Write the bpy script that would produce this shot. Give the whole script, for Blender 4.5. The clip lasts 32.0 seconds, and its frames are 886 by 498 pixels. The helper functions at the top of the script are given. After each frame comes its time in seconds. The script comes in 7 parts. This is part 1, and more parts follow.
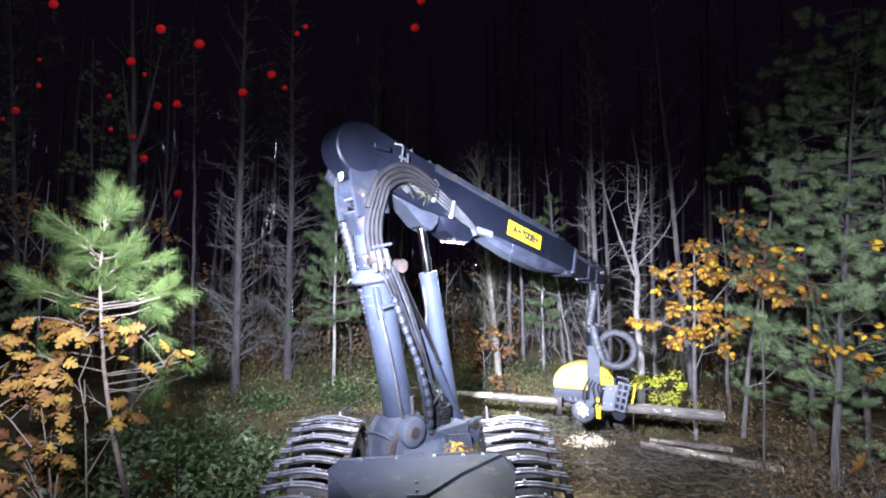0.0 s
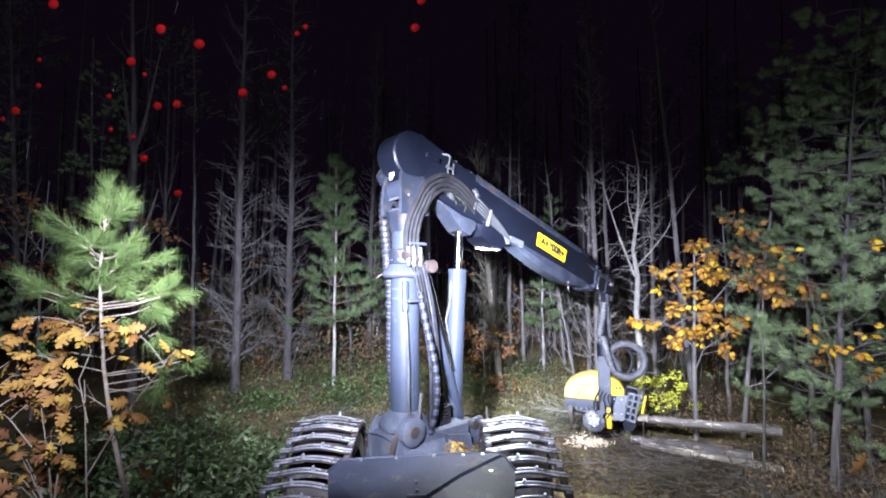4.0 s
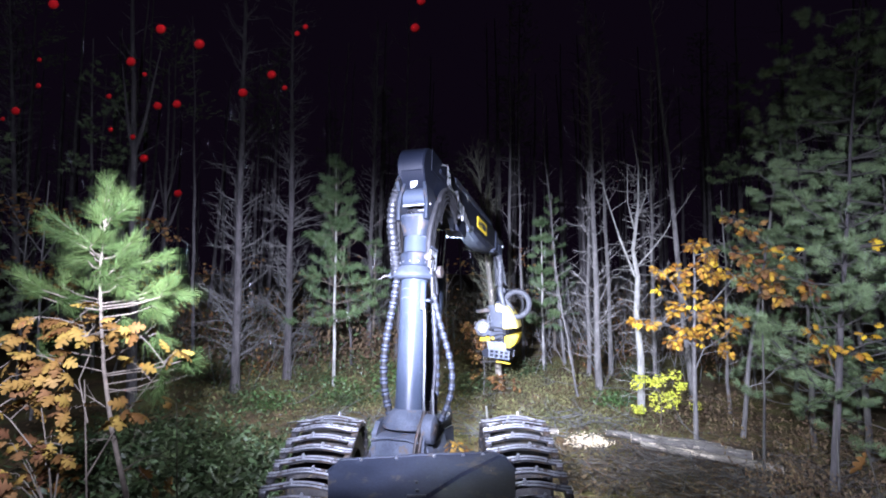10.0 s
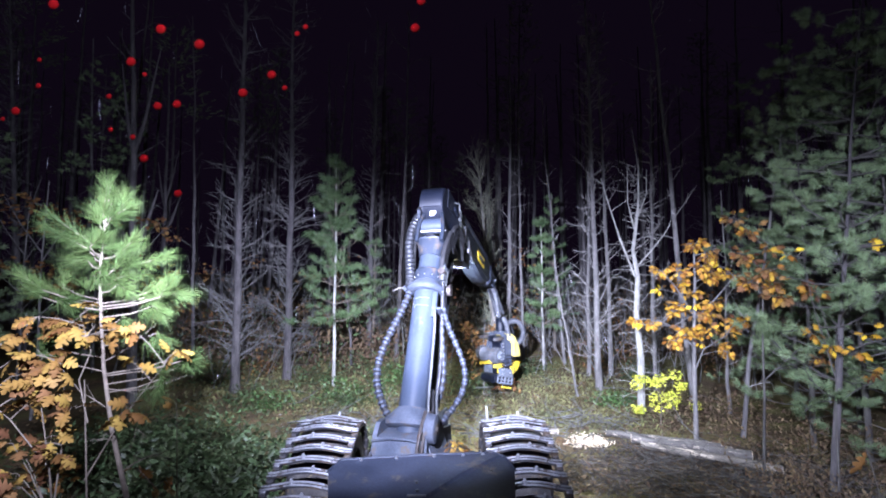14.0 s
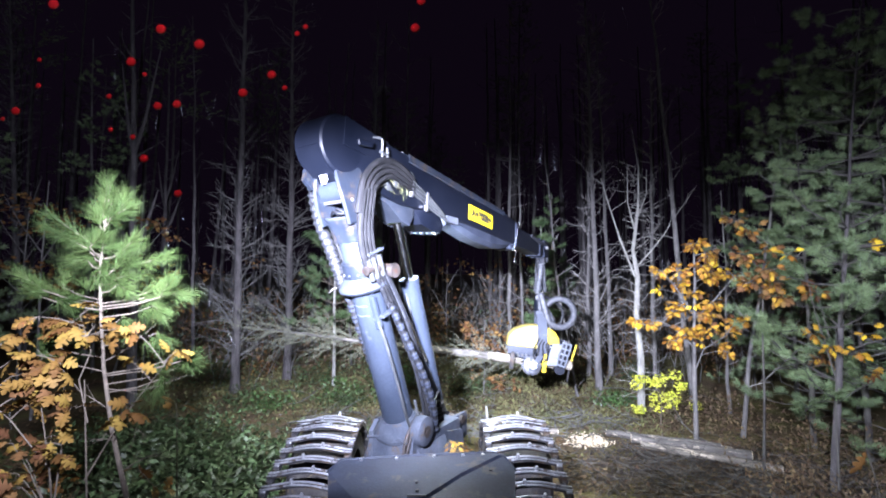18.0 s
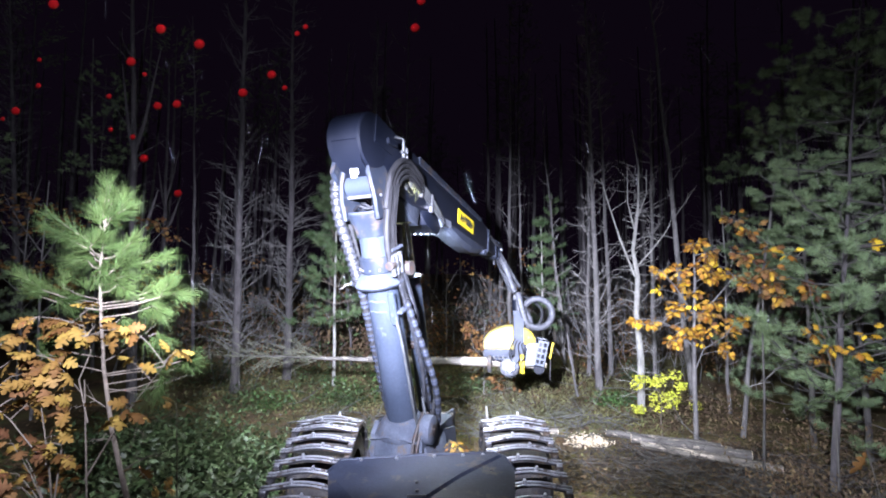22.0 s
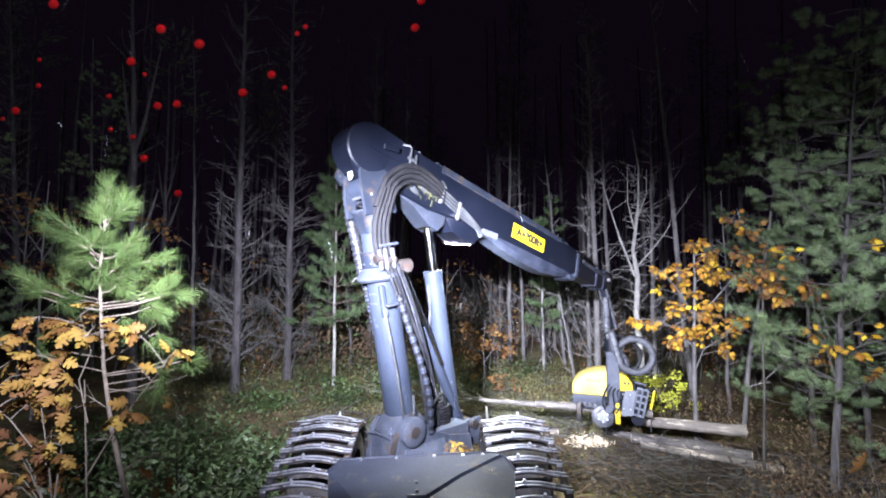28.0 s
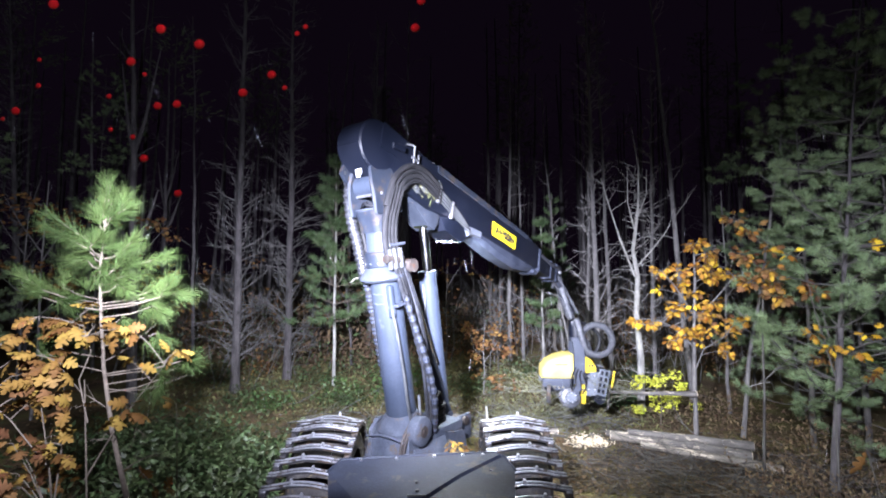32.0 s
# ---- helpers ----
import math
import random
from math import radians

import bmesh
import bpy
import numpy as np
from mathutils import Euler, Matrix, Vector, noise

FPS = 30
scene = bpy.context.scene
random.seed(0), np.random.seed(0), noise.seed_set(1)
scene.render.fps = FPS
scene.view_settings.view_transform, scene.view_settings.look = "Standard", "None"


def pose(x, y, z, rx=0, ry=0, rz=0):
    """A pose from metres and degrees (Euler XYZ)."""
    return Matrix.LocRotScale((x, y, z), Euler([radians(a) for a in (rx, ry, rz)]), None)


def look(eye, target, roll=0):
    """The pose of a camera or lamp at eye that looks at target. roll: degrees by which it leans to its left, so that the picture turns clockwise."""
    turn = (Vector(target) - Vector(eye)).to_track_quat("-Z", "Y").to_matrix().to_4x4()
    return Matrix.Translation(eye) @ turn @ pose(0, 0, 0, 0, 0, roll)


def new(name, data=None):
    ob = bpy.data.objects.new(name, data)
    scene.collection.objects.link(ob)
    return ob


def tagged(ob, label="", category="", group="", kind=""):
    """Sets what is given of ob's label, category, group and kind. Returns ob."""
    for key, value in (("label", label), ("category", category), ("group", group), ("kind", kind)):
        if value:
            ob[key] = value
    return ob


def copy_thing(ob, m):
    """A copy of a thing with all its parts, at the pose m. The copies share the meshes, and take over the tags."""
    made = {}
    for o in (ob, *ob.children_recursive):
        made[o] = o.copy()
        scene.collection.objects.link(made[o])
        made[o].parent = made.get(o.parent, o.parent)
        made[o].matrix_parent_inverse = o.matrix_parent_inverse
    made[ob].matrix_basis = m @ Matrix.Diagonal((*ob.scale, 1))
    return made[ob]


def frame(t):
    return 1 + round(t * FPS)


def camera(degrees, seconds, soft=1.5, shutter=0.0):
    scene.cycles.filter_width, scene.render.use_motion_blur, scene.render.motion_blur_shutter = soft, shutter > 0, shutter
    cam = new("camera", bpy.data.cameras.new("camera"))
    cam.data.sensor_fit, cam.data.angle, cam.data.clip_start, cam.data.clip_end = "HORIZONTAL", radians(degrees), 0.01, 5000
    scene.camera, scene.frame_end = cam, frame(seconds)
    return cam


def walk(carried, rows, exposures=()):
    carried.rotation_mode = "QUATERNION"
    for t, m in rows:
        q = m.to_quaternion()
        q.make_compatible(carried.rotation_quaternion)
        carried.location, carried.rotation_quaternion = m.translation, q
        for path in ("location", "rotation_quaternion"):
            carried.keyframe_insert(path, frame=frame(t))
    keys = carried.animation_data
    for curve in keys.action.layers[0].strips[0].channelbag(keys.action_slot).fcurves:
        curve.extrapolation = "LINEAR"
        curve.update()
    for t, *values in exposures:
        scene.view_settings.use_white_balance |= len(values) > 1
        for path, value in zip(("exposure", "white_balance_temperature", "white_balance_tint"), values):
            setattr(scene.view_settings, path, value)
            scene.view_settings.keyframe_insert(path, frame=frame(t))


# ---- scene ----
# The camera stands still behind the windscreen of a tracked forest harvester, 2.9 m above the ground.
cam = camera(90.0, 32.0, soft=1.85, shutter=0.4)
EYE = (0.0, 0.0, 2.9)
walk(cam, [(0.0, pose(*EYE, 94.3, 0, 0)), (32.0, pose(*EYE, 94.3, 0, 0))],
     exposures=[(0.0, 0.22, 6370, 8), (5.5, 0.20, 6370, 8), (8.0, 0.17, 6220, 9), (10.0, 0.25, 6020, 10), (11.5, 0.47, 5820, 12), (14.5, 0.47, 5820, 12), (17.5, 0.33, 6120, 8),
                (20.0, 0.25, 6220, 8), (24.0, 0.23, 6370, 8), (32.0, 0.21, 6470, 7)])

# ---- night sky and the harvester's own work lamps ----
world = bpy.data.worlds.new("night")
scene.world = world
world.use_nodes = True
world.node_tree.nodes["Background"].inputs["Color"].default_value = (0.45, 0.23, 0.6, 1)
world.node_tree.nodes["Background"].inputs["Strength"].default_value = 0.0065


def work_lamp(x, y, z, target, watts, degrees, blend=0.8, color=(0.87, 0.88, 1.17), size=0.06):
    data = bpy.data.lights.new("work_lamp", "SPOT")
    data.energy, data.color, data.shadow_soft_size = watts, color, size
    data.spot_size, data.spot_blend = radians(degrees), blend
    lamp = new("work_lamp", data)
    lamp.matrix_world = look((x, y, z), target)
    return lamp


def aimed(x, y, z, azimuth, dip, watts, degrees):
    """A lamp that points azimuth degrees to the right of straight ahead and dip degrees below level."""
    a, d = radians(azimuth), radians(dip)
    return work_lamp(x, y, z, (x + math.sin(a) * math.cos(d), y + math.cos(a) * math.cos(d), z - math.sin(d)), watts, degrees, 1.0)


# lamps along the front edge of the cab's roof, fanned out, two dipped towards the tracks and the logs, two wide ones at the corners
aimed(-1.0, 0.75, 3.55, -44, 12, 1350, 66)
aimed(-0.85, 0.85, 3.60, -17, 7, 7500, 47)
aimed(-0.75, 0.85, 3.60, 6, 6, 8900, 47)
aimed(-0.65, 0.85, 3.60, 22, 9, 9400, 46)
aimed(1.0, 0.75, 3.55, 40, 10, 2900, 54)
aimed(-0.6, 0.85, 3.50, 3, 19, 3900, 58)
aimed(0.3, 0.85, 3.50, 20, 14, 250, 54)
aimed(-1.1, 0.75, 3.55, -34, -10, 950, 96)
aimed(1.1, 0.75, 3.55, 34, -6, 220, 96)

# ---- small mesh kit ----


class Kit:
    """Gathers vertices and faces of one mesh."""

    def __init__(self):
        self.v, self.f = [], []

    def add(self, verts, faces):
        n = len(self.v)
        self.v.extend([tuple(p) for p in verts])
        self.f.extend([tuple(n + i for i in q) for q in faces])
        return self

    def tube(self, pts, radii, sides=6, caps=True):
        pts = [Vector(p) for p in pts]
        n = len(pts)
        base = len(self.v)
        ref = None
        for i, p in enumerate(pts):
            d = (pts[min(i + 1, n - 1)] - pts[max(i - 1, 0)])
            d = d.normalized() if d.length > 1e-9 else Vector((0, 0, 1))
            if ref is None:
                ref = d.cross(Vector((0, 0, 1)) if abs(d.z) < 0.9 else Vector((1, 0, 0)))
            u = ref - d * ref.dot(d)
            u = u.normalized() if u.length > 1e-6 else d.orthogonal().normalized()
            ref = u
            w = d.cross(u)
            r = radii[i] if hasattr(radii, "__len__") else radii
            for k in range(sides):
                a = 2 * math.pi * k / sides
                self.v.append(tuple(p + u * (r * math.cos(a)) + w * (r * math.sin(a))))
        for i in range(n - 1):
            for k in range(sides):
                a, b = base + i * sides + k, base + i * sides + (k + 1) % sides
                self.f.append((a, b, b + sides, a + sides))
        if caps:
            self.f.append(tuple(base + k for k in reversed(range(sides))))
            self.f.append(tuple(base + (n - 1) * sides + k for k in range(sides)))
        return self

    def box(self, m, sx, sy, sz, bevel=0.01, segs=1):
        bm = bmesh.new()
        bmesh.ops.create_cube(bm, size=1.0, matrix=Matrix.Diagonal((sx, sy, sz, 1)))
        if bevel > 0:
            bmesh.ops.bevel(bm, geom=bm.edges[:] + bm.verts[:], offset=min(bevel, 0.45 * min(sx, sy, sz)), segments=segs,
                            affect="EDGES", profile=0.6)
        if not isinstance(m, Matrix):
            m = Matrix.Translation(m)
        bm.verts.index_update()
        self.add([m @ v.co for v in bm.verts], [[v.index for v in f.verts] for f in bm.faces])
        bm.free()
        return self

    def rod(self, a, b, r, sides=16, r2=None):
        return self.tube([a, b], [r, r if r2 is None else r2], sides)

    def loft(self, rings, closed_ends=True):
        base, n = len(self.v), len(rings[0])
        for ring in rings:
            self.v.extend([tuple(p) for p in ring])
        for i in range(len(rings) - 1):
            for k in range(n):
                a, b = base + i * n + k, base + i * n + (k + 1) % n
                self.f.append((a, b, b + n, a + n))
        if closed_ends:
            self.f.append(tuple(base + k for k in reversed(range(n))))
            self.f.append(tuple(base + (len(rings) - 1) * n + k for k in range(n)))
        return self

    def mesh(self, name, material=None, sharp=35.0):
        me = bpy.data.meshes.new(name)
        me.from_pydata(self.v, [], self.f)
        me.update()
        if sharp:
            me.polygons.foreach_set("use_smooth", [True] * len(me.polygons))
            me.set_sharp_from_angle(angle=radians(sharp))
        if material:
            me.materials.append(material)
        return me


def part(name, kit, material, parent=None, label="", sharp=35.0):
    """One mesh object out of a kit, under a thing or a part."""
    ob = new(name, kit.mesh(name, material, sharp))
    ob.parent = parent
    if label:
        ob["label"] = label
    return ob


def thing(name, label, category, group="", m=None):
    """An empty at a thing's base."""
    ob = tagged(new(name), label, category, group)
    if m is not None:
        ob.matrix_basis = m
    return ob


def rounded(y, z, r, corners=4):
    """Outline of a rounded rectangle of half sizes y, z, as (y, z) pairs."""
    out = []
    for cy, cz, a0 in ((y - r, z - r, 0), (-y + r, z - r, 90), (-y + r, -z + r, 180), (y - r, -z + r, 270)):
        for k in range(corners + 1):
            a = radians(a0 + 90 * k / corners)
            out.append((cy + r * math.cos(a), cz + r * math.sin(a)))
    return out


# ---- materials ----


def material(name, colors, rough=0.6, metal=0.0, scale=6.0, fine=60.0, bump=0.15, vary=0.0, wear=None, wear_at=0.62, coat=0.0,
             stretch=(1, 1, 1), spec=0.5, bump_dist=0.01, grainy=0.5):
    """Procedural surface: two colours mixed by coarse noise, fine grain, bump, and optional wear of another colour."""
    ma = bpy.data.materials.new(name)
    ma.use_nodes = True
    nt = ma.node_tree
    nodes, link = nt.nodes, nt.links.new
    bs = nodes["Principled BSDF"]
    tc = nodes.new("ShaderNodeTexCoord")
    mp = nodes.new("ShaderNodeMapping")
    mp.inputs["Scale"].default_value = stretch
    link(tc.outputs["Object"], mp.inputs["Vector"])
    n1 = nodes.new("ShaderNodeTexNoise")
    n1.inputs["Scale"].default_value, n1.inputs["Detail"].default_value = scale, 5
    n2 = nodes.new("ShaderNodeTexNoise")
    n2.inputs["Scale"].default_value, n2.inputs["Detail"].default_value = fine, 3
    link(mp.outputs[0], n1.inputs["Vector"])
    link(mp.outputs[0], n2.inputs["Vector"])
    ramp = nodes.new("ShaderNodeValToRGB")
    ramp.color_ramp.elements[0].position, ramp.color_ramp.elements[1].position = 0.32, 0.68
    ramp.color_ramp.elements[0].color, ramp.color_ramp.elements[1].color = (*colors[0], 1), (*colors[1], 1)
    for k, c in enumerate(colors[2:]):
        e = ramp.color_ramp.elements.new(0.45 + 0.1 * k)
        e.color = (*c, 1)
    link(n1.outputs["Fac"], ramp.inputs["Fac"])
    grain = nodes.new("ShaderNodeMix")
    grain.data_type, grain.blend_type = "RGBA", "MULTIPLY"
    grain.inputs[0].default_value = grainy
    gr = nodes.new("ShaderNodeMapRange")
    gr.inputs["From Min"].default_value, gr.inputs["From Max"].default_value = 0.3, 0.7
    gr.inputs["To Min"].default_value, gr.inputs["To Max"].default_value = 0.6, 1.25
    link(n2.outputs["Fac"], gr.inputs["Value"])
    link(ramp.outputs["Color"], grain.inputs[6])
    link(gr.outputs["Result"], grain.inputs[7])
    col = grain.outputs[2]
    if wear:
        n3 = nodes.new("ShaderNodeTexNoise")
        n3.inputs["Scale"].default_value, n3.inputs["Detail"].default_value, n3.inputs["Roughness"].default_value = scale * 1.7, 8, 0.7
        link(mp.outputs[0], n3.inputs["Vector"])
        wr = nodes.new("ShaderNodeMapRange")
        wr.inputs["From Min"].default_value, wr.inputs["From Max"].default_value = wear_at, wear_at + 0.07
        link(n3.outputs["Fac"], wr.inputs["Value"])
        mx = nodes.new("ShaderNodeMix")
        mx.data_type = "RGBA"
        mx.inputs[7].default_value = (*wear, 1)
        link(wr.outputs["Result"], mx.inputs[0])
        link(col, mx.inputs[6])
        col = mx.outputs[2]
    if vary:
        oi = nodes.new("ShaderNodeObjectInfo")
        ge = nodes.new("ShaderNodeNewGeometry")
        su = nodes.new("ShaderNodeMath")
        su.operation = "ADD"
        link(oi.outputs["Random"], su.inputs[0])
        link(ge.outputs["Random Per Island"], su.inputs[1])
        fr = nodes.new("ShaderNodeMath")
        fr.operation = "FRACT"
        link(su.outputs[0], fr.inputs[0])
        hs = nodes.new("ShaderNodeHueSaturation")
        vr = nodes.new("ShaderNodeMapRange")
        vr.inputs["To Min"].default_value, vr.inputs["To Max"].default_value = 1 - vary, 1 + vary
        link(fr.outputs[0], vr.inputs["Value"])
        link(vr.outputs["Result"], hs.inputs["Value"])
        hr = nodes.new("ShaderNodeMapRange")
        hr.inputs["To Min"].default_value, hr.inputs["To Max"].default_value = 0.5 - 0.05 * vary, 0.5 + 0.05 * vary
        link(fr.outputs[0], hr.inputs["Value"])
        link(hr.outputs["Result"], hs.inputs["Hue"])
        link(col, hs.inputs["Color"])
        col = hs.outputs["Color"]
    link(col, bs.inputs["Base Color"])
    rr = nodes.new("ShaderNodeMapRange")
    rr.inputs["To Min"].default_value, rr.inputs["To Max"].default_value = max(rough - 0.12, 0.03), min(rough + 0.15, 1.0)
    link(n1.outputs["Fac"], rr.inputs["Value"])
    link(rr.outputs["Result"], bs.inputs["Roughness"])
    bs.inputs["Metallic"].default_value = metal
    bs.inputs["Coat Weight"].default_value = coat
    bs.inputs["Specular IOR Level"].default_value = spec
    if bump:
        bp = nodes.new("ShaderNodeBump")
        bp.inputs["Strength"].default_value, bp.inputs["Distance"].default_value = bump, bump_dist
        link(n2.outputs["Fac"], bp.inputs["Height"])
        link(bp.outputs["Normal"], bs.inputs["Normal"])
    return ma


BARK = material("bark_grey", [(0.1, 0.095, 0.088), (0.2, 0.19, 0.175)], 0.9, scale=9, fine=45, bump=0.9, stretch=(1, 1, 0.25),
                wear=(0.27, 0.29, 0.26), wear_at=0.6, spec=0.2)
# darker copy of the grey bark, for trunks that little light reaches
BARK_DIM = material("bark_dim", [(0.055, 0.05, 0.05), (0.125, 0.115, 0.11)], 0.9, scale=9, fine=45, bump=0.9, stretch=(1, 1, 0.25),
                     wear=(0.2, 0.21, 0.19), wear_at=0.62, spec=0.2)
BARK_DARK = material("bark_dark", [(0.06, 0.055, 0.05), (0.12, 0.115, 0.1)], 0.9, scale=9, fine=45, bump=0.8, stretch=(1, 1, 0.25), spec=0.2)
ARM = material("steel_grey_paint", [(0.03, 0.035, 0.048), (0.054, 0.061, 0.078)], 0.6, metal=0.0, scale=3, fine=40, bump=0.03, wear=(0.45, 0.45, 0.45), wear_at=0.64, grainy=0.2, spec=0.25)
BARK_PALE = material("bark_pale", [(0.2, 0.195, 0.175), (0.43, 0.42, 0.37)], 0.85, scale=8, fine=40, bump=0.6, stretch=(1, 1, 0.3), spec=0.2)
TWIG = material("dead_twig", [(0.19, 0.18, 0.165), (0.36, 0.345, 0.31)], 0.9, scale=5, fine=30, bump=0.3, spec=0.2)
TWIG_DARK = material("dark_lichened_twig", [(0.07, 0.068, 0.064), (0.16, 0.158, 0.142)], 0.9, scale=5, fine=30, bump=0.3, spec=0.2)
FRESH_TWIG = material("fresh_twig", [(0.072, 0.077, 0.05), (0.165, 0.165, 0.11)], 0.85, scale=6, fine=30, bump=0.2)
BARK_RED = material("bark_young", [(0.1, 0.082, 0.062), (0.21, 0.175, 0.132)], 0.8, scale=10, fine=50, bump=0.5, spec=0.3)
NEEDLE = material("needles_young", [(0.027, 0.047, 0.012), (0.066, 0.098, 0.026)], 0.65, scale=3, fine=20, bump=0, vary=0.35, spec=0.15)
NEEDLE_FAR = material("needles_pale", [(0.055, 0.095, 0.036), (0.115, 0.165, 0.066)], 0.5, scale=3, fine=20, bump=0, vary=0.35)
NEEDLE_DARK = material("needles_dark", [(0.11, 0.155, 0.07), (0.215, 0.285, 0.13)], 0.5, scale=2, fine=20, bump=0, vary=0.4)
OAK_LEAF = material("oak_leaf_brown", [(0.135, 0.074, 0.016), (0.27, 0.16, 0.04)], 0.72, scale=6, fine=40, bump=0.2, vary=0.4, spec=0.15)
GOLD_LEAF = material("oak_leaf_gold", [(0.25, 0.12, 0.018), (0.5, 0.285, 0.035)], 0.72, scale=3, fine=40, bump=0.2, vary=0.4, spec=0.15)
AMBER_LEAF = material("leaf_amber", [(0.5, 0.32, 0.02), (0.68, 0.46, 0.04)], 0.72, scale=3, fine=40, bump=0.2, vary=0.3, spec=0.15)
RUST_LEAF = material("leaf_rust", [(0.115, 0.058, 0.021), (0.235, 0.125, 0.046)], 0.72, scale=3, fine=40, bump=0.2, vary=0.4, spec=0.15)
YELLOW_LEAF = material("leaf_yellow", [(0.42, 0.45, 0.04), (0.62, 0.62, 0.08)], 0.5, scale=4, fine=40, bump=0.1, vary=0.25)
BRAMBLE = material("bramble_leaf", [(0.03, 0.05, 0.018), (0.085, 0.115, 0.044)], 0.5, scale=2, fine=40, bump=0.2, vary=0.5)
FRESH_LEAF = material("bilberry_leaf", [(0.036, 0.075, 0.02), (0.095, 0.158, 0.045)], 0.5, scale=2, fine=40, bump=0.2, vary=0.4)
BRACKEN = material("dead_bracken", [(0.065, 0.04, 0.021), (0.13, 0.084, 0.042)], 0.85, scale=1.5, fine=30, bump=0.3, vary=0.4)
DARK_LITTER = material("dark_litter", [(0.024, 0.019, 0.014), (0.075, 0.058, 0.04)], 0.6, scale=1.5, fine=30, bump=0.3, vary=0.5)
LITTER = material("leaf_litter", [(0.075, 0.05, 0.028), (0.15, 0.1, 0.048)], 0.85, scale=1.5, fine=30, bump=0.3, vary=0.4)
MOSS = material("moss_grass", [(0.075, 0.078, 0.03), (0.16, 0.148, 0.055)], 0.9, scale=1.5, fine=30, bump=0.3, vary=0.4)
GROUND = material("forest_floor", [(0.085, 0.06, 0.035), (0.18, 0.17, 0.06), (0.125, 0.095, 0.05)], 0.95, scale=0.9, fine=14, bump=1.0,
                  wear=(0.2, 0.13, 0.07), wear_at=0.55, spec=0.2, bump_dist=0.05)
PAINT = material("blue_grey_paint", [(0.024, 0.0308, 0.0445), (0.034, 0.042, 0.058)], 0.42, scale=2.2, fine=40, bump=0.04, grainy=0.3, wear=(0.075, 0.083, 0.1), wear_at=0.6, coat=0, spec=0.2)
PAINT_DARK = material("dark_slate_paint", [(0.0029, 0.0043, 0.0089), (0.0048, 0.0065, 0.0127)], 0.45, scale=1.8, fine=40, bump=0.03, grainy=0.2,
                      wear=(0.03, 0.03, 0.034), wear_at=0.64, coat=0.05, spec=0.35)
HOOD_PAINT = material("matt_grey_cover", [(0.012, 0.0155, 0.025), (0.032, 0.038, 0.056)], 0.6, scale=2.8, fine=60, bump=0.1, grainy=0.55, wear=(0.062, 0.054, 0.045), wear_at=0.56, spec=0.2)
WORN_PAINT = material("worn_blue_paint", [(0.018, 0.023, 0.033), (0.04, 0.046, 0.058)], 0.6, scale=5, fine=40, bump=0.08, wear=(0.1, 0.075, 0.055), wear_at=0.6, grainy=0.3, spec=0.2)
RUSTY = material("rusty_casting", [(0.018, 0.014, 0.012), (0.05, 0.042, 0.036)], 0.6, metal=0.2, scale=9, fine=50, bump=0.25, wear=(0.06, 0.028, 0.015), wear_at=0.55)
GRILLE = material("pale_grey_plate", [(0.07, 0.079, 0.096), (0.125, 0.138, 0.16)], 0.45, scale=6, fine=50, bump=0.05, wear=(0.06, 0.05, 0.042), wear_at=0.58)
STEEL = material("bare_steel", [(0.45, 0.45, 0.46), (0.62, 0.62, 0.63)], 0.32, metal=0.9, scale=8, fine=60, bump=0.1, wear=(0.15, 0.11, 0.08), wear_at=0.62)
TRACK_STEEL = material("worn_track_steel", [(0.2, 0.205, 0.22), (0.4, 0.41, 0.43)], 0.4, metal=0.55, scale=7, fine=50, bump=0.2, wear=(0.07, 0.055, 0.045), wear_at=0.56, spec=0.4)
BASE_DIRT = material("mud_caked_paint", [(0.034, 0.042, 0.057), (0.075, 0.084, 0.104)], 0.75, scale=5, fine=50, bump=0.3, wear=(0.075, 0.06, 0.047), wear_at=0.57, grainy=0.5, spec=0.2)
SKIRT = material("scuffed_pale_paint", [(0.026, 0.031, 0.042), (0.05, 0.057, 0.071)], 0.5, scale=5, fine=40, bump=0.08, wear=(0.03, 0.03, 0.034), wear_at=0.6, grainy=0.3, spec=0.25)
BASE_PAINT = material("dirty_blue_paint", [(0.0108, 0.0142, 0.0215), (0.021, 0.0262, 0.0365)], 0.55, scale=4, fine=40, bump=0.1, wear=(0.042, 0.033, 0.026), wear_at=0.54, grainy=0.3, spec=0.22)
ROLLER = material("roller_steel", [(0.05, 0.055, 0.065), (0.13, 0.135, 0.15)], 0.5, metal=0.5, scale=8, fine=60, bump=0.2, wear=(0.1, 0.08, 0.06), wear_at=0.55)
TRACK_DARK = material("dark_track_steel", [(0.026, 0.026, 0.028), (0.055, 0.054, 0.056)], 0.6, metal=0.3, scale=6, fine=50, bump=0.2, wear=(0.07, 0.052, 0.036), wear_at=0.52, spec=0.3)
CHROME = material("chrome_rod", [(0.8, 0.8, 0.8), (0.85, 0.85, 0.85)], 0.12, metal=1.0, scale=4, fine=40, bump=0)
MUDDY_RUBBER = material("muddy_rubber", [(0.035, 0.034, 0.034), (0.075, 0.07, 0.064)], 0.8, scale=7, fine=50, bump=0.4, wear=(0.095, 0.075, 0.05), wear_at=0.56, spec=0.2)
RUBBER = material("black_rubber", [(0.007, 0.0073, 0.009), (0.014, 0.0145, 0.0165)], 0.55, scale=8, fine=70, bump=0.2, spec=0.2)
HOSE = material("hose_wrap", [(0.014, 0.015, 0.018), (0.045, 0.047, 0.053)], 0.6, scale=14, fine=70, bump=0.3, spec=0.2)
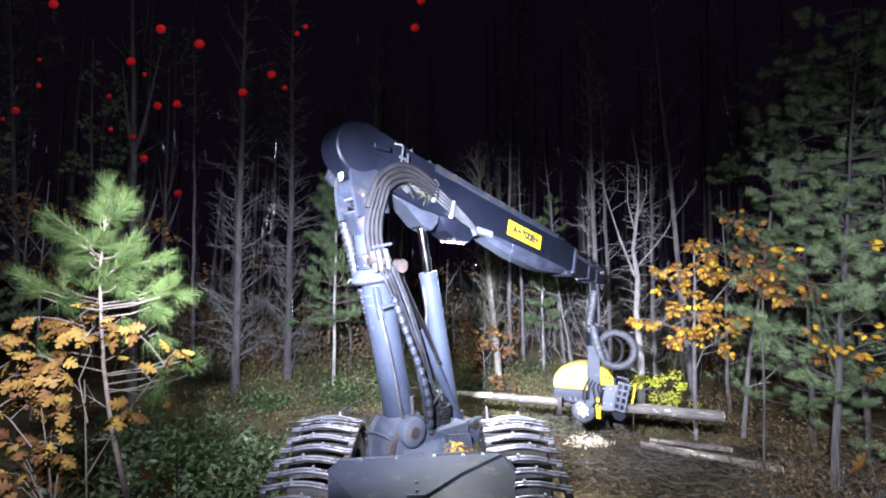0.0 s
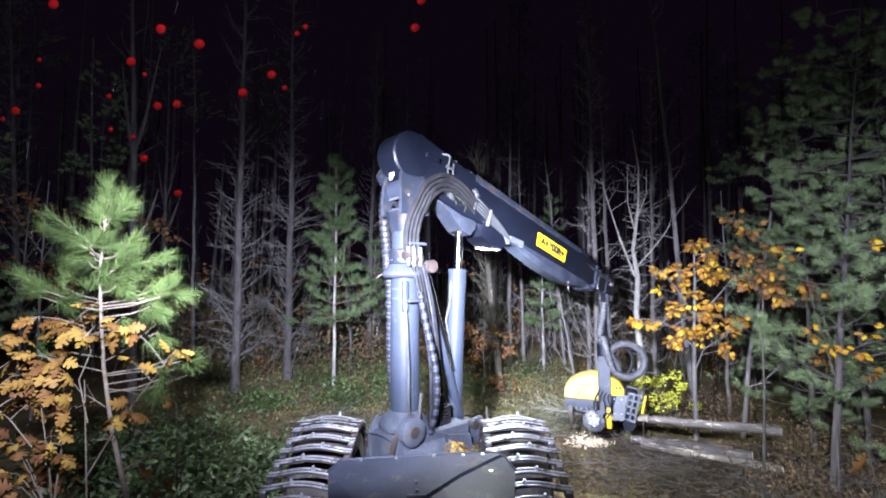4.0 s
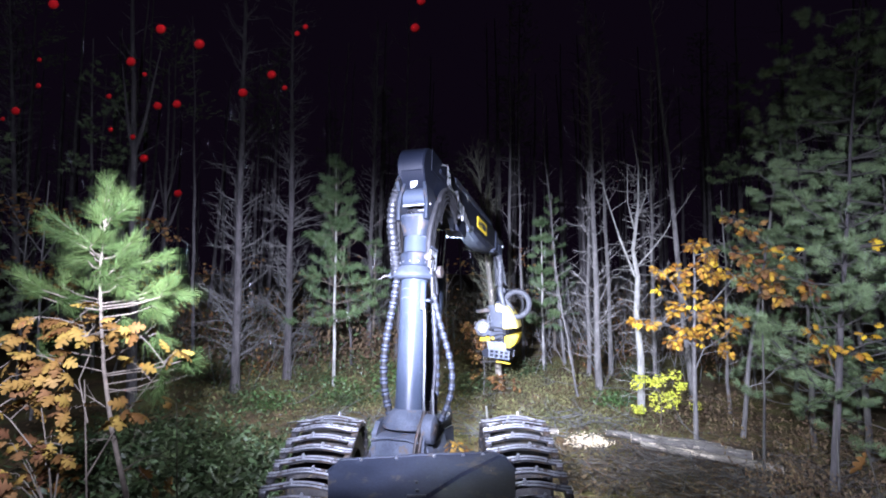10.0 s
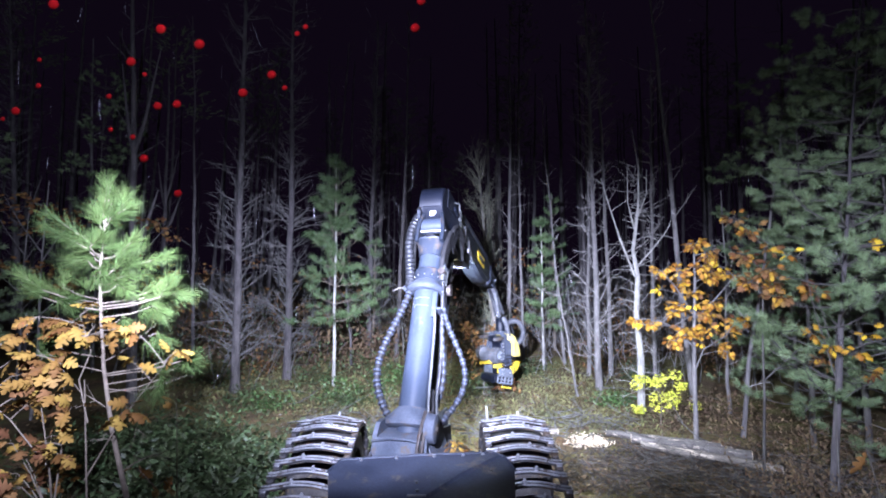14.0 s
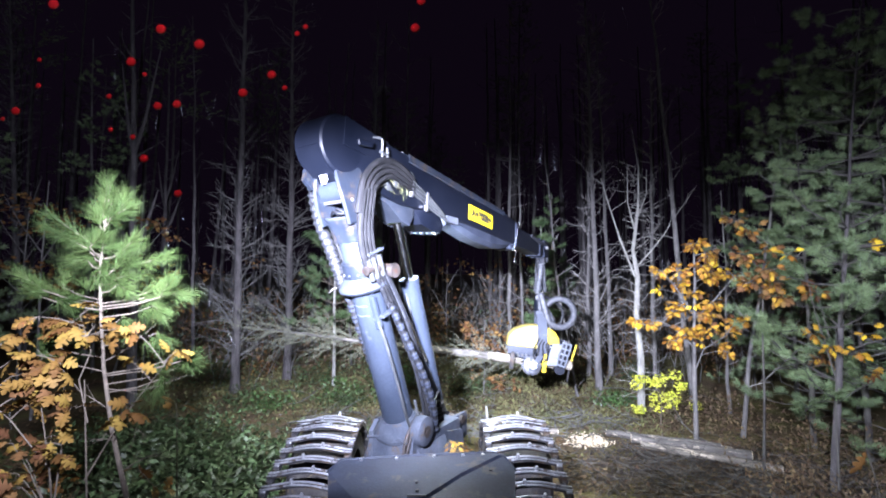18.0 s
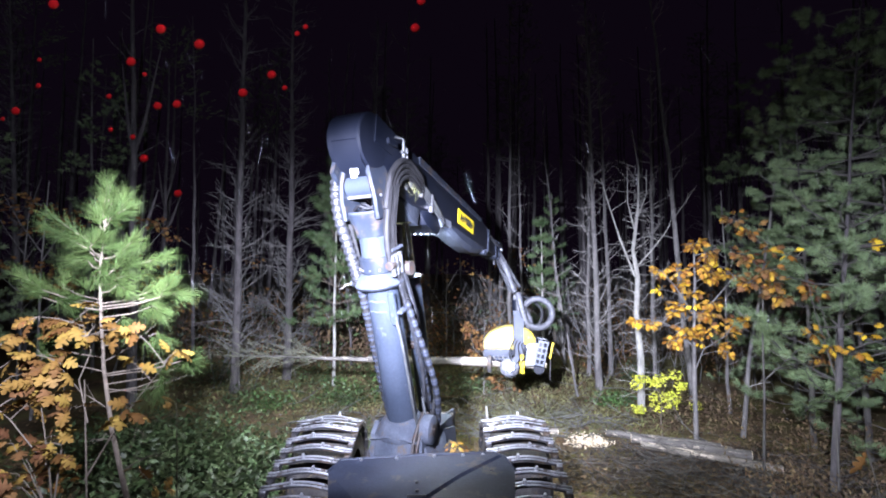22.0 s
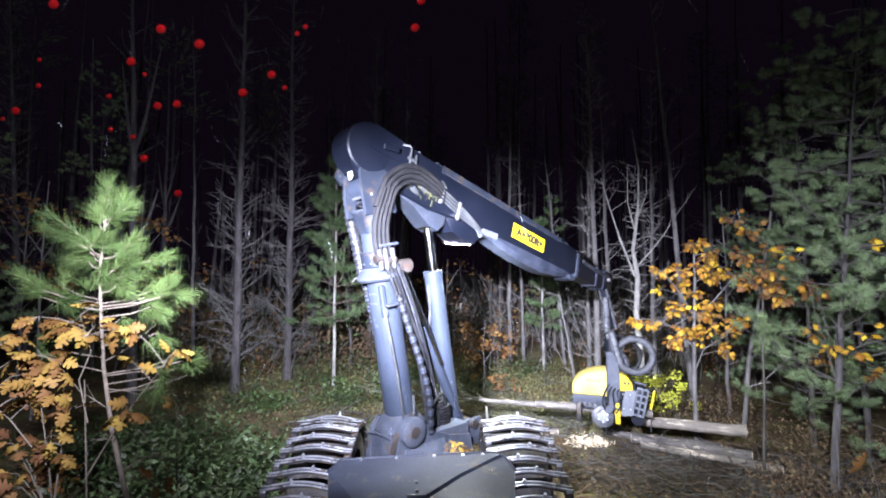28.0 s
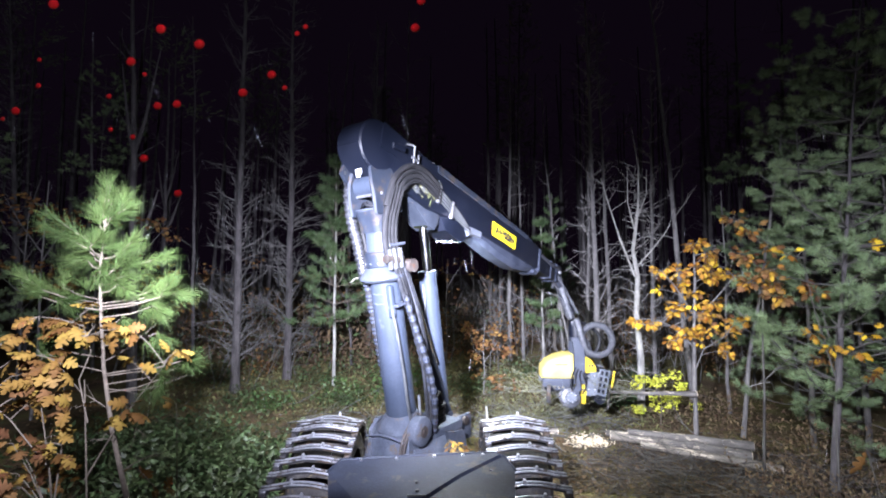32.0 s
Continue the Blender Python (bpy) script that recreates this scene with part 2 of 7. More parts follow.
DUSTY_HOSE = material("dusty_hose", [(0.008, 0.0082, 0.009), (0.019, 0.0187, 0.0195)], 0.65, scale=10, fine=60, bump=0.25, spec=0.2)
# lighter copy of the hose sleeve, making up for weaker light at the head
HEAD_HOSE = material("lightened_hose_wrap", [(0.032, 0.034, 0.04), (0.08, 0.083, 0.092)], 0.5, scale=14, fine=70, bump=0.3, spec=0.4)
SLEEVE = material("silver_spiral_sleeve", [(0.014, 0.015, 0.018), (0.042, 0.044, 0.05)], 0.4, metal=0.2, scale=26, fine=70, bump=0.4, wear=(0.01, 0.0098, 0.0098), wear_at=0.5, spec=0.45)
BELLY_PAINT = material("scuffed_grey_paint", [(0.016, 0.02, 0.031), (0.034, 0.04, 0.056)], 0.48, scale=5, fine=40, bump=0.06, wear=(0.075, 0.076, 0.085), wear_at=0.6, grainy=0.3, spec=0.3)
SILVER = material("galvanised", [(0.06, 0.064, 0.066), (0.11, 0.115, 0.117)], 0.42, metal=0.4, scale=8, fine=60, bump=0.1, spec=0.3)
YELLOW = material("yellow_paint", [(0.5, 0.36, 0.015), (0.58, 0.43, 0.04)], 0.55, scale=3, fine=40, bump=0.05, wear=(0.25, 0.2, 0.1), wear_at=0.68, spec=0.25)
PALE_YELLOW = material("pale_yellow_hood", [(0.45, 0.365, 0.085), (0.51, 0.43, 0.145)], 0.6, scale=3, fine=40, bump=0.05, wear=(0.3, 0.26, 0.14), wear_at=0.66, spec=0.2)
STICKER = material("sticker_yellow", [(0.9, 0.62, 0.01), (0.92, 0.66, 0.02)], 0.45, scale=3, fine=40, bump=0)
INK = material("black_ink", [(0.02, 0.02, 0.02), (0.03, 0.03, 0.03)], 0.5, scale=5, fine=50, bump=0)
WHITE = material("reflective_plate", [(0.32, 0.33, 0.35), (0.46, 0.47, 0.49)], 0.4, scale=6, fine=50, bump=0.1, wear=(0.1, 0.1, 0.1), wear_at=0.6)
LOG_BARK = material("log_bark", [(0.085, 0.078, 0.068), (0.18, 0.168, 0.148)], 0.85, scale=10, fine=45, bump=0.7, stretch=(0.3, 1, 1), wear=(0.52, 0.45, 0.34), wear_at=0.565, spec=0.3)
LOG_PALE = material("fresh_stripped_log", [(0.15, 0.135, 0.112), (0.3, 0.27, 0.215)], 0.75, scale=6, fine=45, bump=0.4, stretch=(0.2, 1, 1), wear=(0.6, 0.52, 0.39), wear_at=0.53, spec=0.25)
CUT_WOOD = material("fresh_cut_wood", [(0.68, 0.55, 0.36), (0.8, 0.7, 0.5)], 0.75, scale=12, fine=60, bump=0.3)


def glowing(name, color, strength):
    """A lamp's lit lens."""
    ma = bpy.data.materials.new(name)
    ma.use_nodes = True
    bs = ma.node_tree.nodes["Principled BSDF"]
    bs.inputs["Base Color"].default_value = (0.8, 0.8, 0.8, 1)
    bs.inputs["Emission Color"].default_value = (*color, 1)
    bs.inputs["Emission Strength"].default_value = strength
    return ma


LED = glowing("lit_led_lens", (0.9, 0.94, 1.0), 33000.0)

# ---- ground ----


def gz(x, y):
    """Height of the forest floor."""
    n = noise.noise(Vector((x * 0.23, y * 0.23, 0.3))) * 0.10 + noise.noise(Vector((x * 0.9, y * 0.9, 4.0))) * 0.045
    return n + max(0.0, y - 11.0) * 0.09 - max(0.0, y - 34.0) * 0.06


def build_ground():
    kit = Kit()
    xs = sorted(set([-160, -110, -75, -50] + [round(-36 + 0.45 * i, 2) for i in range(161)] + [50, 75, 110, 160]))
    ys = sorted(set([-60, -30, -12, -5, -2] + [round(-1 + 0.4 * i, 2) for i in range(100)] + [44, 52, 65, 85, 110, 150]))
    for y in ys:
        for x in xs:
            kit.v.append((x, y, gz(x, y)))
    n = len(xs)
    kit.f = [(j * n + i, j * n + i + 1, (j + 1) * n + i + 1, (j + 1) * n + i) for j in range(len(ys) - 1) for i in range(n - 1)]
    tagged(part("ground", kit, GROUND, sharp=60), "brown forest floor with moss and fallen leaves", "ground", kind="structure")


build_ground()

# ---- trees ----


def spread(rng, a):
    return rng.uniform(-a, a)


def twig_branch(kit, rng, start, direction, length, radius, twigs=3, droop=0.0, sides=4):
    """A crooked branch with a few side twigs. Returns the points along it."""
    pts, d = [Vector(start)], Vector(direction).normalized()
    n = 4
    for i in range(n):
        d = (d + Vector((spread(rng, 0.3), spread(rng, 0.3), spread(rng, 0.32) - droop))).normalized()
        pts.append(pts[-1] + d * (length / n))
    kit.tube(pts, [radius * (1 - 0.75 * i / n) for i in range(n + 1)], sides, caps=False)
    for _ in range(twigs):
        i = rng.randint(1, n - 1)
        d2 = (pts[i + 1] - pts[i]).normalized() + Vector((spread(rng, 0.9), spread(rng, 0.9), spread(rng, 0.7)))
        d2.normalize()
        l2 = length * rng.uniform(0.2, 0.5)
        mid = pts[i] + d2 * l2 * 0.5 + Vector((spread(rng, 0.06), spread(rng, 0.06), spread(rng, 0.06)))
        kit.tube([pts[i], mid, pts[i] + d2 * l2], [radius * 0.45, radius * 0.32, radius * 0.16], 3, caps=False)
    return pts


def trunk_line(rng, height, lean, wobble=0.05, n=12):
    pts, off = [], Vector((0, 0, 0))
    for i in range(n + 1):
        z = -0.15 + (height + 0.15) * i / n
        if 0 < i:
            off += Vector((spread(rng, wobble), spread(rng, wobble), 0))
        pts.append(Vector((lean[0] * z + off.x, lean[1] * z + off.y, z)))
    return pts


def along(pts, z):
    """Point of a trunk line at height z."""
    for a, b in zip(pts, pts[1:]):
        if b.z >= z:
            f = (z - a.z) / max(b.z - a.z, 1e-6)
            return a.lerp(b, f)
    return pts[-1]


def shoot(kit, rng, base, direction, length, count, needle, width, open_angle=0.75):
    """Needles fanning off a shoot, longest needles pointing forwards."""
    base, d = Vector(base), Vector(direction).normalized()
    u = d.orthogonal().normalized()
    w = d.cross(u)
    for _ in range(count):
        s = rng.random() ** 0.8
        a = rng.uniform(0, 2 * math.pi)
        side = u * math.cos(a) + w * math.sin(a)
        o = open_angle * rng.uniform(0.5, 1.25) * (1.1 - 0.45 * s)
        nd = (d * math.cos(o) + side * math.sin(o))
        nd.z -= 0.08
        l = needle * rng.uniform(0.65, 1.1)
        p = base + d * (length * s)
        t = nd.cross(Vector((spread(rng, 1), spread(rng, 1), spread(rng, 1))))
        t = t.normalized() * (width * 0.5) if t.length > 1e-4 else side * width * 0.5
        n = len(kit.v)
        tip = p + nd * l
        kit.v.extend([tuple(p - t), tuple(p + t), tuple(tip)])
        kit.f.append((n, n + 1, n + 2))


def bare_tree(x, y, height, radius, lean, style, seed, m=None, live=0.0, bark=None, forks=(), limbs=0):
    """A slender grey trunk with dead branches; live: share of the top that carries green needles; forks: limbs (foot height, across, tip height)."""
    rng = random.Random(seed)
    tree = thing("dead_branched_pine" if style == "twiggy" else "bare_tree",
                 "slender grey trunk with bare dead branches" if style == "twiggy" else "tall thin grey trunk, almost branchless",
                 "tree", "forest trees", Matrix.Translation((x, y, gz(x, y) - 0.03)))
    pts = trunk_line(rng, height, (lean, spread(rng, 0.02)), 0.035)
    near = y < 16
    kit = Kit()
    kit.tube(pts, [radius * (1.18 if i == 0 else 1.0 - 0.78 * i / (len(pts) - 1)) for i in range(len(pts))], 9, caps=False)
    part("trunk", kit, bark or BARK, tree)
    for z0, across, z1 in forks:
        kit = Kit()
        a = along(pts, z0)
        b = Vector((a.x + across, a.y + 0.1 * across, z1))
        r = radius * (1 - 0.75 * z0 / height)
        kit.tube([a, a.lerp(b, 0.3) + Vector((0.12 * across, 0, 0)), a.lerp(b, 0.65) + Vector((0.06 * across, 0, 0)), b], [r * 0.75, r * 0.62, r * 0.4, r * 0.15], 7, caps=False)
        part("limb", kit, bark or BARK, tree)
    kit = Kit()
    for _ in range(limbs):
        z = rng.uniform(0.7, 5.2)
        a = rng.choice((0.0, math.pi)) + spread(rng, 0.9)
        twig_branch(kit, rng, along(pts, z), (math.cos(a), math.sin(a), rng.uniform(0.45, 1.25)), rng.uniform(0.6, 1.5), rng.uniform(0.011, 0.017), 8, 0.04)
    if limbs:
        tagged(part("branchwork", kit, BARK, tree, "pale lichen-covered dead branches"), kind="stuff")
        kit = Kit()
    if style == "twiggy":
        z = 0.6
        while z < height - 0.4:
            for _ in range(rng.randint(2, 4) if near and x < 0 else rng.randint(1, 2)):
                a = rng.uniform(0, 2 * math.pi)
                l = rng.uniform(0.35, 1.0) ** 1.2 * (1.5 if x < 0 else 1.1) * (1.0 - 0.45 * z / height)
                rise = rng.uniform(0.0, 1.0)
                twig_branch(kit, rng, along(pts, z + spread(rng, 0.1)), (math.cos(a), math.sin(a), rise), l, rng.uniform(0.007, 0.013) if near else 0.011,
                            rng.randint(3, 6) if near else 2, -0.1)
            z += rng.uniform(0.12, 0.3) if near else rng.uniform(0.25, 0.5)
    else:
        z = height * 0.16
        while z < height - 0.4:
            a = rng.uniform(0, 2 * math.pi)
            twig_branch(kit, rng, along(pts, z), (math.cos(a), math.sin(a), rng.uniform(0.2, 1.0)), rng.uniform(0.3, 1.3),
                        rng.uniform(0.007, 0.013), rng.randint(1, 3), -0.05)
            z += rng.uniform(0.25, 0.6)
    # left of the machine a darker twig colour stands in for weaker light
    tagged(part("branchwork", kit, (TWIG_DARK if x < 0 else TWIG) if near else BARK_DIM, tree), kind="stuff")
    if live:
        kit = Kit()
        z = height * (1 - live)
        while z < height:
            for _ in range(3):
                a = rng.uniform(0, 2 * math.pi)
                l = 0.35 + 1.3 * (height - z) / (height * live)
                d = Vector((math.cos(a), math.sin(a), 0.25))
                p = along(pts, z)
                for k in range(6):
                    shoot(kit, rng, p + d * l * (0.3 + 0.1 * k) + Vector((spread(rng, .25), spread(rng, .25), spread(rng, .15))),
                          d + Vector((spread(rng, .8), spread(rng, .8), .3)), 0.25, 16, 0.13, 0.016)
            z += 0.38
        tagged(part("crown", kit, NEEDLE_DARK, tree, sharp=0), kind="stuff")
    return tree


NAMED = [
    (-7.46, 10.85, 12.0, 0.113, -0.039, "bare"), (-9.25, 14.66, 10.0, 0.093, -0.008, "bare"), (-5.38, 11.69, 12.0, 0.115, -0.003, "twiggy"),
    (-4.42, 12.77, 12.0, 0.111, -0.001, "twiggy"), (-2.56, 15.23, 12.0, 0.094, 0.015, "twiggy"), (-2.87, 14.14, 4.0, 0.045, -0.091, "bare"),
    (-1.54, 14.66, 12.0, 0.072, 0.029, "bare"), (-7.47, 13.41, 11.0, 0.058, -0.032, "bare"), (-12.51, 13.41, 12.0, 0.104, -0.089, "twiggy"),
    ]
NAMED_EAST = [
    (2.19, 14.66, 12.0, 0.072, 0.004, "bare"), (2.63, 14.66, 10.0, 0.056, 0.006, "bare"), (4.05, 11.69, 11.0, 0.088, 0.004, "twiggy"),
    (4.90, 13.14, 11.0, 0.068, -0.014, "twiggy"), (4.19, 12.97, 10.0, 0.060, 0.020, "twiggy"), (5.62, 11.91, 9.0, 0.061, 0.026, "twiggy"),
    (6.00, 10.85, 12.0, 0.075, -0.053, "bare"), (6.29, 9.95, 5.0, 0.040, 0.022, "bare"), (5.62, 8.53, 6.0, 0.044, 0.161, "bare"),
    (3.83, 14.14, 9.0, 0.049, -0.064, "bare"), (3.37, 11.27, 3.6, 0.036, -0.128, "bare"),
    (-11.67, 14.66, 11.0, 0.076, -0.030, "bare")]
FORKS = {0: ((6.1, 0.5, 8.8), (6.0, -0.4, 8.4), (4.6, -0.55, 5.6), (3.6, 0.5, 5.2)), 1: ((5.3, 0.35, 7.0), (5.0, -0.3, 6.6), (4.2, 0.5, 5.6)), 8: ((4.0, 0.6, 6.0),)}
# western trunks: weaker lamplight is put into their darker bark
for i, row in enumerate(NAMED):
    bare_tree(*row, seed=100 + i, bark=BARK_DIM, forks=FORKS.get(i, ()), limbs={2: 30, 3: 30, 4: 12}.get(i, 0))
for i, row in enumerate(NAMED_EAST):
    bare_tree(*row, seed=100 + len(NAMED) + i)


def forest_depth():
    """Rows of ever farther trunks that fill the wood."""
    rng = random.Random(5)
    # dark bark dims these far trunks in place of lamp falloff
    kinds = [bare_tree(-9.0 + 4.1 * i, 21.0 + 1.7 * (i % 3), 12.5 + (i % 4), 0.085 + 0.012 * (i % 3), spread(rng, 0.03), "twiggy" if i % 2 == 0 else "bare",
                       40 + i, live=0.3 if i % 3 == 0 else 0.0, bark=BARK_DIM) for i in range(6)]
    # more trunks than needed for the wood: they lift the blacks like haze
    placed = 0
    while placed < 165:
        y = 15.0 + 30.0 * rng.random() ** 1.2
        x = rng.uniform(-1.05, 1.05) * y
        if y < 18 and -9 < x < 9 or x < 0 and rng.random() < 0.25:
            continue
        src = kinds[rng.randrange(6)]
        copy_thing(src, pose(x, y, gz(x, y) - 0.1, rng.uniform(-2, 2), rng.uniform(-2, 2), rng.uniform(0, 360)))
        placed += 1


forest_depth()


def forked_tree():
    """The pale dead tree with a forked, antler-like top."""
    rng = random.Random(77)
    tree = thing("forked_dead_tree", "pale barkless dead tree with forked, antler-like limbs", "tree", "", Matrix.Translation((4.40, 10.07, gz(4.4, 10.07))))
    kit = Kit()
    main = [(0, 0, -0.1), (0.03, 0, 1.2), (-0.04, 0, 2.2), (0.02, 0, 3.0), (-0.07, 0, 3.6), (0.08, 0, 4.6), (0.12, 0, 5.5), (-0.02, 0, 6.5)]
    kit.tube(main, [0.085, 0.072, 0.06, 0.052, 0.04, 0.026, 0.016, 0.006], 10)
    part("trunk", kit, BARK_PALE, tree)
    for pts, r in (([(-0.04, 0, 3.0), (-0.35, 0.05, 3.9), (-0.62, 0.1, 4.9), (-0.72, 0.1, 5.3)], 0.024),
                   ([(-0.02, 0, 3.2), (0.35, 0.0, 3.6), (0.62, -0.05, 3.95), (0.78, -0.05, 4.2)], 0.02),
                   ([(0.0, 0, 4.0), (-0.16, 0.0, 4.7), (-0.14, 0.0, 5.6)], 0.018),
                   ([(0.03, 0, 4.3), (0.28, 0.0, 4.9), (0.3, 0.0, 5.5)], 0.015)):
        kit = Kit()
        kit.tube(pts, [r * (1 - 0.7 * i / (len(pts) - 1)) for i in range(len(pts))], 7)
        for i in range(len(pts) - 1):
            twig_branch(kit, rng, Vector(pts[i]).lerp(Vector(pts[i + 1]), 0.6), (spread(rng, 1), spread(rng, 1), 0.6), 0.45, r * 0.35, 2)
        part("limb", kit, BARK_PALE, tree)
    kit = Kit()
    for _ in range(120):
        z = rng.uniform(0.3, 5.6)
        a = rng.uniform(0, 6.28)
        twig_branch(kit, rng, (0, 0, z), (math.cos(a), math.sin(a), rng.uniform(-0.1, 0.8)), rng.uniform(0.12, 0.7) ** 1.2, 0.008, 2)
    tagged(part("branchwork", kit, BARK_PALE, tree), kind="stuff")


forked_tree()


def young_pine(x, y, height, lean, seed, whorls, needle=0.14, width=0.005, count=120, crown_from=0.4, reach=0.9, stem=0.028, label="", mat=None, bark=None):
    rng = random.Random(seed)
    tree = thing("young_pine", label or "young green pine with long needles on whorled branches", "tree", "young pines", Matrix.Translation((x, y, gz(x, y) - 0.02)))
    pts = trunk_line(rng, height, lean, 0.02, 10)
    kit = Kit()
    kit.tube(pts, [stem * (1.0 - 0.75 * i / 10) for i in range(11)], 8)
    part("trunk", kit, bark or BARK_RED, tree)
    crown, wood = Kit(), Kit()
    for k in range(whorls):
        f = k / max(whorls - 1, 1)
        z = height * (crown_from + (1 - crown_from) * f * 0.93)
        l = reach * (1.0 - 0.72 * f) * rng.uniform(0.85, 1.1)
        n = rng.randint(4, 6)
        a0 = rng.uniform(0, 6.28)
        for j in range(n):
            a = a0 + 6.28 * j / n + spread(rng, 0.3)
            ll = l * rng.uniform(0.7, 1.1)
            d = Vector((math.cos(a), math.sin(a), 0.18 + 0.4 * f))
            bp = twig_branch(wood, rng, along(pts, z), d, ll, 0.011 * (1.2 - 0.6 * f), 0, -0.06, 5)
            e = (bp[-1] - bp[-2]).normalized()
            shoot(crown, rng, bp[-2], e + Vector((0, 0, 0.25)), ll * 0.28 + 0.08, count, needle, width, 1.0)
            for _ in range(4 if ll > 0.45 else 2):
                i = rng.randint(1, 3)
                side = e.cross(Vector((0, 0, 1))) * rng.choice((-1, 1))
                d2 = e + side * rng.uniform(0.6, 1.1) + Vector((0, 0, 0.25))
                q = bp[i] + d2.normalized() * ll * 0.22
                wood.tube([bp[i], q], [0.006, 0.004], 4, caps=False)
                shoot(crown, rng, q - d2.normalized() * 0.05, d2, 0.16, int(count * 0.9), needle * 0.95, width, 1.0)
    shoot(crown, rng, pts[-2], Vector((lean[0], lean[1], 1)), height * 0.1, count, needle, width, 0.6)
    tagged(part("branchwork", wood, BARK_RED, tree), kind="stuff")
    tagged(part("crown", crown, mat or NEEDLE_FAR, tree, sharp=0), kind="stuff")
    return tree


def near_sapling():
    """The sapling beside the machine: a leaning stem and brush-like long-needled shoots; shoots as foot x, z and tip x, z."""
    rng = random.Random(11)
    tree = thing("young_pine", "young pine with long green needles in brush-like tufts", "tree", "young pines", Matrix.Translation((-2.40, 3.4, gz(-2.4, 3.4) - 0.02)))
    kit = Kit()
    line = SAPLING_STEM
    kit.tube(line, [0.021, 0.019, 0.0155, 0.013, 0.011, 0.0095, 0.007, 0.004], 9)
    part("trunk", kit, BARK_RED, tree)
    crown, wood = Kit(), Kit()
    for fx, fz, tx, tz in SHOOTS_TOP + SHOOTS_LOW:
        depth = (0.07 if fz < 3.1 else -0.04) + spread(rng, 0.17)
        b = Vector((tx, depth + spread(rng, 0.06), tz))
        a = Vector((fx, depth * 0.7, fz))
        root = along(line, min(max(fz - 0.05 - 0.10 * abs(fx + 0.2), 1.2), line[-2].z))
        wood.tube([root, root.lerp(a, 0.55) + Vector((0, 0, -0.02)), a, a.lerp(b, 0.8)], [0.0055, 0.005, 0.004, 0.0025], 6, caps=False)
        d = b - a
        shoot(crown, rng, a - d * 0.15, d, d.length * 0.85, int(120 + 330 * d.length), 0.165, 0.0040, 0.72)
        # lesser shoots beside and behind it
        for _ in range(3):
            side = Vector((d.z, spread(rng, 0.8), -d.x)).normalized() * rng.choice((-1, 1))
            p = root.lerp(a, rng.uniform(0.6, 1.0)) + Vector((0, rng.uniform(-0.03, 0.16), 0))
            shoot(crown, rng, p, d.normalized() + side * 0.8, 0.09, 48, 0.145, 0.0040, 0.75)
    for z, ex, ez in ((1.95, -0.6, 2.1), (1.8, 0.3, 1.95), (1.65, -0.4, 1.75), (1.5, 0.35, 1.7), (2.3, 0.2, 2.45), (2.1, 0.35, 2.2)):
        p = along(line, z)
        twig_branch(wood, rng, p, Vector((ex, spread(rng, 0.2), ez)) - p, (Vector((ex, 0, ez)) - p).length * 1.1, 0.005, 4)
    tagged(part("branchwork", wood, BARK_RED, tree), kind="stuff")
    tagged(part("crown", crown, NEEDLE, tree, sharp=0), kind="stuff")


SAPLING_STEM = [Vector((0.11, 0, 1.07)), Vector((0.06, 0, 1.33)), Vector((-0.07, 0, 1.79)), Vector((-0.16, 0, 2.26)), Vector((-0.21, 0, 2.72)), Vector((-0.23, 0, 3.00)), Vector((-0.21, 0, 3.40)), Vector((-0.18, 0, 3.69))]
# shoots of the crown: foot across and up, tip across and up
SHOOTS_TOP = [(-0.20, 3.40, -0.17, 3.78), (-0.21, 3.39, -0.29, 3.59), (-0.13, 3.38, 0.08, 3.51), (-0.15, 3.44, -0.10, 3.64), (-0.33, 3.24, -0.64, 3.47), (-0.33, 3.16, -0.72, 3.37), (-0.35, 3.12, -0.57, 3.24), (-0.39, 3.07, -0.53, 3.08), (-0.22, 3.16, -0.10, 3.27), (-0.26, 3.19, -0.32, 3.33), (-0.07, 3.14, 0.08, 3.27), (-0.01, 3.05, 0.24, 3.14), (-0.10, 3.00, -0.02, 3.11), (-0.15, 2.93, -0.06, 2.95), (-0.21, 3.05, -0.18, 2.86), (-0.21, 3.35, -0.26, 3.47), (-0.18, 3.52, -0.21, 3.69), (-0.34, 3.14, -0.43, 3.31)]
SHOOTS_LOW = [(-0.68, 2.84, -0.96, 3.01), (-0.63, 2.81, -0.85, 2.95), (-0.64, 2.86, -0.67, 3.00), (-0.72, 2.79, -0.88, 2.87), (0.02, 2.81, 0.25, 2.93), (0.05, 2.79, 0.28, 2.81), (0.28, 2.79, 0.39, 2.96), (0.19, 2.72, 0.31, 2.64), (0.07, 2.77, 0.19, 2.66), (0.28, 2.81, 0.39, 2.79), (-0.11, 2.63, -0.05, 2.49), (-0.51, 2.77, -0.36, 2.70), (-0.08, 2.56, -0.17, 2.53), (-0.58, 2.42, -0.61, 2.44), (-0.72, 2.33, -0.84, 2.39), (0.35, 2.24, 0.53, 2.37), (0.44, 2.31, 0.52, 2.29), (0.30, 2.31, 0.25, 2.24), (0.26, 2.17, 0.25, 2.02), (0.20, 2.51, 0.25, 2.40), (-0.29, 2.95, -0.17, 2.91), (-0.07, 2.88, 0.04, 2.84)]
near_sapling()
young_pine(-2.97, 12.25, 6.3, (0.004, 0.0), 12, 10, 0.22, 0.012, 80, 0.28, 1.3, 0.05, "young pine with a thin pale stem and a green crown", None, BARK_PALE)
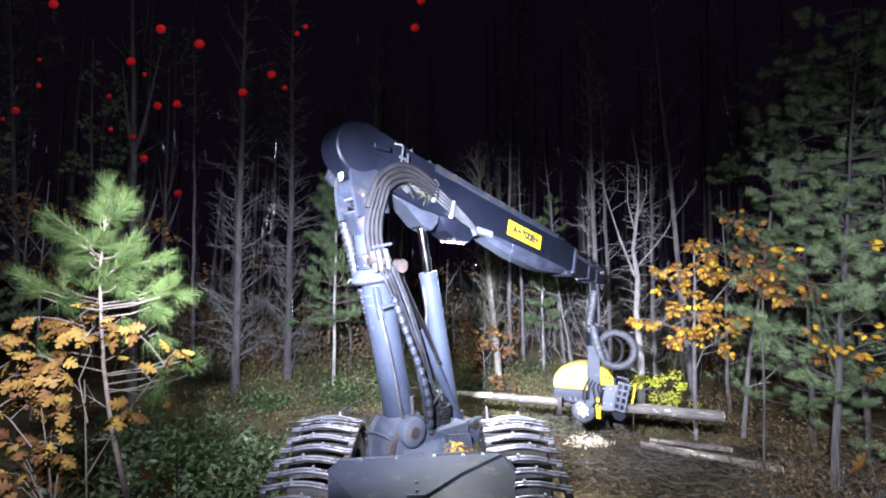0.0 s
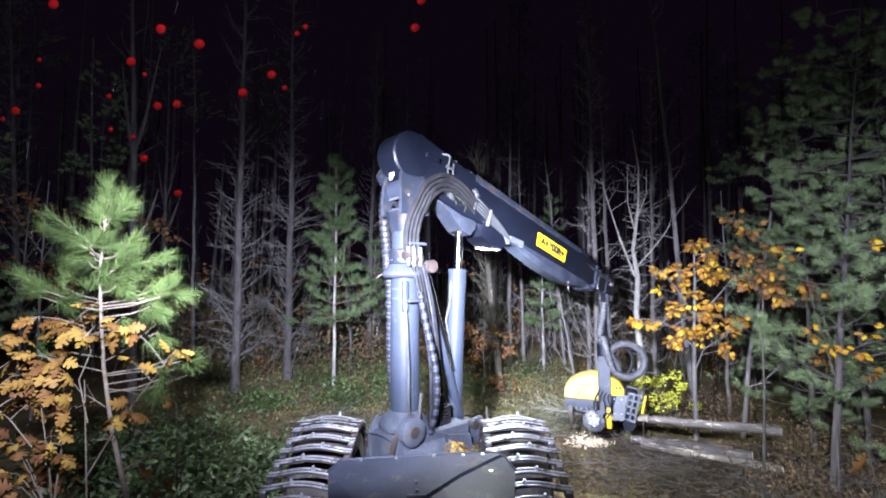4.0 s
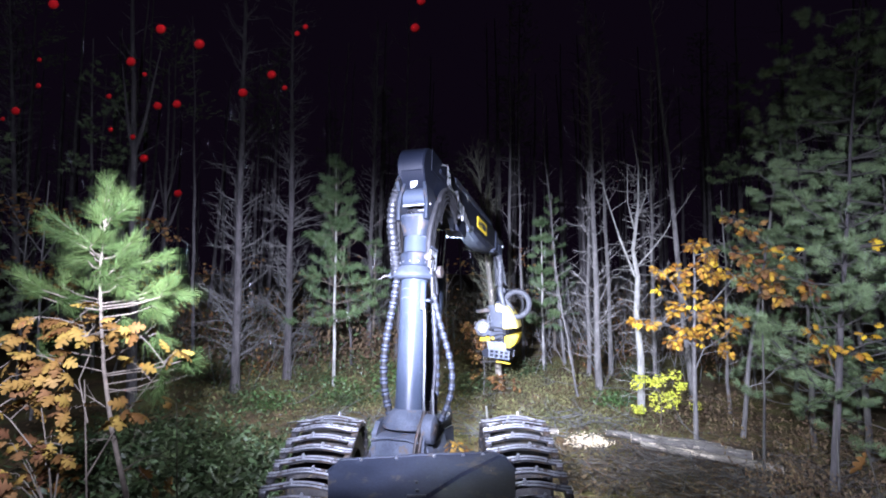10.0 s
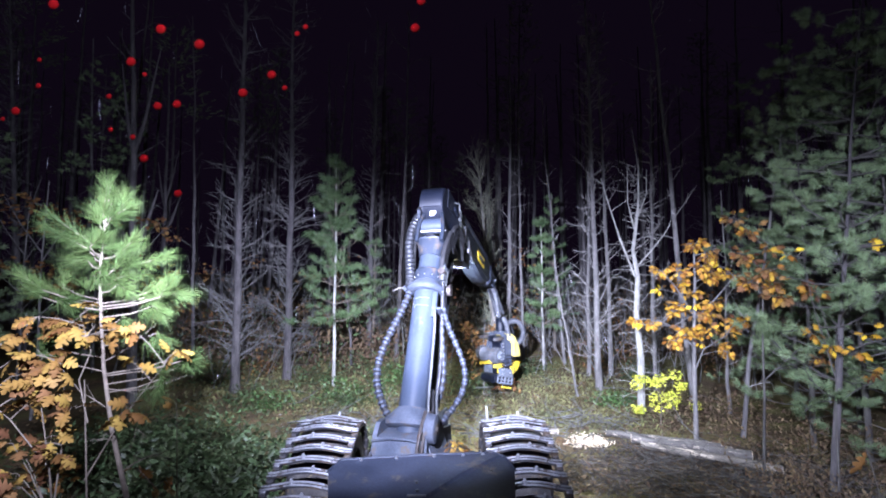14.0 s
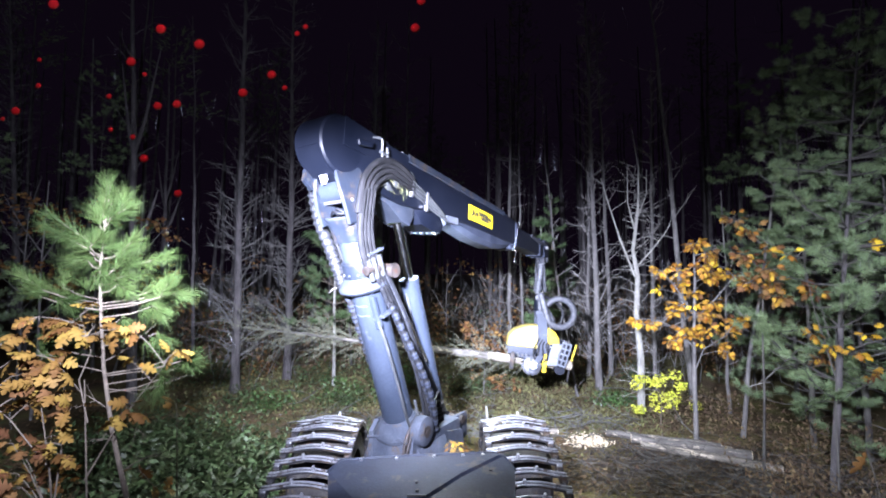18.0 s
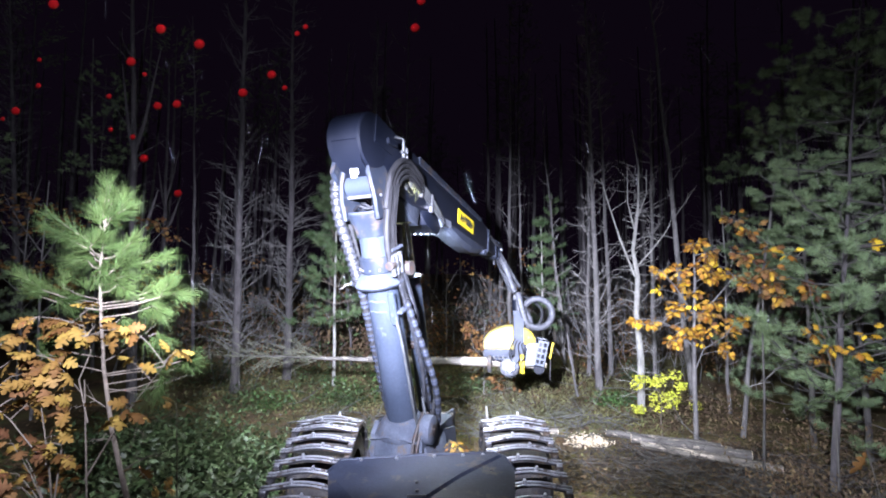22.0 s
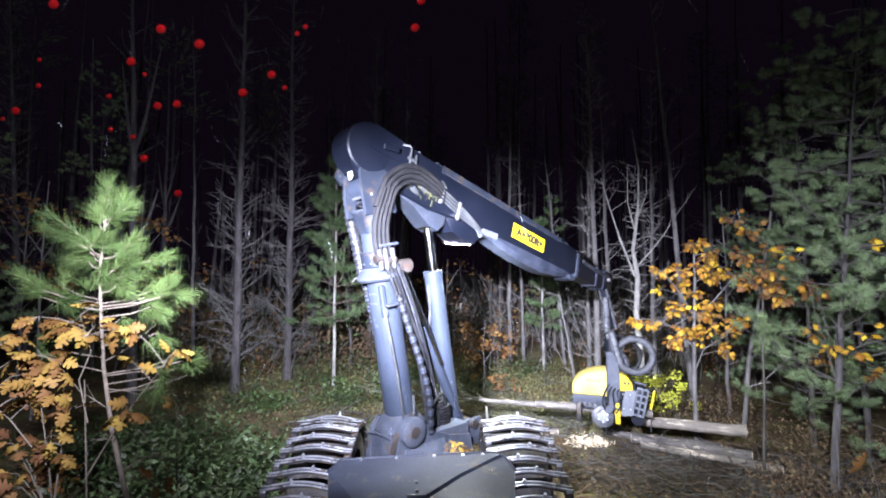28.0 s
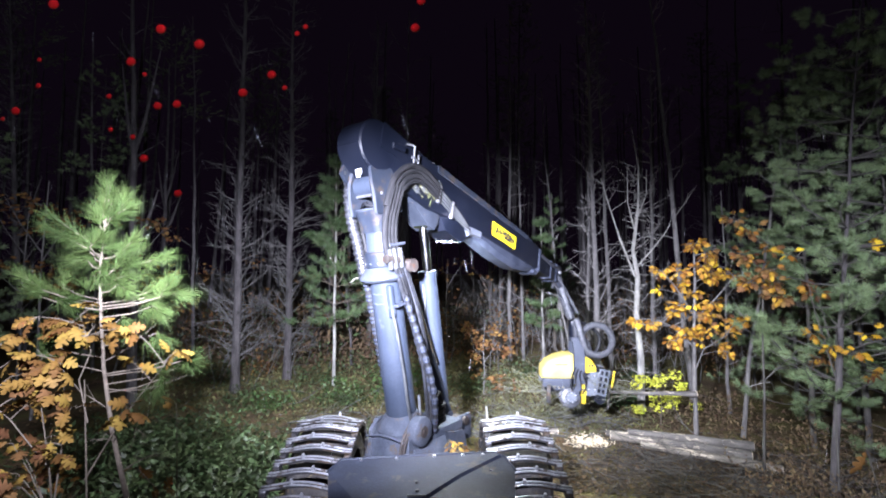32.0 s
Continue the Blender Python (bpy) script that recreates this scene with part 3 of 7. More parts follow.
young_pine(3.03, 13.51, 4.6, (0.0, 0.0), 13, 7, 0.2, 0.013, 60, 0.3, 0.55, 0.045, "thin young pine with sparse green tufts", None, BARK_PALE)
young_pine(4.0, 16.0, 5.6, (0.0, 0.0), 14, 8, 0.16, 0.014, 50, 0.25, 0.9, 0.05, "young green pine among grey trunks")
young_pine(-2.4, 15.2, 4.0, (0.0, 0.0), 15, 6, 0.16, 0.014, 50, 0.35, 0.8, 0.04, "young green pine among grey trunks")
young_pine(-11.5, 9.5, 6.5, (0.0, 0.0), 16, 9, 0.16, 0.012, 60, 0.3, 1.5, 0.06, "dark young pine at the clearing's edge", NEEDLE_DARK)


def conifer(x, y, height, reach, seed, start=0.1, lean=0.0, label="tall green pine with soft tufted boughs", fine=1.0, bark=None, gap=0.39):
    """A soft-needled pine: layered boughs that end in upturned tufts; fine: share of the full number of needles."""
    rng = random.Random(seed)
    tree = thing("conifer", label, "tree", "conifers", Matrix.Translation((x, y, gz(x, y) - 0.05)))
    pts = trunk_line(rng, height, (lean, 0), 0.02, 10)
    kit = Kit()
    kit.tube(pts, [0.006 + 0.048 * (1.0 - 0.1 * i) ** 1.7 for i in range(11)], 9)
    part("trunk", kit, bark or BARK_DARK, tree)
    crown, wood = Kit(), Kit()
    z = height * start
    while z < height * 0.98:
        f = z / height
        for _ in range(rng.randint(3, 5)):
            a = rng.uniform(0, 6.28)
            l = (reach * (1 - f) ** 0.55 + 0.1) * rng.uniform(0.4, 1.2)
            d = Vector((math.cos(a), math.sin(a), rng.uniform(-0.05, 0.35)))
            bp = twig_branch(wood, rng, along(pts, z), d, l, 0.013, 0, -0.02, 4)
            for k in range(int(2 + l * 5)):
                s = rng.uniform(0.25, 1.0) ** 0.5 * 3.98
                i = int(s)
                p = bp[i].lerp(bp[i + 1], s - i)
                e = (bp[i + 1] - bp[i]).normalized()
                side = e.cross(Vector((0, 0, 1))).normalized() * rng.choice((-1, 1))
                d2 = (e + side * rng.uniform(0.1, 1.3) + Vector((0, 0, rng.uniform(0.0, 0.7)))).normalized()
                q = p + d2 * rng.uniform(0.06, 0.28)
                wood.tube([p, q], [0.004, 0.003], 3, caps=False)
                shoot(crown, rng, q - d2 * 0.03, d2, rng.uniform(0.06, 0.15), int(105 * fine), 0.115, 0.0055 / fine ** 0.5, 1.05)
                shoot(crown, rng, q, d2 + Vector((spread(rng, 0.9), spread(rng, 0.9), rng.uniform(0.0, 0.6))), 0.08, int(50 * fine), 0.105, 0.0055 / fine ** 0.5, 1.05)
        z += gap * rng.uniform(0.72, 1.28)
    tagged(part("branchwork", wood, BARK_DARK, tree), kind="stuff")
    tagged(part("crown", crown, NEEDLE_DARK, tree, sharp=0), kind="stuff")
    return tree


conifer(5.35, 6.3, 8.5, 1.35, 21, 0.15, 0.12, bark=BARK_DIM, gap=0.3)
conifer(6.9, 6.9, 7.2, 1.7, 22, 0.03, gap=0.33)
conifer(6.5, 8.0, 7.2, 1.5, 23, 0.05)
conifer(7.9, 8.6, 7.2, 2.2, 24)
conifer(6.9, 7.4, 7.4, 1.5, 26, 0.4)
conifer(8.6, 11.0, 9.0, 2.2, 27)
conifer(-13.0, 11.5, 9.0, 2.2, 25, fine=0.35)
conifer(-10.5, 13.5, 9.5, 2.0, 28, fine=0.35)
conifer(-9.8, 8.6, 6.0, 1.8, 29, fine=0.5)


def oak_leaf_mesh(name, mat, size, wide=1.0, lobed=True):
    """A leaf with deep rounded lobes, or a plain oval one, slightly cupped."""
    half = [(0.0, 0.008), (0.14, 0.02), (0.2, 0.15), (0.27, 0.16), (0.3, 0.06), (0.4, 0.29), (0.5, 0.33), (0.51, 0.10), (0.63, 0.32), (0.71, 0.29), (0.72, 0.09), (0.85, 0.17), (1.0, 0.0)] if lobed else [
        (0.0, 0.005), (0.1, 0.08), (0.3, 0.2), (0.5, 0.24), (0.7, 0.19), (0.88, 0.09), (1.0, 0.0)]
    verts, faces = [], []
    for x, w in half:
        w *= wide
        bend = 0.14 * math.sin(x * 3.0)
        verts += [(x * size, -w * size, (bend - 0.35 * w) * size), (x * size, 0, bend * size), (x * size, w * size, (bend - 0.25 * w) * size)]
    for i in range(len(half) - 1):
        a = 3 * i
        faces += [(a, a + 1, a + 4, a + 3), (a + 1, a + 2, a + 5, a + 4)]
    return Kit().add(verts, faces).mesh(name, mat, 60)


def leaf_pose(rng, p, out):
    d = (Vector(out) + Vector((spread(rng, 1.2), spread(rng, 1.2), spread(rng, 0.8) - 0.6))).normalized()
    m = d.to_track_quat("X", "Z").to_matrix().to_4x4()
    return Matrix.Translation(p) @ m @ pose(0, 0, 0, rng.uniform(-60, 60), 0, 0)


def leafy_oak(name, label, x, y, stems, leaf_mesh, leaves, seed, twig=None, cluster=0.16):
    """Stems as point lists in the tree's space; leaves gather round the twig ends."""
    rng = random.Random(seed)
    tree = thing(name, label, "tree" if "bush" not in name else "bush", "", Matrix.Translation((x, y, gz(x, y) - 0.02)))
    ends = []
    for pts, r in stems:
        kit = Kit()
        kit.tube(pts, [r * (1 - 0.7 * i / (len(pts) - 1)) for i in range(len(pts))], 6)
        for i in range(1, len(pts)):
            a, b = Vector(pts[i - 1]), Vector(pts[i])
            for _ in range(3):
                q = a.lerp(b, rng.uniform(0.3, 1.0))
                d = Vector((spread(rng, 1), spread(rng, 0.6), spread(rng, 0.35) + 0.1)).normalized()
                l = rng.uniform(0.12, 0.4)
                kit.tube([q, q + d * l * 0.5 + Vector((0, 0, 0.02)), q + d * l], [r * 0.3, r * 0.22, r * 0.12], 4, caps=False)
                if i > 1 or len(pts) == 2:
                    ends.append((q + d * l, d))
        part("stem", kit, twig or BARK_RED, tree)
    for _ in range(leaves):
        p, d = rng.choice(ends)
        ob = new("leaf", rng.choice(leaf_mesh) if isinstance(leaf_mesh, tuple) else leaf_mesh)
        ob.parent = tree
        ob.matrix_basis = leaf_pose(rng, p + Vector((spread(rng, cluster), spread(rng, cluster), spread(rng, cluster * 0.7))), d)
    return tree


def cluster_oak(name, label, x, y, stems, clusters, meshes, seed, bark=None):
    """Stems as point lists; clusters of leaves (across, up, reach, leaves) at the ends of twigs."""
    rng = random.Random(seed)
    tree = thing(name, label, "tree", "", Matrix.Translation((x, y, 0)))
    kits, lines = [], []
    for pts, r in stems:
        kit = Kit()
        kit.tube([(p[0], p[1], p[2] + (gz(x, y) - 0.02 if p[2] == 0 else 0)) for p in pts], [r * (1 - 0.7 * i / (len(pts) - 1)) for i in range(len(pts))], 6)
        kits.append(kit)
        lines += [(len(kits) - 1, Vector(pts[i]).lerp(Vector(pts[i + 1]), f)) for i in range(len(pts) - 1) for f in (0.4, 0.7, 1.0)]
    for cx, cz, reach, count, *own in clusters:
        c = Vector((cx, spread(rng, 1.4 * reach), cz + 0.25 * reach))
        k, foot = min(lines, key=lambda e: (e[1] - c).length + (0.5 if e[1].z > c.z else 0.0))
        mid = foot.lerp(c, 0.55) + Vector((0, 0, 0.06 * (c - foot).length))
        r = 0.003 + 0.006 * reach / 0.1 * 0.5
        kits[k].tube([foot, mid, c], [r, r * 0.75, r * 0.4], 5, caps=False)
        d = (c - mid).normalized()
        for _ in range(count):
            out = (d * 0.5 + Vector((spread(rng, 1), spread(rng, 1), spread(rng, 0.7) - 0.35))).normalized()
            p = c + out * reach * rng.uniform(0.05, 0.75)
            kits[k].tube([c, p], [r * 0.3, r * 0.2], 3, caps=False)
            ob = new("leaf", own[0] if own else rng.choice(meshes))
            ob.parent = tree
            q = (out + Vector((spread(rng, 0.3), spread(rng, 0.3), -0.35 + spread(rng, 0.3)))).to_track_quat("X", "Z").to_matrix().to_4x4()
            ob.matrix_basis = Matrix.Translation(p) @ q @ pose(0, 0, 0, rng.uniform(-75, 75), 0, 0) @ Matrix.Scale(rng.uniform(0.75, 1.15), 4)
    for kit in kits:
        part("stem", kit, bark or BARK_RED, tree)
    return tree


LEAF_BROWN = oak_leaf_mesh("oak_leaf", OAK_LEAF, 0.135)
LEAF_GOLD = oak_leaf_mesh("gold_leaf", GOLD_LEAF, 0.125, 1.15)
LEAF_AMBER = oak_leaf_mesh("amber_leaf", AMBER_LEAF, 0.12, 1.15)
LEAF_RUST = oak_leaf_mesh("rust_leaf", RUST_LEAF, 0.13, 1.15)
LEAF_SMALL = oak_leaf_mesh("small_leaf", YELLOW_LEAF, 0.06, 1.25, False)
LEFT_CLUSTERS = [(-0.22, 2.64, 0.07, 6), (-0.10, 2.59, 0.09, 11), (-0.03, 2.55, 0.07, 8), (-0.13, 2.51, 0.06, 6), (0.06, 2.55, 0.06, 5), (0.11, 2.71, 0.04, 3), (0.19, 2.52, 0.06, 6), (0.34, 2.55, 0.07, 6), (0.44, 2.53, 0.05, 5), (0.42, 2.31, 0.04, 3), (0.65, 2.36, 0.04, 3), (0.72, 2.40, 0.03, 2), (0.35, 1.96, 0.07, 8), (0.39, 2.00, 0.04, 3)]
BUSH_CLUSTERS = [(-0.02, 2.36, 0.09, 14), (0.07, 2.30, 0.09, 14), (-0.08, 2.26, 0.09, 12), (0.03, 2.19, 0.08, 10), (-0.02, 2.08, 0.08, 8), (-0.20, 2.08, 0.09, 12), (-0.26, 2.02, 0.08, 10), (-0.13, 2.02, 0.06, 5), (0.12, 1.96, 0.05, 5), (0.22, 2.02, 0.06, 5), (0.08, 2.11, 0.06, 5), (-0.33, 2.43, 0.07, 7), (-0.25, 2.34, 0.08, 7), (-0.27, 2.21, 0.08, 7), (0.02, 1.75, 0.08, 7), (0.14, 1.71, 0.07, 7), (0.10, 1.83, 0.05, 3), (0.13, 2.36, 0.06, 5)]
LOW_CLUSTERS = [(-0.24, 1.71, 0.07, 4), (-0.17, 1.67, 0.05, 3), (-0.18, 1.50, 0.08, 5), (-0.07, 1.44, 0.08, 5), (-0.23, 1.39, 0.09, 6), (-0.01, 1.39, 0.06, 4), (0.89, 1.39, 0.05, 4), (0.69, 1.54, 0.04, 3), (0.99, 2.02, 0.05, 3)]
cluster_oak("oak_sapling", "oak sapling holding dry tan-brown lobed leaves", -2.64, 3.25,
            [([(0.35, 0, 0), (0.16, 0, 0.9), (0.1, 0, 1.7), (0.06, 0, 2.2)], 0.010), ([(0.1, 0, 1.9), (0.02, 0, 2.2), (0.08, 0.02, 2.4), (0.0, 0, 2.66)], 0.006),
             ([(0.1, 0, 1.5), (0.3, 0.05, 1.9), (0.6, 0.05, 2.3)], 0.006)], LEFT_CLUSTERS, (LEAF_BROWN,), 31)
cluster_oak("oak_sapling", "leaning oak sapling thick with dry tan leaves", -2.80, 3.2,
            [([(0.3, 0, 0), (0.15, 0, 0.9), (0.05, 0, 1.6), (-0.05, 0, 2.1)], 0.010), ([(0.05, 0, 1.6), (-0.2, -0.05, 1.95), (-0.45, -0.05, 2.15)], 0.006),
             ([(0.1, 0, 1.4), (0.1, 0.05, 1.9), (0.06, 0.05, 2.3)], 0.006)], BUSH_CLUSTERS, (LEAF_BROWN, LEAF_BROWN, LEAF_BROWN, LEAF_RUST), 41)
cluster_oak("oak_sapling", "low oak sapling with rusty leaves in the shade", -2.9, 3.3,
            [([(0, 0, 0), (-0.02, 0, 0.6), (0.1, 0, 1.2)], 0.010), ([(0, 0, 0.5), (0.5, 0.05, 0.9), (1.0, 0, 1.2)], 0.006)], LOW_CLUSTERS, (LEAF_BROWN, LEAF_RUST), 38)
GOLD_CLUSTERS = [(-0.27, 3.54, 0.16, 18), (0.02, 3.37, 0.18, 21), (-0.14, 3.14, 0.16, 18), (-0.78, 3.08, 0.13, 13), (-0.49, 3.05, 0.15, 16), (-0.35, 2.85, 0.14, 16), (0.17, 2.96, 0.18, 21), (0.55, 3.02, 0.15, 16), (0.75, 2.99, 0.14, 10), (-0.02, 2.50, 0.16, 16), (-0.37, 2.42, 0.16, 18), (-0.60, 2.33, 0.14, 16), (-0.23, 2.30, 0.15, 18), (0.20, 2.28, 0.16, 16), (-1.16, 2.19, 0.12, 13), (-0.87, 2.16, 0.13, 16), (0.45, 2.13, 0.14, 13), (0.36, 1.99, 0.14, 10)]
GOLD_LOW = [(-0.75, 2.06, 0.15, 16), (-0.93, 1.84, 0.15, 16), (-0.53, 1.95, 0.15, 18), (-0.30, 2.00, 0.15, 16), (0.09, 1.75, 0.13, 13), (0.05, 1.64, 0.1, 8), (0.28, 2.14, 0.12, 10), (-0.64, 1.84, 0.13, 13), (-0.41, 2.68, 0.12, 10)]
AMBER_CLUSTERS = [(-0.93, 2.75, 0.09, 7), (-0.46, 2.81, 0.06, 4), (0.22, 3.16, 0.12, 9), (-1.31, 2.13, 0.07, 5), (-0.18, 1.79, 0.06, 4), (-0.38, 2.47, 0.06, 4)]
RUST_CLUSTERS = [(0.01, 2.86, 0.17, 16), (0.19, 2.79, 0.17, 16), (0.30, 2.65, 0.14, 12), (0.89, 2.72, 0.14, 12), (1.01, 1.75, 0.14, 12), (1.24, 1.70, 0.12, 8), (-0.02, 3.19, 0.16, 10), (0.11, 3.05, 0.16, 12), (-0.16, 3.28, 0.12, 8), (1.47, 1.61, 0.12, 6), (-0.10, 3.61, 0.15, 8), (-0.23, 3.80, 0.15, 8), (0.22, 3.33, 0.14, 6)]
YELLOW_CLUSTERS = [(0.19, 2.16, 0.09, 6), (0.31, 2.03, 0.07, 5), (0.57, 1.96, 0.09, 6), (-0.28, 3.25, 0.1, 4), (0.86, 2.18, 0.06, 3), (1.02, 3.47, 0.08, 4), (0.71, 1.92, 0.06, 3), (0.98, 2.30, 0.08, 4)]
cluster_oak("oak_tree", "young oak with layered golden orange autumn leaves", 4.75, 8.1,
            [([(-0.08, 0.3, 0), (-0.1, 0.25, 1.0), (-0.1, 0.2, 2.0), (-0.1, 0.1, 2.9), (-0.15, 0, 3.6)], 0.045), ([(-0.1, 0.2, 1.7), (-0.6, 0.0, 2.1), (-1.05, -0.1, 2.3)], 0.018),
             ([(-0.1, 0.2, 2.3), (-0.5, 0, 2.8), (-0.8, -0.1, 3.1)], 0.018), ([(-0.1, 0.2, 2.2), (0.2, 0, 2.6), (0.5, -0.1, 3.0)], 0.018),
             ([(-0.1, 0.2, 1.3), (-0.05, 0.0, 1.7), (0.3, -0.1, 1.95)], 0.014)],
            [(cx, cz, 1.15 * reach, int(1.8 * n)) for cx, cz, reach, n in GOLD_CLUSTERS] + [(cx + 0.25, cz, 1.15 * reach, int(1.8 * n)) for cx, cz, reach, n in GOLD_LOW] + [(cx + 0.15, cz, reach, n, LEAF_AMBER) for cx, cz, reach, n in AMBER_CLUSTERS],
            (LEAF_GOLD, LEAF_GOLD, LEAF_GOLD, LEAF_RUST), 32, BARK)
cluster_oak("oak_tree", "oak with rusty brown leaves among the pines", 4.6, 6.6,
            [([(0.3, 0.4, 0), (0.3, 0.3, 1.2), (0.25, 0.2, 2.2), (0.2, 0, 3.4)], 0.022), ([(0.3, 0.3, 1.4), (0.6, 0, 1.9), (1.0, -0.1, 2.1)], 0.012)], [(cx, cz, 1.2 * reach, 2 * n) for cx, cz, reach, n in RUST_CLUSTERS], (LEAF_RUST, LEAF_RUST, LEAF_GOLD), 33, BARK_DARK)
cluster_oak("oak_tree", "slender oak with a few bright yellow leaves before the pines", 4.9, 6.05,
            [([(0.4, 0.1, 0), (0.42, 0.1, 0.9), (0.45, 0.1, 1.6), (0.5, 0.1, 2.3)], 0.014), ([(0.45, 0.1, 1.6), (0.2, 0.1, 2.6), (0.1, 0.1, 3.3)], 0.009)], [(cx, cz, 1.2 * reach, int(1.6 * n)) for cx, cz, reach, n in YELLOW_CLUSTERS], (LEAF_AMBER, LEAF_AMBER, LEAF_GOLD), 46, BARK_DARK)
# added seedling: carries a windscreen leaf out to where the lamps reach it
cluster_oak("oak_sapling", "thin added seedling that holds up one withered leaf", 3.3, 3.4,
            [([(0.05, 0, 0), (0.02, 0.02, 0.5), (0.0, 0, 1.0), (-0.15, 0, 1.69)], 0.006)], [], (LEAF_RUST,), 47, BARK_DARK)
withered = new("withered_leaf", oak_leaf_mesh("withered_leaf", OAK_LEAF, 0.23, 0.7))
withered.matrix_basis = Matrix.Translation((3.15, 3.398, 1.667)) @ pose(0, 0, 0, 0, 128.6, 0) @ pose(0, 0, 0, 75, 0, 0)
tagged(withered, "withered grey-brown windscreen leaf, set farther out on an added seedling", "leaf")
leafy_oak("oak_tree", "small oak with faded brown leaves beside a pine stem", 1.02, 11.4,
          [([(0, 0, 0), (0.03, 0, 0.6), (0.0, 0, 1.2), (0.05, 0, 1.9)], 0.02),
           ([(0, 0, 0.8), (0.2, -0.1, 1.1), (0.35, -0.2, 1.4)], 0.01), ([(0, 0, 0.9), (-0.25, -0.1, 1.2), (-0.35, -0.2, 1.6)], 0.01)], LEAF_RUST, 220, 34, BARK, 0.14)
leafy_oak("leafy_bush", "low bush with rusty brown leaves", 1.0, 11.2,
          [([(0, 0, 0), (0.1, 0, 0.3), (0.0, 0, 0.6)], 0.01), ([(0, 0, 0), (0.35, 0, 0.3), (0.6, -0.05, 0.45)], 0.008)], LEAF_RUST, 60, 45, BARK_RED, 0.15)
for k, (ox, oy) in enumerate(((-6.6, 14.2), (-4.0, 15.6), (1.9, 15.0), (-8.4, 12.6), (0.1, 14.6), (7.4, 13.4))):
    leafy_oak("oak_sapling", "oak sapling with dull brown leaves among the trunks", ox, oy,
              [([(0, 0, 0), (0.03, 0, 0.9), (0.0, 0, 1.8), (0.05, 0, 3.4)], 0.025), ([(0, 0, 1.4), (0.5, -0.1, 1.9), (0.9, -0.2, 2.3)], 0.012),
               ([(0, 0, 1.6), (-0.4, -0.1, 2.3), (-0.8, -0.2, 2.9)], 0.012), ([(0, 0, 2.4), (0.3, -0.1, 2.9), (0.7, -0.2, 3.4)], 0.012)], LEAF_RUST, 90, 140 + k, BARK, 0.25)
for k, (ox, oy) in enumerate(((-8.8, 9.7), (-7.5, 10.9), (-10.6, 11.2))):
    leafy_oak("oak_tree", "slender oak with dull rusty leaves at the wood's edge", ox, oy,
              [([(0, 0, 0), (0.05, 0, 1.5), (0.0, 0, 3.2), (0.05, 0, 5.2)], 0.035), ([(0, 0, 2.2), (0.6, -0.1, 2.7), (1.1, -0.2, 2.9)], 0.014),
               ([(0, 0, 2.6), (-0.5, -0.1, 3.1), (-1.0, -0.2, 3.4)], 0.014), ([(0, 0, 3.4), (0.4, -0.1, 3.9), (0.8, -0.2, 4.3)], 0.014), ([(0, 0, 3.6), (-0.4, -0.1, 4.2), (-0.7, -0.2, 4.8)], 0.014)],
              LEAF_RUST, 200, 160 + k, BARK, 0.24)
leafy_oak("yellow_bush", "small bush with bright yellow leaves", 4.5, 9.4,
          [([(0, 0, 0), (0.03, 0, 0.4), (0.0, 0, 0.75), (-0.05, 0, 0.98)], 0.01), ([(0, 0, 0.3), (0.2, 0, 0.5), (0.4, -0.05, 0.55)], 0.007),
           ([(0, 0, 0.2), (-0.15, 0, 0.3), (-0.28, 0, 0.28)], 0.007), ([(0, 0, 0.5), (0.12, 0, 0.75), (0.18, 0, 0.9)], 0.007), ([(0, 0, 0.55), (-0.08, 0, 0.8), (-0.16, 0, 0.92)], 0.007)], LEAF_SMALL, 850, 35, BARK_RED, 0.115)
leafy_oak("leafy_bush", "low bush with rusty brown leaves", -4.4, 5.1,
          [([(0, 0, 0), (0.1, 0, 0.4), (0.0, 0, 0.9)], 0.01), ([(0, 0, 0), (0.45, 0, 0.4), (0.8, -0.05, 0.6)], 0.008),
           ([(0, 0, 0), (-0.35, 0, 0.35), (-0.6, 0, 0.8)], 0.008)], LEAF_BROWN, 70, 36, BARK_RED, 0.15)


def scatter(name, label, category, mat, areas, count, size, lift, tilt, seed, quad=True):
    """Loose leaves over patches (x, y, radius x, radius y, height)."""
    rng = random.Random(seed)
    kit = Kit()
    for _ in range(count):
        cx, cy, rx, ry, h = rng.choice(areas)
        x, y = cx + rng.gauss(0, 0.45) * rx, cy + rng.gauss(0, 0.45) * ry
        if y < 5.6 and -1.75 < x < 1.25:
            continue
        z = gz(x, y) + lift + rng.random() ** 1.5 * h
        m = Matrix.Translation((x, y, z)) @ pose(0, 0, 0, spread(rng, tilt), spread(rng, tilt), rng.uniform(0, 360))
        s = size * rng.uniform(0.6, 1.4)
        vs = [(-s, 0, 0), (-0.1 * s, -0.42 * s, -0.1 * s), (s, 0, 0), (-0.1 * s, 0.42 * s, -0.06 * s)]
        kit.add([m @ Vector(v) for v in vs], [(0, 1, 2), (0, 2, 3)])
    return tagged(part(name, kit, mat, sharp=0), label, category, kind="stuff")


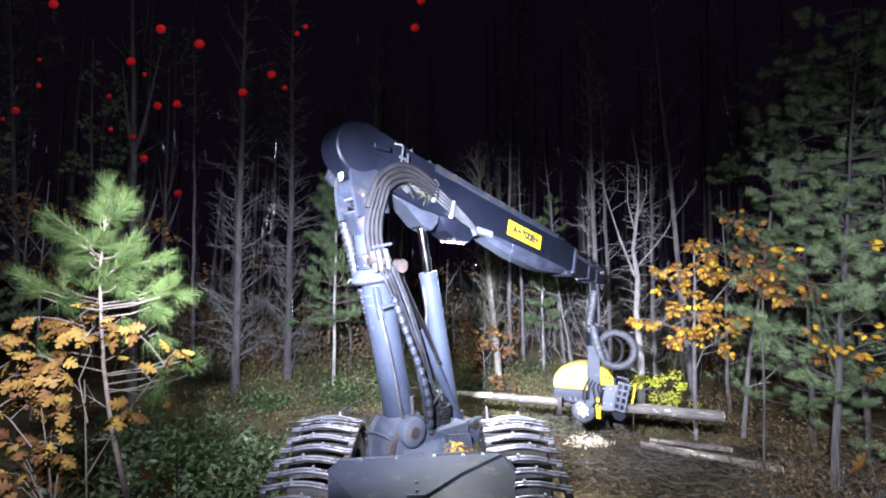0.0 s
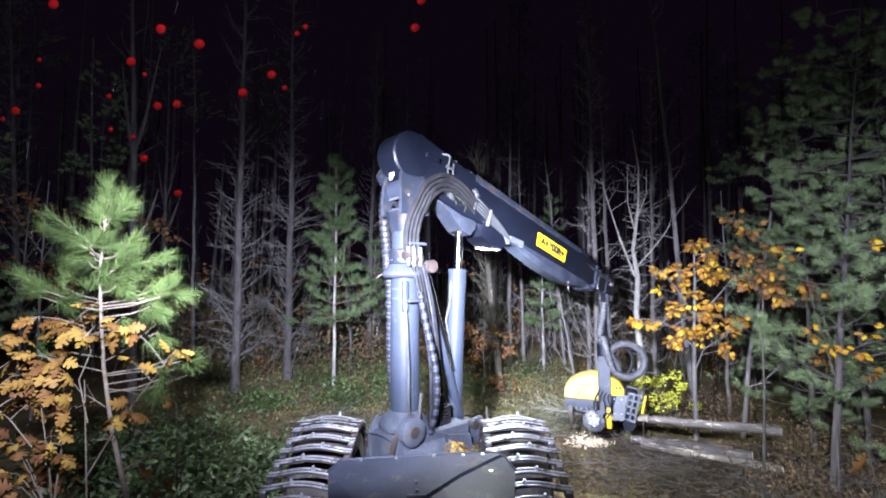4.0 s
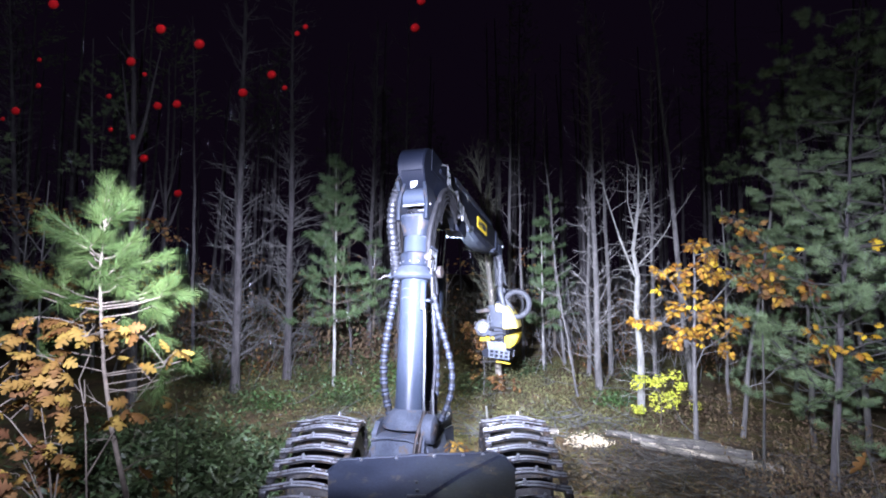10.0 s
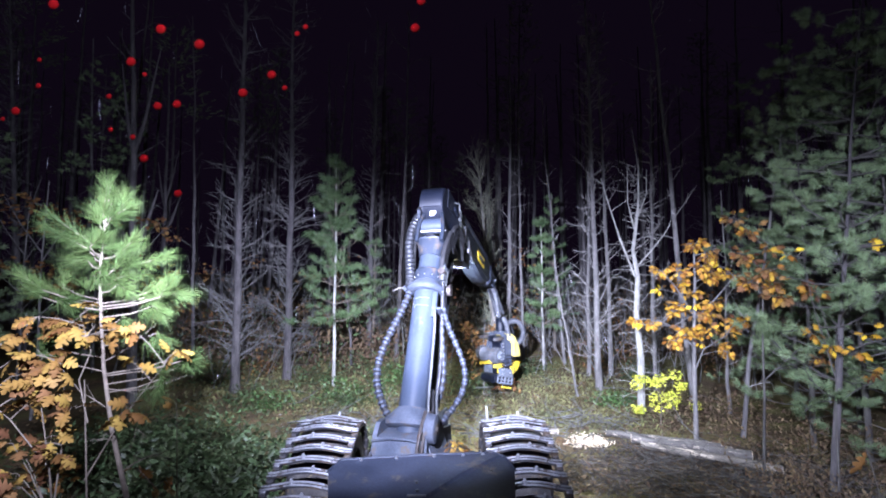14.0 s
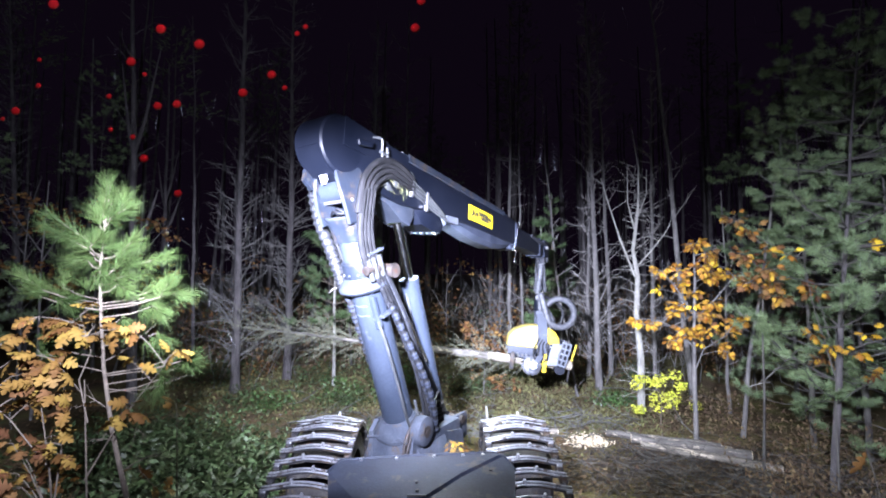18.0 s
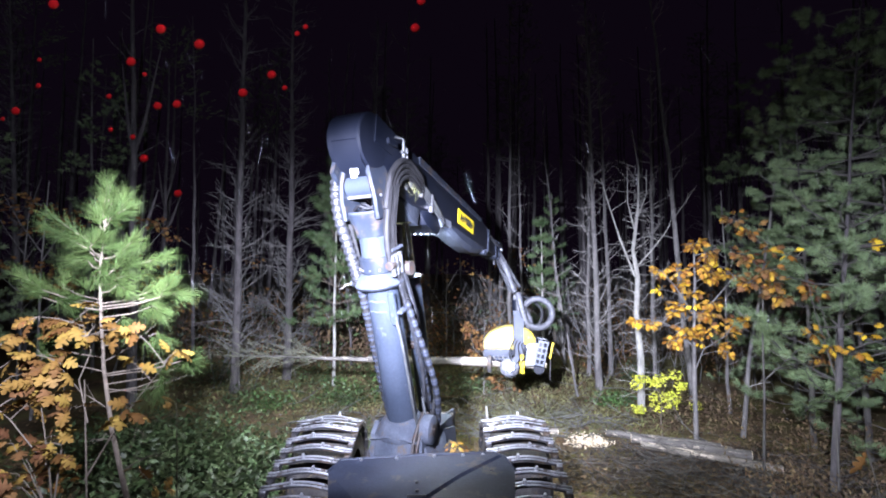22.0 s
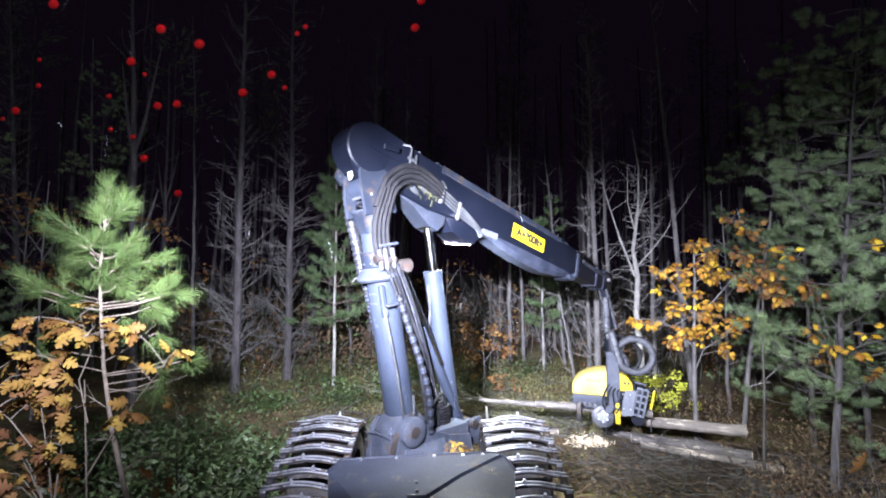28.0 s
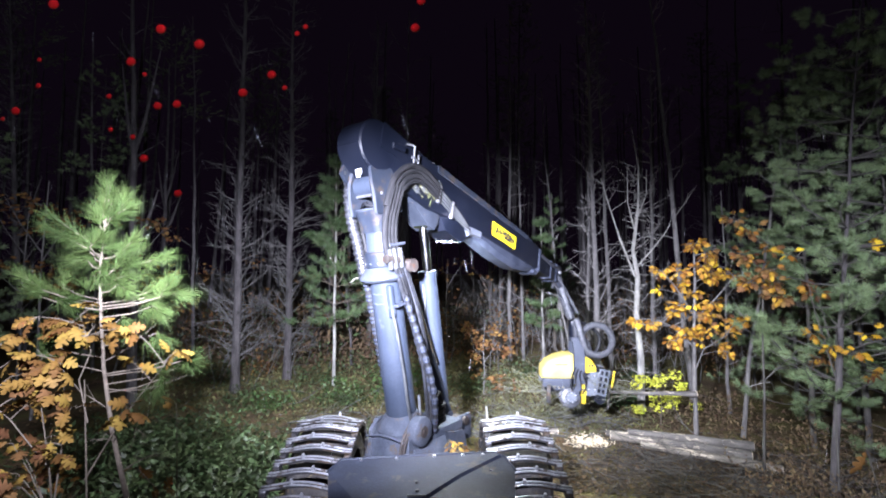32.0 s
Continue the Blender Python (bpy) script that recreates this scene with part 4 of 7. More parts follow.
scatter("bramble_thicket", "low dark green bramble thicket beside the machine", "undergrowth", BRAMBLE,
        [(-3.6, 6.6, 2.0, 1.6, 0.55), (-2.6, 5.2, 1.2, 1.0, 0.6), (-5.2, 8.0, 2.0, 1.6, 0.5), (-1.9, 7.4, 1.0, 1.0, 0.35), (-3.0, 4.6, 1.0, 0.8, 0.7), (-2.9, 6.0, 1.2, 1.0, 0.75), (-4.4, 7.0, 1.2, 1.0, 0.7)], 15000, 0.055, 0.02, 50, 51)
scatter("green_shrub", "patch of low green shrubs between the trunks", "undergrowth", BRAMBLE, [(-1.9, 13.0, 1.2, 1.2, 0.7), (-3.4, 12.5, 1.0, 1.0, 0.4), (0.7, 11.5, 0.7, 0.7, 0.5), (-4.6, 10.6, 1.2, 0.8, 0.5), (-6.0, 12.4, 1.2, 0.8, 0.6), (-2.2, 10.6, 0.8, 0.6, 0.4), (2.4, 13.0, 1.0, 0.6, 0.5), (5.6, 12.5, 0.8, 0.6, 0.5)], 3600, 0.05, 0.02, 50, 52)
scatter("green_shrub", "fresh green bilberry shrubs at the foot of a pine", "undergrowth", FRESH_LEAF, [(-2.6, 11.2, 0.8, 0.5, 0.5), (-1.5, 11.6, 0.7, 0.6, 0.6), (-4.0, 10.4, 0.8, 0.5, 0.4), (-0.9, 12.4, 0.5, 0.5, 0.5), (4.0, 10.6, 0.6, 0.5, 0.3)], 1700, 0.05, 0.02, 60, 68)
scatter("dry_undergrowth", "brown withered plants and twigs under the pines", "undergrowth", LITTER, [(5.0, 6.3, 1.0, 0.8, 0.35), (6.2, 7.4, 1.4, 1.0, 0.7), (4.4, 5.2, 1.2, 0.8, 0.2), (7.0, 6.2, 1.0, 0.8, 0.7), (5.6, 9.2, 1.2, 1.0, 0.6)], 5200, 0.032, 0.02, 80, 69)
scatter("leaf_litter", "brown fallen leaves strewn over the forest floor", "leaf litter", LITTER, [(0, 9, 9, 6, 0.03), (4, 7, 5, 4, 0.03), (-6, 6, 5, 5, 0.03), (0, 14, 14, 8, 0.03)], 16000, 0.05, 0.01, 30, 53)
scatter("moss_patch", "short yellow-green grass and moss", "grass", MOSS, [(1.5, 10.5, 2.4, 2.0, 0.10), (-2.2, 11.0, 2.5, 2.0, 0.10), (3.0, 9.5, 2.0, 1.0, 0.08)], 7000, 0.04, 0.0, 70, 54)


scatter("leaf_litter", "dark brown leaves and needles strewn over the ground beside the logs", "leaf litter", DARK_LITTER,
        [(4.4, 6.9, 1.8, 1.2, 0.04), (3.4, 7.6, 1.4, 1.0, 0.03), (5.8, 7.0, 1.6, 1.4, 0.05), (4.6, 5.2, 1.6, 1.0, 0.04), (2.6, 6.6, 1.2, 1.0, 0.03)], 9000, 0.035, 0.012, 35, 70)


patch_rng = random.Random(58)
scatter("dry_undergrowth", "rusty brown leaves hanging in the undergrowth between the trunks", "undergrowth", RUST_LEAF,
        [(patch_rng.uniform(-0.75, 0.75) * py, py, 0.55, 0.5, patch_rng.uniform(0.5, 2.2)) for py in [patch_rng.uniform(12.5, 19.0) for _ in range(26)]], 2400, 0.06, 0.1, 80, 56)
scatter("moss_patch", "mossy green and yellow ground cover under the trees", "grass", MOSS, [(-2.5, 14.0, 4.0, 2.6, 0.08), (1.0, 13.0, 3.0, 2.0, 0.10), (3.5, 12.0, 3.0, 2.0, 0.1), (-5, 12, 3, 2, 0.08)], 9000, 0.045, 0.0, 70, 57)


deep = [(patch_rng.uniform(-0.8, 0.8) * py, py, 1.6, 0.8, patch_rng.uniform(0.4, 2.0)) for py in [patch_rng.uniform(13.5, 24.0) for _ in range(40)]]
scatter("dry_undergrowth", "dull rusty dead bracken deep in the wood", "undergrowth", BRACKEN, deep, 13000, 0.085, 0.05, 80, 65)
scatter("green_shrub", "dim green undergrowth deep in the wood", "undergrowth", BRAMBLE, deep[::2], 3000, 0.08, 0.05, 80, 66)


def thicket(seed, count, near, far, west, east, mat, label):
    """Thin dead saplings between the trunks, partly added in place of haze; west and east as shares of the distance."""
    rng = random.Random(seed)
    kit = Kit()
    for _ in range(count):
        y = rng.uniform(near, far)
        x = rng.uniform(west, east) * y
        if -3.4 < x < 2.6 and y < 13.5:
            continue
        l = rng.uniform(0.8, 3.2)
        twig_branch(kit, rng, (x, y, gz(x, y) - 0.05), (spread(rng, 0.25), spread(rng, 0.25), 1.0), l, rng.uniform(0.007, 0.016), rng.randint(4, 9), -0.05)
    tagged(part("thicket", kit, mat), label, "undergrowth", kind="stuff")


thicket(63, 430, 11.5, 26.0, -0.75, 0.75, TWIG_DARK, "thicket of thin grey dead saplings")
# added brush that brightens the dark gaps as haze would
thicket(64, 170, 13.0, 21.0, 0.1, 0.55, BARK, "grey brush of added dead saplings in place of haze behind the pale trunks")


def slash():
    """Broken sticks left over the ground."""
    rng = random.Random(61)
    far = ((0.5, 9.0, 2.0, 1.6, 70), (-1.5, 8.8, 1.8, 1.4, 60), (2.6, 9.2, 1.6, 0.9, 60), (0, 13, 8, 4, 120))
    near = ((3.4, 6.9, 1.8, 1.2, 150), (4.8, 6.4, 1.6, 1.0, 90), (6, 6, 2, 2, 60), (-4.5, 6.5, 2.5, 2, 40))
    for mat, areas, thick, label in ((TWIG_DARK, far, 0.012, "broken grey sticks and twigs on the ground"), (BARK_DARK, near, 0.008, "thin dark twigs littering the churned ground")):
        kit = Kit()
        for cx, cy, rx, ry, n in areas:
            for _ in range(n):
                x, y = cx + rng.gauss(0, 0.5) * rx, cy + rng.gauss(0, 0.5) * ry
                if y < 5.8 and -1.8 < x < 1.3:
                    continue
                a = rng.uniform(0, 6.28)
                z = gz(x, y) + rng.uniform(0.01, 0.1)
                twig_branch(kit, rng, (x, y, z), (math.cos(a), math.sin(a), spread(rng, 0.15)), rng.uniform(0.3, 1.4), rng.uniform(0.5, 1.2) * thick, 3)
        tagged(part("brushwood", kit, mat), label, "brushwood", kind="stuff")
    kit = Kit()
    for _ in range(420):
        x, y = 2.66 + rng.gauss(0, 0.17), 8.3 + rng.gauss(0, 0.15)
        kit.box(Matrix.Translation((x, y, gz(x, y) + rng.uniform(0.01, 0.06))) @ pose(0, 0, 0, rng.uniform(-40, 40), rng.uniform(-40, 40), rng.uniform(0, 360)),
                rng.uniform(0.02, 0.09), rng.uniform(0.01, 0.04), 0.006, 0)
    tagged(part("wood_chips", kit, CUT_WOOD, sharp=0), "heap of fresh pale wood chips", "wood chips", kind="stuff")
    kit = Kit()
    kit.tube([(0, 0, -0.05), (0.01, 0, 0.22), (-0.01, 0, 0.48)], [0.03, 0.026, 0.02], 7)
    stake = part("broken_stem", kit, BARK_PALE)
    stake.matrix_basis = Matrix.Translation((0.86, 8.9, gz(0.86, 8.9)))
    tagged(stake, "short pale snapped sapling stem standing upright", "stump")


slash()

# ---- rain ----


def build_rain():
    """Thin falling streaks; the whole shower falls past in motions()."""
    rng = random.Random(91)
    kit = Kit()
    for _ in range(2400):
        y = rng.uniform(3.8, 9.0)
        x = rng.uniform(-1.0, 1.0) * y
        z = rng.uniform(0.0, 100.0)
        l = rng.uniform(0.06, 0.3)
        dx, dy = spread(rng, 0.4) * l + 0.1 * l, spread(rng, 0.2) * l
        kit.tube([(x, y, z), (x + dx * 0.4, y + dy * 0.5, z - 0.5 * l), (x + dx, y + dy, z - l)], [0.0003, 0.00055, 0.0003], 3, caps=False)
    return tagged(part("rain", kit, RAIN), "fine bright streaks of falling rain", "rain", kind="stuff")


RAIN = material("rain_water", [(0.5, 0.51, 0.53), (0.6, 0.61, 0.63)], 0.3, scale=3, fine=20, bump=0)
SHOWER = build_rain()

# ---- the harvester: tracks, front frame and cover ----
harvester = thing("harvester", "tracked forest harvester, front end with steel bogie tracks", "harvester", "", Matrix.Translation((-0.25, 3.6, 0)))


def local(x, y, z):
    return (x + 0.25, y - 3.6, z)


def track_shoe_meshes():
    """An arched dark cross plate, and its bright worn double ridge with a stud."""
    plate, ridge = Kit(), Kit()
    n, rings = 12, []
    lines = {-1: [], 1: []}
    for i in range(n + 1):
        s = -1 + 2 * i / n
        x, z = 0.345 * s, 0.05 * math.cos(min(1.0, abs(s) / 0.9) * math.pi / 2) ** 1.4
        rings.append([(x, py, z + pz) for py, pz in ((-0.03, -0.01), (-0.03, 0.004), (0.03, 0.004), (0.03, -0.01))])
        for k in lines:
            lines[k].append((x, 0.019 * k, z + 0.012))
    plate.loft(rings)
    for sx in (-0.31, 0.31):
        plate.box(pose(sx, 0, -0.03), 0.07, 0.13, 0.05, 0.012)
    for k in lines:
        ridge.tube(lines[k], [0.004] + [0.0085] * (n - 1) + [0.004], 6)
    ridge.rod((0.07, 0, 0.05), (0.07, 0, 0.1), 0.02, 8, 0.013)
    for sx in (-0.31, 0.31):
        ridge.box(pose(sx, 0.03, 0.0), 0.05, 0.03, 0.018, 0.004)
    return plate.mesh("shoe", TRACK_DARK, 30), ridge.mesh("grouser", TRACK_STEEL, 50)


def build_carrier():
    shoe, grouser = track_shoe_meshes()
    link_kit = Kit()
    link_kit.box((0, 0, 0), 0.05, 0.15, 0.045, 0.015)
    link_mesh = link_kit.mesh("track_link", TRACK_DARK)
    tyre = Kit()
    prof = [(-0.3, 0.28), (-0.31, 0.42), (-0.27, 0.47), (-0.12, 0.485), (0.12, 0.485), (0.27, 0.47), (0.31, 0.42), (0.3, 0.28)]
    rings = []
    for k in range(28):
        a = 2 * math.pi * k / 28
        rings.append([(px, pr * math.cos(a), pr * math.sin(a)) for px, pr in prof])
    tyre.loft(rings + [rings[0]], closed_ends=False)
    tyre_mesh = tyre.mesh("tyre", MUDDY_RUBBER)
    rim = Kit()
    rim.rod((-0.2, 0, 0), (0.2, 0, 0), 0.285, 24)
    rim.rod((-0.26, 0, 0), (0.26, 0, 0), 0.16, 16)
    rim_mesh = rim.mesh("rim", PAINT_DARK)
    for side, cx in ((-1, -1.225), (1, 0.765)):
        track = part("bogie_track", Kit().box((0, 0, 0), 0.1, 1.3, 0.12, 0.03), PAINT_DARK, harvester, "steel band track round two bogie wheels")
        track.matrix_basis = Matrix.Translation(local(cx, 4.1, 0.60)) @ pose(0, 0, 0, 16.5, 0, 0)
        # path of the band: two half circles joined by straight runs
        r, half = 0.55, 0.82
        path = []
        total = 4 * half + 2 * math.pi * r
        count = 41
        for k in range(count):
            s = total * k / count
            if s < 2 * half:
                path.append((-half + s, r, 0.0))
            elif s < 2 * half + math.pi * r:
                a = (s - 2 * half) / r
                path.append((half + r * math.sin(a), r * math.cos(a), -math.degrees(a)))
            elif s < 4 * half + math.pi * r:
                path.append((half - (s - 2 * half - math.pi * r), -r, -180.0))
            else:
                a = (s - 4 * half - math.pi * r) / r
                path.append((-half - r * math.sin(a), -r * math.cos(a), -180 - math.degrees(a)))
        for py, pz, ang in path:
            ob = new("shoe", shoe)
            ob.parent = track
            ob.matrix_basis = pose(0, py, pz, ang, 0, 0)
            gr = new("grouser", grouser)
            gr.parent = track
            gr.matrix_basis = pose(0, py, pz, ang, 0, 180 if len(track.children) % 8 > 3 else 0)
            for lx in (-0.3, 0.3):
                lk = new("track_link", link_mesh)
                lk.parent = track
                lk.matrix_basis = pose(0, py, pz, ang, 0, 0) @ pose(lx, 0.088, -0.04)
        for wy in (-half, half):
            wheel = part("wheel", Kit().rod((-0.27, 0, 0), (0.27, 0, 0), 0.12, 12), STEEL, harvester)
            wheel.matrix_basis = track.matrix_basis @ pose(0, wy, 0)
            for nm, me in (("tyre", tyre_mesh), ("rim", rim_mesh)):
                ob = new(nm, me)
                ob.parent = wheel
    # front frame between the tracks
    kit = Kit()
    kit.box(Matrix.Translation(local(-0.25, 3.6, 0.85)), 0.95, 3.2, 0.45, 0.05, 2)
    part("frame", kit, PAINT_DARK, harvester)
    kit = Kit()
    kit.box(Matrix.Translation(local(-0.30, 4.75, 0.80)), 0.80, 1.0, 0.36, 0.06, 2)
    kit.rod(local(-0.40, 4.9, 0.8), local(-0.40, 4.9, 0.96), 0.38, 28, 0.36)
    part("slew_mount", kit, BASE_PAINT, harvester, "slate grey slewing mount with leaf litter on it")
    kit = Kit()
    kit.loft([[local(0.05, y, 1.36), local(0.36, y, 1.22), local(0.36, y, 0.9), local(0.05, y, 0.9)] for y in (4.2, 4.5)])
    part("leaf_ledge", kit, BASE_PAINT, harvester, "sloping blue-grey ledge caked with leaves")
    # cover in front of the cab: a flat middle panel between a folded flank and a lower panel with a recessed catch
    outer = [(-0.70, 3.13, 1.690), (0.36, 3.25, 1.695), (0.435, 3.225, 1.675), (0.480, 3.05, 1.655), (0.403, 2.588, 1.655), (0.33, 2.0, 1.655),
             (-0.55, 2.0, 1.62), (-0.645, 2.588, 1.65), (-0.746, 2.98, 1.675)]
    fold = [(0.0, 2.0, 1.69), (-0.124, 2.588, 1.69), (0.111, 2.913, 1.69), (0.40, 3.225, 1.69)]
    drop = [(px + 0.010, py - 0.008, pz - 0.016) for px, py, pz in fold]
    crease = [(-0.2, 2.0, 1.69), (-0.508, 2.588, 1.69)]
    o, f, d, c = outer, fold, drop, crease
    kit = Kit()

    def sheet(*pts):
        kit.add([local(*p) for p in pts], [tuple(range(len(pts)))])
    sheet(o[0], o[8], c[1], f[1], f[2], f[3], o[1])
    sheet(f[0], f[1], c[1], c[0])
    sheet(o[8], o[7], c[1])
    sheet(o[7], o[6], c[0], c[1])
    sheet(d[3], d[2], o[4], o[3], o[2])
    sheet(d[2], d[1], o[4])
    sheet(d[1], d[0], o[5], o[4])
    for k in range(3):
        sheet(f[k], d[k], d[k + 1], f[k + 1])
    for k in range(9):
        a, b = o[k], o[(k + 1) % 9]
        sheet(a, b, (b[0], b[1], 1.25), (a[0], a[1], 1.25))
    part("cover", kit, HOOD_PAINT, harvester, "worn dark grey sheet-metal cover with folded panels", 10)
    kit = Kit()
    kit.tube([local(px, py, pz - 0.004) for px, py, pz in (o[8], o[0], (-0.17, 3.20, 1.697), o[1], o[2], o[3])], 0.011, 6)
    part("edge_trim", kit, HOOD_PAINT, harvester, "scuffed rolled edge of the cover")
    kit = Kit()
    kit.tube([local(px, py, pz - 0.012) for px, py, pz in fold[1:]], 0.008, 5)
    part("seam", kit, INK, harvester)
    kit = Kit()
    kit.box(Matrix.Translation(local(0.345, 3.06, 1.652)) @ pose(0, 0, 0, 0, 0, 38), 0.15, 0.05, 0.02, 0.008)
    catch = part("cover_catch", kit, INK, harvester, "dark recessed catch")
    kit = Kit()
    kit.rod(local(0.315, 3.0, 1.65), local(0.315, 3.0, 1.672), 0.013, 10)
    part("bolt", kit, CHROME, catch)
    for bx, by in ((-0.56, 3.125), (-0.32, 3.15), (-0.06, 3.18), (0.14, 3.2), (0.28, 3.215), (-0.16, 2.78), (-0.15, 2.67)):
        kit = Kit()
        kit.rod(local(bx, by, 1.67), local(bx, by, 1.70), 0.011, 8)
        part("bolt", kit, STEEL if by > 3 else INK, harvester)
    kit = Kit()
    kit.box(Matrix.Translation(local(-0.15, 2.61, 1.694)), 0.11, 0.014, 0.012, 0.004)
    part("latch_bar", kit, SILVER, harvester)
    # leaves lying on the slewing mount
    rng = random.Random(71)
    for k in range(46):
        ob = new("fallen_leaf", LEAF_BROWN if rng.random() < 0.75 else LEAF_GOLD)
        px = rng.uniform(0.06, 0.33)
        p = (px, rng.uniform(4.2, 4.5), 1.37 - 0.4516 * (px - 0.05) + rng.uniform(0.0, 0.012))
        ob.matrix_basis = Matrix.Translation(p) @ pose(0, 0, 0, spread(rng, 20), 24 + spread(rng, 20), rng.uniform(0, 360)) @ Matrix.Scale(0.62, 4)
        tagged(ob, "dry brown oak leaf lying on the machine", "leaf", "leaves on the machine")


build_carrier()

# a red rotating beacon on the cab and the drops on the windscreen that catch its light
DROP = material("water_drop", [(0.75, 0.75, 0.75), (0.8, 0.8, 0.8)], 0.4, scale=40, fine=200, bump=0)


def build_beacon():
    data = bpy.data.lights.new("beacon_lamp", "POINT")
    data.energy, data.color, data.shadow_soft_size = 5.0, (1.0, 0.02, 0.03), 0.008
    lamp = new("beacon_lamp", data)
    lamp.matrix_world = Matrix.Translation((-0.28, 0.06, 3.52))
    beacon = part("beacon", Kit().rod((0, 0, -0.03), (0, 0, 0.0), 0.06, 20), RUBBER, harvester, "small rotating red beacon")
    beacon.matrix_basis = Matrix.Translation(local(-0.28, 0.06, 3.46))
    kit = Kit()
    arc = [radians(-95 + 190 * k / 14) for k in range(15)]
    inner = [(0.040 * math.cos(a), 0.040 * math.sin(a)) for a in arc]
    outer = [(0.044 * math.cos(a), 0.044 * math.sin(a)) for a in reversed(arc)]
    ring = inner + outer
    kit.loft([[(px, py, 0.0) for px, py in ring], [(px, py, 0.13) for px, py in ring]])
    shade = part("reflector", kit, CHROME, beacon, "turning half-round reflector")
    # drops on the windscreen
    kit = Kit()
    rings = []
    for k in range(5):
        a = radians(90 * k / 4.3)
        rings.append([(math.cos(a) * math.cos(b), -0.5 * math.sin(a), math.cos(a) * math.sin(b)) for b in [2 * math.pi * i / 16 for i in range(16)]])
    kit.loft(rings)
    me = kit.mesh("raindrop", DROP, 60)
    for x, z, r in DROPS:
        ob = new("raindrop", me)
        ob.parent = harvester
        ob.matrix_basis = Matrix.Translation(local(x, 0.62, z)) @ Matrix.Scale(r, 4)
    return shade


# drops: across, height, radius in metres, on the glass 0.62 m ahead of the eye
DROPS = [
    (-0.5701, 3.3059, 0.0076), (-0.4521, 3.2185, 0.0068), (-0.4812, 3.1671, 0.0040), (-0.3829, 3.1553, 0.0061),
    (-0.2884, 3.1721, 0.0068), (-0.2476, 3.1990, 0.0065), (-0.2283, 3.1796, 0.0040), (-0.2124, 3.2611, 0.0040),
    (-0.2003, 3.2714, 0.0040), (-0.0404, 3.2697, 0.0068), (-0.4438, 3.1071, 0.0040), (-0.4759, 3.1179, 0.0035),
    (-0.5850, 3.2219, 0.0035), (-0.6317, 3.1337, 0.0035), (-0.4111, 3.2680, 0.0072), (-0.3541, 3.2449, 0.0076),
    (-0.4261, 3.0758, 0.0061), (-0.3755, 3.0253, 0.0057), (-0.4104, 3.1528, 0.0061), (-0.6139, 3.1453, 0.0061),
    (-0.5840, 3.1830, 0.0040), (-0.4315, 3.1999, 0.0035), (-0.0315, 3.3111, 0.0068),
]
REFLECTOR = build_beacon()

# ---- the crane ----
FOOT = Vector((-0.451, 4.899, 1.15))
L1, OFF, PIN = 3.158, -0.073, (1.02, -0.43)
crane = thing("crane", "blue-grey hydraulic parallel crane with dark jib, slewing on the harvester's frame", "crane", "", Matrix.Translation(FOOT))


def hose_line(kit, pts, r, sides=8, ribs=False, deep=0.07):
    """A smooth hose through the given points, plain or ribbed."""
    pts = [Vector(p) for p in pts]
    out = []
    for i in range(len(pts) - 1):
        p0, p1, p2, p3 = pts[max(i - 1, 0)], pts[i], pts[i + 1], pts[min(i + 2, len(pts) - 1)]
        steps = 16 if ribs else 5
        for k in range(steps):
            t = k / steps
            out.append(0.5 * ((2 * p1) + (p2 - p0) * t + (2 * p0 - 5 * p1 + 4 * p2 - p3) * t * t + (3 * p1 - p0 - 3 * p2 + p3) * t ** 3))
    out.append(pts[-1])
    return kit.tube(out, [r * (1.0 + deep if i % 4 < 2 else 1.0 - deep) for i in range(len(out))] if ribs else r, sides)


